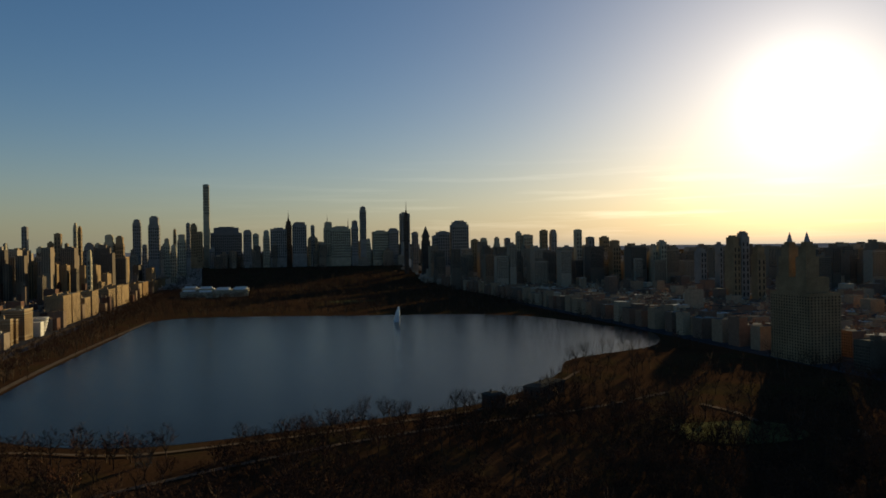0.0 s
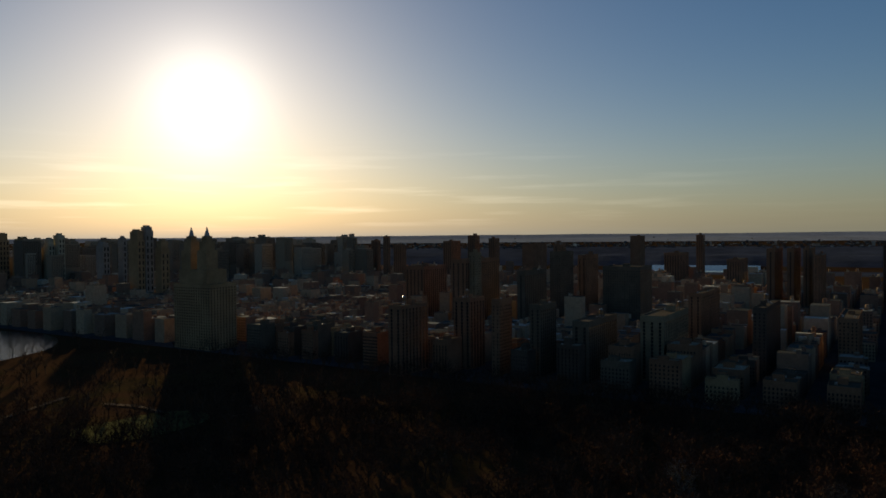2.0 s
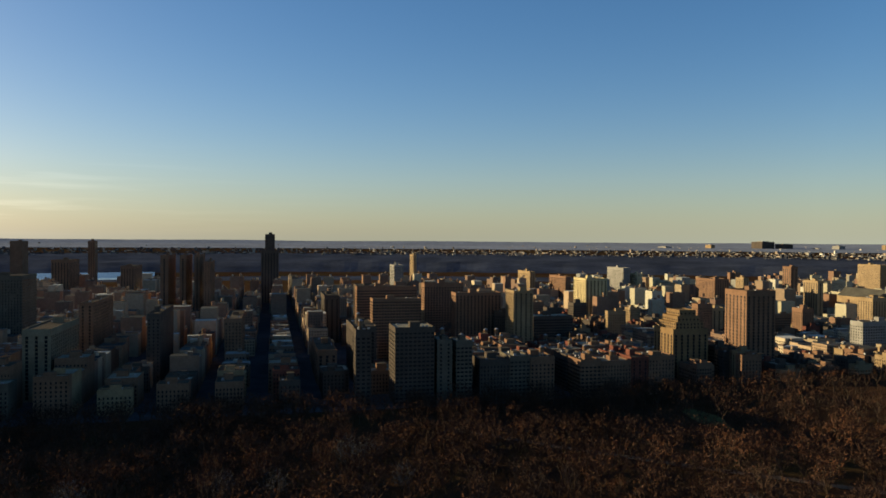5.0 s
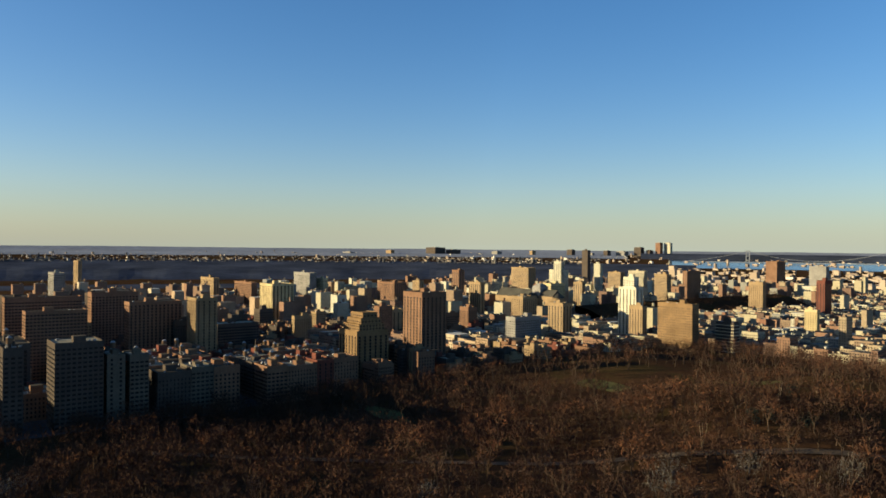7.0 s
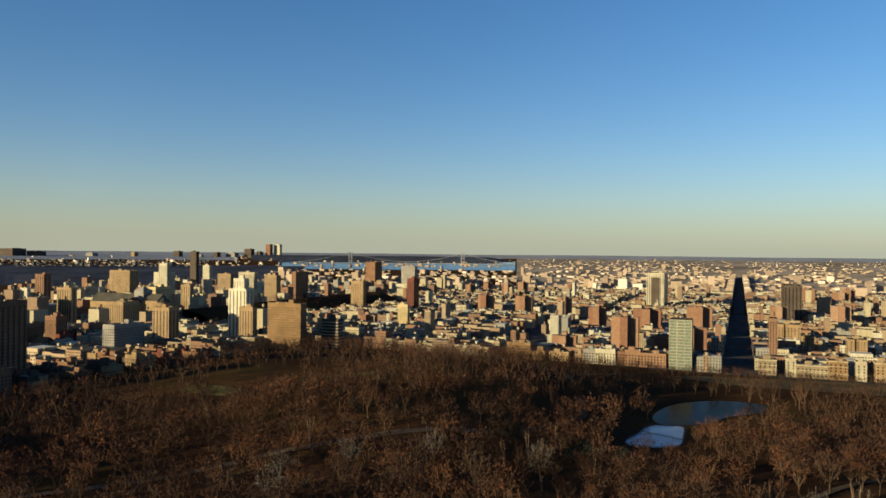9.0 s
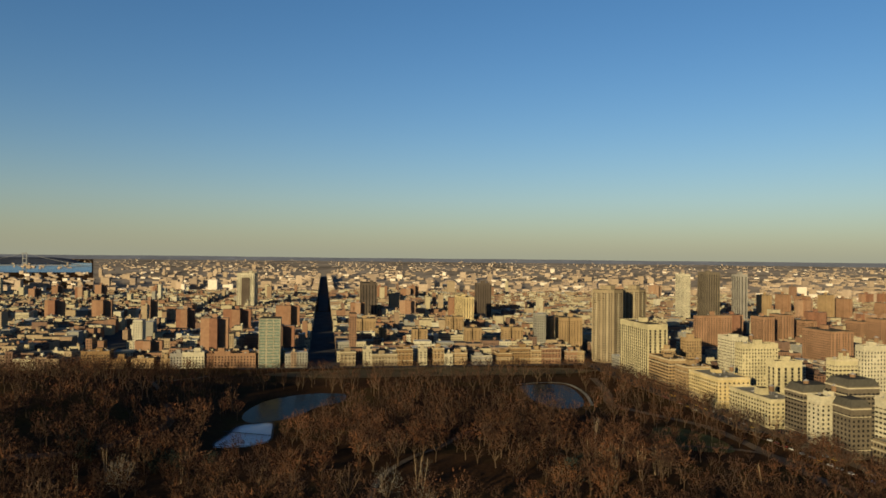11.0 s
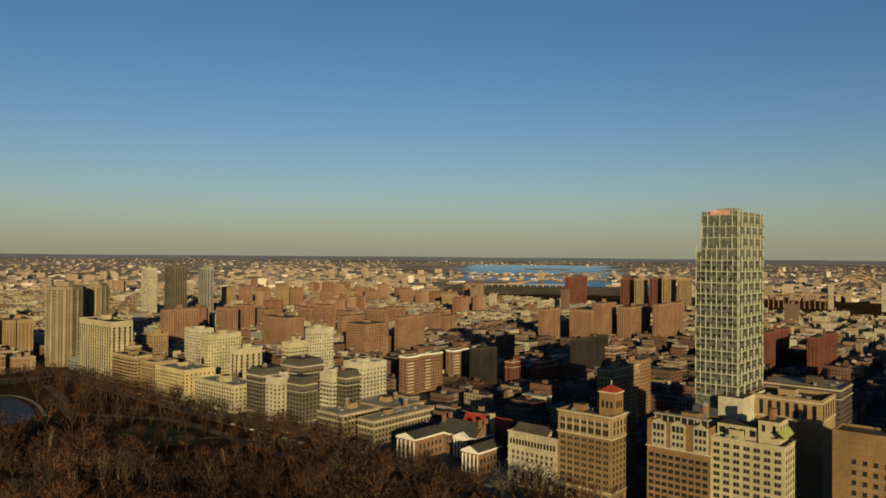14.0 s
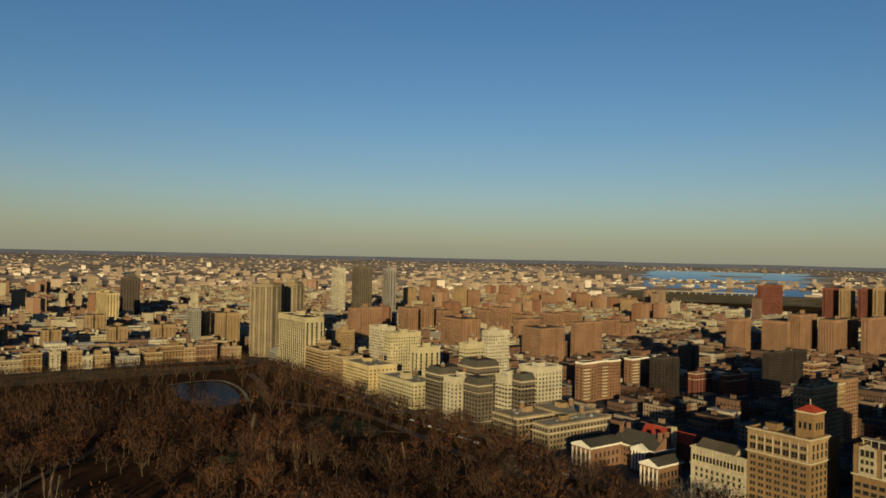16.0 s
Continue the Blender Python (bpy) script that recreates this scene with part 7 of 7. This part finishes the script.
tagged(bpy.data.objects["city_glazing"], "small dark windows of the houses in the street blocks", "windows", kind="stuff")
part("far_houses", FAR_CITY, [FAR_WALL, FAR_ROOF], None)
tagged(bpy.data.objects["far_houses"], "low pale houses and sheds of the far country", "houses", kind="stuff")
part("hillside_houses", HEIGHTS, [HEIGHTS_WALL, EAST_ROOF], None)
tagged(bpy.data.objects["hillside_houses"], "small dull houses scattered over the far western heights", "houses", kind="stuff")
part("western_houses", CITY_WEST, [WEST_WALL, CITY_ROOF], None)
tagged(bpy.data.objects["western_houses"], "brown brick houses and flats west of the park", "houses", kind="stuff")
part("side_street_houses", CITY_EAST, [EAST_WALL, EAST_ROOF], None)
tagged(bpy.data.objects["side_street_houses"], "dark brick row houses with black roofs behind the avenue, and unseen tall shading blocks", "houses", kind="stuff")
part("city_houses", CITY, [CITY_WALL, CITY_ROOF], None)
tagged(bpy.data.objects["city_houses"], "rows of brick and stone houses and flats in street blocks", "houses", kind="stuff")
part("housing_estates", PROJECTS, [PROJECT_WALL, CITY_ROOF], None)
tagged(bpy.data.objects["housing_estates"], "red-brown brick housing slabs in groups among the streets", "buildings", kind="stuff")


# ---- trees ----
def bare_tree(seed, twigs, height=15.0, spread=5.5, light=False):
    """A leafless tree: tapered trunk, limbs, and a crown of fine twigs. Returns the trunk's and the crown's heaps."""
    g = random.Random(seed)
    trunk, crown = Heap(), Heap()

    def limb(heap, a, b, ra, rb, sides=4):
        a, b = Vector(a), Vector(b)
        ax = (b - a).normalized()
        u = ax.orthogonal().normalized()
        w = ax.cross(u)
        n = len(heap.v)
        for p, r in ((a, ra), (b, rb)):
            for i in range(sides):
                t = i * math.tau / sides
                heap.v.append(tuple(p + (u * math.cos(t) + w * math.sin(t)) * r))
        for i in range(sides):
            j = (i + 1) % sides
            heap.f.append((n + i, n + j, n + sides + j, n + sides + i))
            heap.m.append(0)

    def blade(s, e, half):
        d = (e - s).normalized()
        face = (s - Vector((0, 0, height * 0.42))).normalized() + Vector((g.gauss(0, 0.24), g.gauss(0, 0.24), g.gauss(0, 0.24)))
        side = d.cross(face).normalized() * half
        n = len(crown.v)
        crown.v.extend((tuple(s - side), tuple(s + side), tuple(e)))
        crown.f.append((n, n + 1, n + 2))
        crown.m.append(0)

    fork = Vector((g.uniform(-0.4, 0.4), g.uniform(-0.4, 0.4), height * g.uniform(0.16, 0.28)))
    limb(trunk, (0, 0, -0.5), fork, 0.40, 0.28, 3 if light else 6)
    tips = []
    k = g.choice((5, 6, 7))
    for i in range(k):
        t = math.tau * (i + g.uniform(-0.3, 0.3)) / k
        out = spread * g.uniform(0.3, 0.75)
        p = fork + Vector((math.cos(t) * out, math.sin(t) * out, height * g.uniform(0.2, 0.42)))
        limb(trunk, fork, p, 0.2, 0.10, 3 if light else 4)
        tips.append((fork.lerp(p, 0.45), p))
        for _ in range(3):
            q = p + Vector((math.cos(t) * g.uniform(0, 0.4) * spread + g.uniform(-1.8, 1.8), math.sin(t) * g.uniform(0, 0.4) * spread + g.uniform(-1.8, 1.8),
                            height * g.uniform(0.06, 0.30)))
            if light:
                blade(p, q, 0.12)
            else:
                limb(trunk, p, q, 0.10, 0.04, 3)
            tips.append((p, q))
    mid = Vector((0, 0, height * 0.58))
    lean = [g.uniform(0.8, 1.15) for _ in range(8)]
    for i in range(twigs):
        if i % 5 < 2:
            p, q = g.choice(tips)
            s = p.lerp(q, g.uniform(0.0, 1.0))
        else:
            t, u, k = g.uniform(0, math.tau), g.uniform(-0.75, 1.0), g.uniform(0.45, 0.95) * lean[int(g.uniform(0, 8))]
            c = math.sqrt(max(0.0, 1 - u * u))
            s = mid + Vector((math.cos(t) * c * spread * k, math.sin(t) * c * spread * k, u * height * 0.38 * k))
        d = ((s - mid).normalized() * 0.6 + Vector((g.gauss(0, 0.7), g.gauss(0, 0.7), g.gauss(0.2, 0.6)))).normalized()
        blade(s, s + d * (g.uniform(0.8, 1.7) if light else g.uniform(0.6, 1.5)), g.uniform(0.11, 0.21) if light else g.uniform(0.045, 0.1))
    return trunk, crown


def stand(name, spots, twigs, mat, label, category):
    """A wood too thick to count: one mesh of many bare trees."""
    kinds = []
    for i in range(14):
        t, c = bare_tree(100 + i, twigs[i // 7], 15.0, 5.4, True)
        v = np.array(t.v + c.v)
        n = len(t.v)
        quads = [f for f in t.f]
        tris = []
        for f in quads:
            tris += [(f[0], f[1], f[2]), (f[0], f[2], f[3])]
        tris += [tuple(i + n for i in f) for f in c.f]
        kinds.append((v, np.array(tris), np.array([1] * (2 * len(quads)) + [0] * len(c.f), dtype=np.int32)))
    vs, fs, ms, base = [], [], [], 0
    g = np.random.RandomState(7)
    for x, y, z, s in spots:
        v, f, mi = kinds[g.randint(7) + (7 if math.hypot(x, y) > 540 else 0)]
        a = g.uniform(0, 6.28)
        ca, sa = math.cos(a), math.sin(a)
        sz = s * g.uniform(0.85, 1.15)
        w = np.stack([(v[:, 0] * ca - v[:, 1] * sa) * s + x, (v[:, 0] * sa + v[:, 1] * ca) * s + y, v[:, 2] * sz + z], 1)
        vs.append(w)
        fs.append(f + base)
        ms.append(mi)
        base += len(v)
    V, F = np.concatenate(vs), np.concatenate(fs)
    me = bpy.data.meshes.new(name)
    me.vertices.add(len(V))
    me.vertices.foreach_set("co", V.ravel())
    me.loops.add(F.size)
    me.loops.foreach_set("vertex_index", F.ravel().astype(np.int32))
    me.polygons.add(len(F))
    me.polygons.foreach_set("loop_start", np.arange(0, F.size, 3, dtype=np.int32))
    me.materials.append(mat)
    me.materials.append(M_TRUNK)
    me.polygons.foreach_set("material_index", np.concatenate(ms))
    me.update(calc_edges=True)
    return tagged(new(name, me), label, category, kind="stuff")


tg = random.Random(11)
near_spots, far_spots, single_spots = [], [], []


def tree_ok(x, y):
    if inside(x, y, RESERVOIR) or -80 < x < -28 and 488 < y < 572:
        return False
    if -640 < y < -430 and inside(x, y - 26, RESERVOIR):
        return False
    if any(inside(x + dx, y + dy, loop) for loop in (LAKE, COVE) for dx, dy in ((0, 0), (4, 0), (-4, 0), (0, 7), (0, -3))):
        return False
    for cx, cy, rx, ry in LAWNS:
        if ((x - cx) / rx) ** 2 + ((y - cy) / ry) ** 2 < 0.8:
            return tg.random() < (0.7 if cy > 750 else 0.12)
    return True


TAKEN = {}


def crowded(x, y, gap):
    """True where a trunk already stands nearer than the gap."""
    cx, cy = int(x // 8), int(y // 8)
    for i in (-1, 0, 1):
        for j in (-1, 0, 1):
            for px, py in TAKEN.get((cx + i, cy + j), ()):
                if (px - x) ** 2 + (py - y) ** 2 < gap * gap:
                    return True
    TAKEN.setdefault((cx, cy), []).append((x, y))
    return False


for _ in range(48000):
    x, y = tg.uniform(-535, 318), tg.uniform(-2700, 832)
    r = math.hypot(x, y)
    if r < 280 or not tree_ok(x, y) or crowded(x, y, 7.3 if y > -320 else 9.5):
        continue
    if y > 735 and x > -110 and tg.random() < 0.15:
        continue
    deg = math.degrees(math.atan2(-x, y))
    if noise.noise((x * 0.009, y * 0.009, 3.0)) < (-0.46 if y > 150 else -0.32):
        continue
    if r > 620 and tg.random() < 0.45:
        continue
    s = tg.uniform(0.8, 1.6) * (1 + 0.3 * noise.noise((x * 0.02, y * 0.02, 9.0)))
    if y > 735 and x > -110:
        s *= 0.66
    if any(inside(x, y + d, loop) for loop in (LAKE, COVE) for d in (12, 26, 40, 55)) or -85 < x < -20 and 440 < y < 500:
        if tg.random() < 0.5:
            continue
        s *= 0.68
    if 205 < x < 300 and 360 < y < 510:   # open glade by the avenue
        if tg.random() < 0.5:
            continue
        s *= 0.7
    if -80 < deg < 118 or r < 760:
        if (r < 430 and y > 200 or r < 400 and 62 < deg < 112) and len(single_spots) < 190:
            single_spots.append((x, y, hill(x, y), s))
        else:
            near_spots.append((x, y, hill(x, y), s))
    elif tg.random() < 0.5:
        far_spots.append((x, y, 0, s))
for x0, x1, y0, y1, low, high, count in ((286, 324, 545, 800, 0.9, 1.35, 170), (-100, 310, 806, 830, 0.55, 0.9, 150)):   # belts inside the park walls
    for _ in range(count):
        x, y = tg.uniform(x0, x1), tg.uniform(y0, y1)
        if tree_ok(x, y) and not crowded(x, y, 5.5):
            near_spots.append((x, y, hill(x, y), tg.uniform(low, high)))
for _ in range(900):   # street and yard trees uptown
    x, y = tg.uniform(340, 1100), tg.uniform(60, 1100)
    if tg.random() < 0.3 and clear_of(x - 4, x + 4, y - 4, y + 4):
        near_spots.append((x, y, 0, tg.uniform(0.4, 0.7)))
for _ in range(420):   # the bank before the reservoir
    x, y = tg.uniform(-330, 245), tg.uniform(-560, -300)
    if not inside(x, y, RESERVOIR) and not inside(x, y - 26, RESERVOIR):
        far_spots.insert(0, (x, y, 0, tg.uniform(0.6, 1.1)))
for _ in range(2100):   # the park beyond the reservoir
    x, y = tg.uniform(-535, 330), tg.uniform(-3180, -1380)
    if not inside(x, y, RESERVOIR) and noise.noise((x * 0.006, y * 0.006, 1.0)) > -0.3:
        far_spots.insert(0, (x, y, land(math.hypot(x, y)), tg.uniform(1.1, 1.7)))
# a row of tall trees inside the park wall
for i in range(60):
    y = 120 + i * 8.2 + tg.uniform(-2, 2)
    single_spots.append((tg.uniform(300, 325), y, 0, tg.uniform(0.6, 0.85)))
for i in range(60):   # a knoll of trees by the western avenue
    a, r = radians(tg.uniform(50, 64)), tg.uniform(545, 625)
    x, y = -math.sin(a) * r, math.cos(a) * r
    if x > -528:
        near_spots.insert(0, (x, y, hill(x, y), tg.uniform(1.1, 1.5)))
for i in range(300):   # the slope between the reservoir and the western avenue
    x, y = tg.uniform(-480, 60), tg.uniform(-570, -270)
    if not inside(x, y, RESERVOIR) and not inside(x, y - 26, RESERVOIR) and ((x + 300) / 46) ** 2 + ((y + 430) / 34) ** 2 > 1:
        near_spots.insert(0, (x, y, 0, tg.uniform(0.9, 1.3)))
for i in range(150):   # along the western wall of the park
    y = -620 + i * 7.4
    near_spots.insert(0, (tg.uniform(-537, -522), y, hill(-530, y), tg.uniform(1.0, 1.45)))
for i in range(560):   # between the running track and the avenue
    y = tg.uniform(-2300, -420)
    far_spots.insert(0, (tg.uniform(254, 309), y, 0, tg.uniform(1.1, 1.5)))
for i in range(330):   # the wood before the western avenue
    a, r = radians(tg.uniform(64, 118)), tg.uniform(360, 560)
    x, y = -math.sin(a) * r, math.cos(a) * r
    if x > -533:
        near_spots.insert(0, (x, y, hill(x, y), tg.uniform(0.95, 1.4)))
for i in range(420):   # the steep park on the heights
    x, y = tg.uniform(-880, -765), tg.uniform(990, 1685)
    near_spots.insert(0, (x, y, max(0.0, min(26.0, (-800 - x) * 0.36)), tg.uniform(0.7, 1.1)))
for i in range(110):   # street trees before the northern row
    near_spots.insert(0, (tg.uniform(-260, 305), tg.uniform(822, 846), 0, tg.uniform(0.4, 0.75)))
for i in range(26):   # yard of tall trees behind the museum
    near_spots.insert(0, (tg.uniform(500, 545), tg.uniform(385, 432), 0, tg.uniform(0.9, 1.2)))
stand("woodland", near_spots, (215, 84), BARK, "dense brown leafless winter woods with fine twigs", "trees")
stand("far_woodland", far_spots, (40, 18), BARK, "dark leafless park trees round the water", "trees")

KINDS = []
for i in range(8):
    t, c = bare_tree(500 + i, 540, 15.5, 5.6)
    KINDS.append((t.mesh("trunk", [M_TRUNK]), c.mesh("crown", [BARK_SINGLE])))
for i, (x, y, z, s) in enumerate(single_spots):
    root = thing("tree", "bare brown park tree with fine spreading twigs", "tree", "park trees", at=(x, y, z))
    root.rotation_euler = (0, 0, tg.uniform(0, 6.28))
    root.scale = (s, s, s * tg.uniform(0.9, 1.15))
    for nm, me in zip(("trunk", "crown"), KINDS[i % 8]):
        o = new(nm, me)
        o.parent = root


def stem_tree(seed, height):
    """A tall tree of several pale upright stems with a thin crown."""
    g = random.Random(seed)
    trunk, crown = Heap(), Heap()
    for k in range(g.choice((3, 4))):
        a = g.uniform(0, 6.28)
        base = Vector((math.cos(a) * 0.3, math.sin(a) * 0.3, -0.5))
        p, r = base, 0.34
        for i in range(4):
            q = p + Vector((math.cos(a) * g.uniform(0.2, 1.1), math.sin(a) * g.uniform(0.2, 1.1), height * g.uniform(0.19, 0.25)))
            u = Vector((1, 0, 0))
            w = Vector((0, 1, 0))
            n = len(trunk.v)
            for c, rr in ((p, r), (q, r * 0.72)):
                trunk.v += [tuple(c + (u * math.cos(t * 1.2566) + w * math.sin(t * 1.2566)) * rr) for t in range(5)]
            for t in range(5):
                trunk.f.append((n + t, n + (t + 1) % 5, n + 5 + (t + 1) % 5, n + 5 + t))
                trunk.m.append(0)
            for _ in range(34 if i else 0):
                s0 = p.lerp(q, g.random()) + Vector((g.gauss(0, 0.9), g.gauss(0, 0.9), g.gauss(0, 0.5)))
                e0 = s0 + Vector((g.gauss(0, 0.7), g.gauss(0, 0.7), g.uniform(0.3, 1.4)))
                d = Vector((g.gauss(0, 1), g.gauss(0, 1), 0)).normalized() * 0.07
                m = len(crown.v)
                crown.v += [tuple(s0 - d), tuple(s0 + d), tuple(e0)]
                crown.f.append((m, m + 1, m + 2))
                crown.m.append(0)
            p, r = q, r * 0.72
    return trunk, crown


def evergreen(seed):
    """A dense dark shrub: many small leaves on an uneven dome."""
    g = random.Random(seed)
    leaf, stem = Heap(), Heap()
    lobes = [(Vector((g.uniform(-2, 2), g.uniform(-2, 2), g.uniform(1.5, 4.5))), g.uniform(1.6, 2.6)) for _ in range(6)]
    for _ in range(420):
        c, r = g.choice(lobes)
        d = Vector((g.gauss(0, 1), g.gauss(0, 1), g.gauss(0.2, 1))).normalized()
        p = c + d * r * g.uniform(0.75, 1.05)
        u = d.orthogonal().normalized() * g.uniform(0.2, 0.4)
        w = d.cross(u).normalized() * g.uniform(0.2, 0.4)
        leaf.face([tuple(p - u), tuple(p + w), tuple(p + u + d * 0.15)])
    stem.round(0, 0, 0.22, -0.4, 2.4, 6, 0, 0, 0.6)
    return leaf, stem


PALE_STEM = plaster("pale_stems", (0.20, 0.150, 0.095), 0.3, 0.95, 1.5, 0.06)
DARK_LEAF = plaster("dark_evergreen_leaf", (0.022, 0.027, 0.022), 0.4, 0.8, 1.2, 0.2)
STEMS = []
for i in range(3):
    t, c = stem_tree(900 + i, 21)
    STEMS.append((t.mesh("trunk", [PALE_STEM]), c.mesh("crown", [BARK_SINGLE])))
for i in range(26):
    x, y = (tg.uniform(140, 190), tg.uniform(372, 412)) if i < 11 else (tg.uniform(-330, 250), tg.uniform(330, 470))
    root = thing("tree", "tall tree of several pale upright stems", "tree", "stem trees", at=(x, y, hill(x, y)))
    root.rotation_euler = (0, 0, tg.uniform(0, 6.28))
    root.scale = (1, 1, tg.uniform(0.75, 1.05))
    for nm, me in zip(("trunk", "crown"), STEMS[i % 3]):
        o = new(nm, me)
        o.parent = root
SHRUBS = []
for i in range(4):
    l, t = evergreen(950 + i)
    SHRUBS.append((l.mesh("foliage", [DARK_LEAF]), t.mesh("stem", [M_TRUNK])))
for i in range(52):
    k = i // 4
    g = random.Random(1200 + k)
    cx, cy = (g.uniform(-260, 260), g.uniform(320, 560)) if k > 4 else (g.uniform(-150, -70), g.uniform(400, 560))
    x, y = cx + tg.gauss(0, 9), cy + tg.gauss(0, 7)
    if not tree_ok(x, y):
        continue
    root = thing("shrub", "dense dark evergreen shrub among bare trees", "shrub", "evergreen shrubs", at=(x, y, hill(x, y)))
    f = tg.uniform(1.2, 2.3)
    root.scale = (f, f, f)
    for nm, me in zip(("foliage", "stem"), SHRUBS[i % 4]):
        o = new(nm, me)
        o.parent = root
# trees that stand out against the water
for i, (x, y, s) in enumerate(((-64, -528, 1.5), (-80, -530, 1.35), (-97, -534, 1.0), (-14, -490, 1.3), (-22, -497, 1.2), (-40, -505, 1.0), (-146, -549, 1.3),
                               (-155, -549, 1.1), (-138, -545, 1.25), (-196, -562, 1.0), (-318, -742, 1.2), (-350, -770, 1.3), (-385, -800, 1.2), (-420, -815, 1.4),
                               (-445, -840, 1.3), (60, -430, 1.0), (70, -432, 1.2))):
    root = thing("tree", "large bare tree dark against the reservoir", "tree", "shore trees", at=(x, y, 0))
    root.rotation_euler = (0, 0, i * 1.7)
    root.scale = (s, s, s)
    for nm, me in zip(("trunk", "crown"), KINDS[(i * 3) % 8]):
        o = new(nm, me)
        o.parent = root


# ---- parked cars along the avenue and drives ----
def car_mesh():
    b, c, w = Heap(), Heap(), Heap()
    b.prism([(-2.2, -0.88), (2.2, -0.88), (2.25, 0), (2.2, 0.88), (-2.2, 0.88), (-2.25, 0)], 0.35, 0.95, 0, 0, 0.97)
    c.prism([(-1.3, -0.82), (0.9, -0.82), (0.9, 0.82), (-1.3, 0.82)], 0.95, 1.48, 0, 1, 0.8)
    w.v = [(0.33 * math.cos(i * math.tau / 10), y, 0.33 + 0.33 * math.sin(i * math.tau / 10)) for y in (-0.11, 0.11) for i in range(10)]
    w.f = [(i, (i + 1) % 10, 10 + (i + 1) % 10, 10 + i) for i in range(10)] + [tuple(range(10)), tuple(range(10, 20))]
    w.m = [0] * 12
    return b, c, w


CAR_PAINT = {"white": (0.62, 0.62, 0.60), "black": (0.02, 0.02, 0.022), "silver": (0.38, 0.39, 0.40), "dark red": (0.18, 0.03, 0.025), "yellow": (0.62, 0.40, 0.03)}
_b, _c, _w = car_mesh()
WHEEL = _w.mesh("wheel", [plaster("tyre_rubber", (0.03, 0.03, 0.03))])
CARS = {}
for tone, col in CAR_PAINT.items():
    paint = plaster(tone.replace(" ", "_") + "_paint", col, 0.05, 0.35)
    CARS[tone] = (_b.mesh("body", [paint]), _c.mesh("cabin", [M_PANE, paint]))
cg = random.Random(31)


def car(x, y, z, turn, tone):
    root = thing("car", f"{tone} car standing beside the park avenue", "car", "cars", at=(x, y, z))
    root.rotation_euler = (0, 0, radians(turn))
    for nm, me in zip(("body", "cabin"), CARS[tone]):
        o = new(nm, me)
        o.parent = root
    for wx in (-1.35, 1.35):
        for wy in (-0.82, 0.82):
            o = new("wheel", WHEEL)
            o.parent = root
            o.location = (wx, wy, 0)


y = 90.0
while y < 640:
    if cg.random() < 0.62:
        car(312.6, y, 0.14, 90, cg.choice(("white", "black", "silver", "dark red", "white", "yellow")))
    if cg.random() < 0.5:
        car(323.5, y + 2, 0.14, 90, cg.choice(("white", "black", "silver", "yellow", "white")))
    y += cg.uniform(6.5, 12)
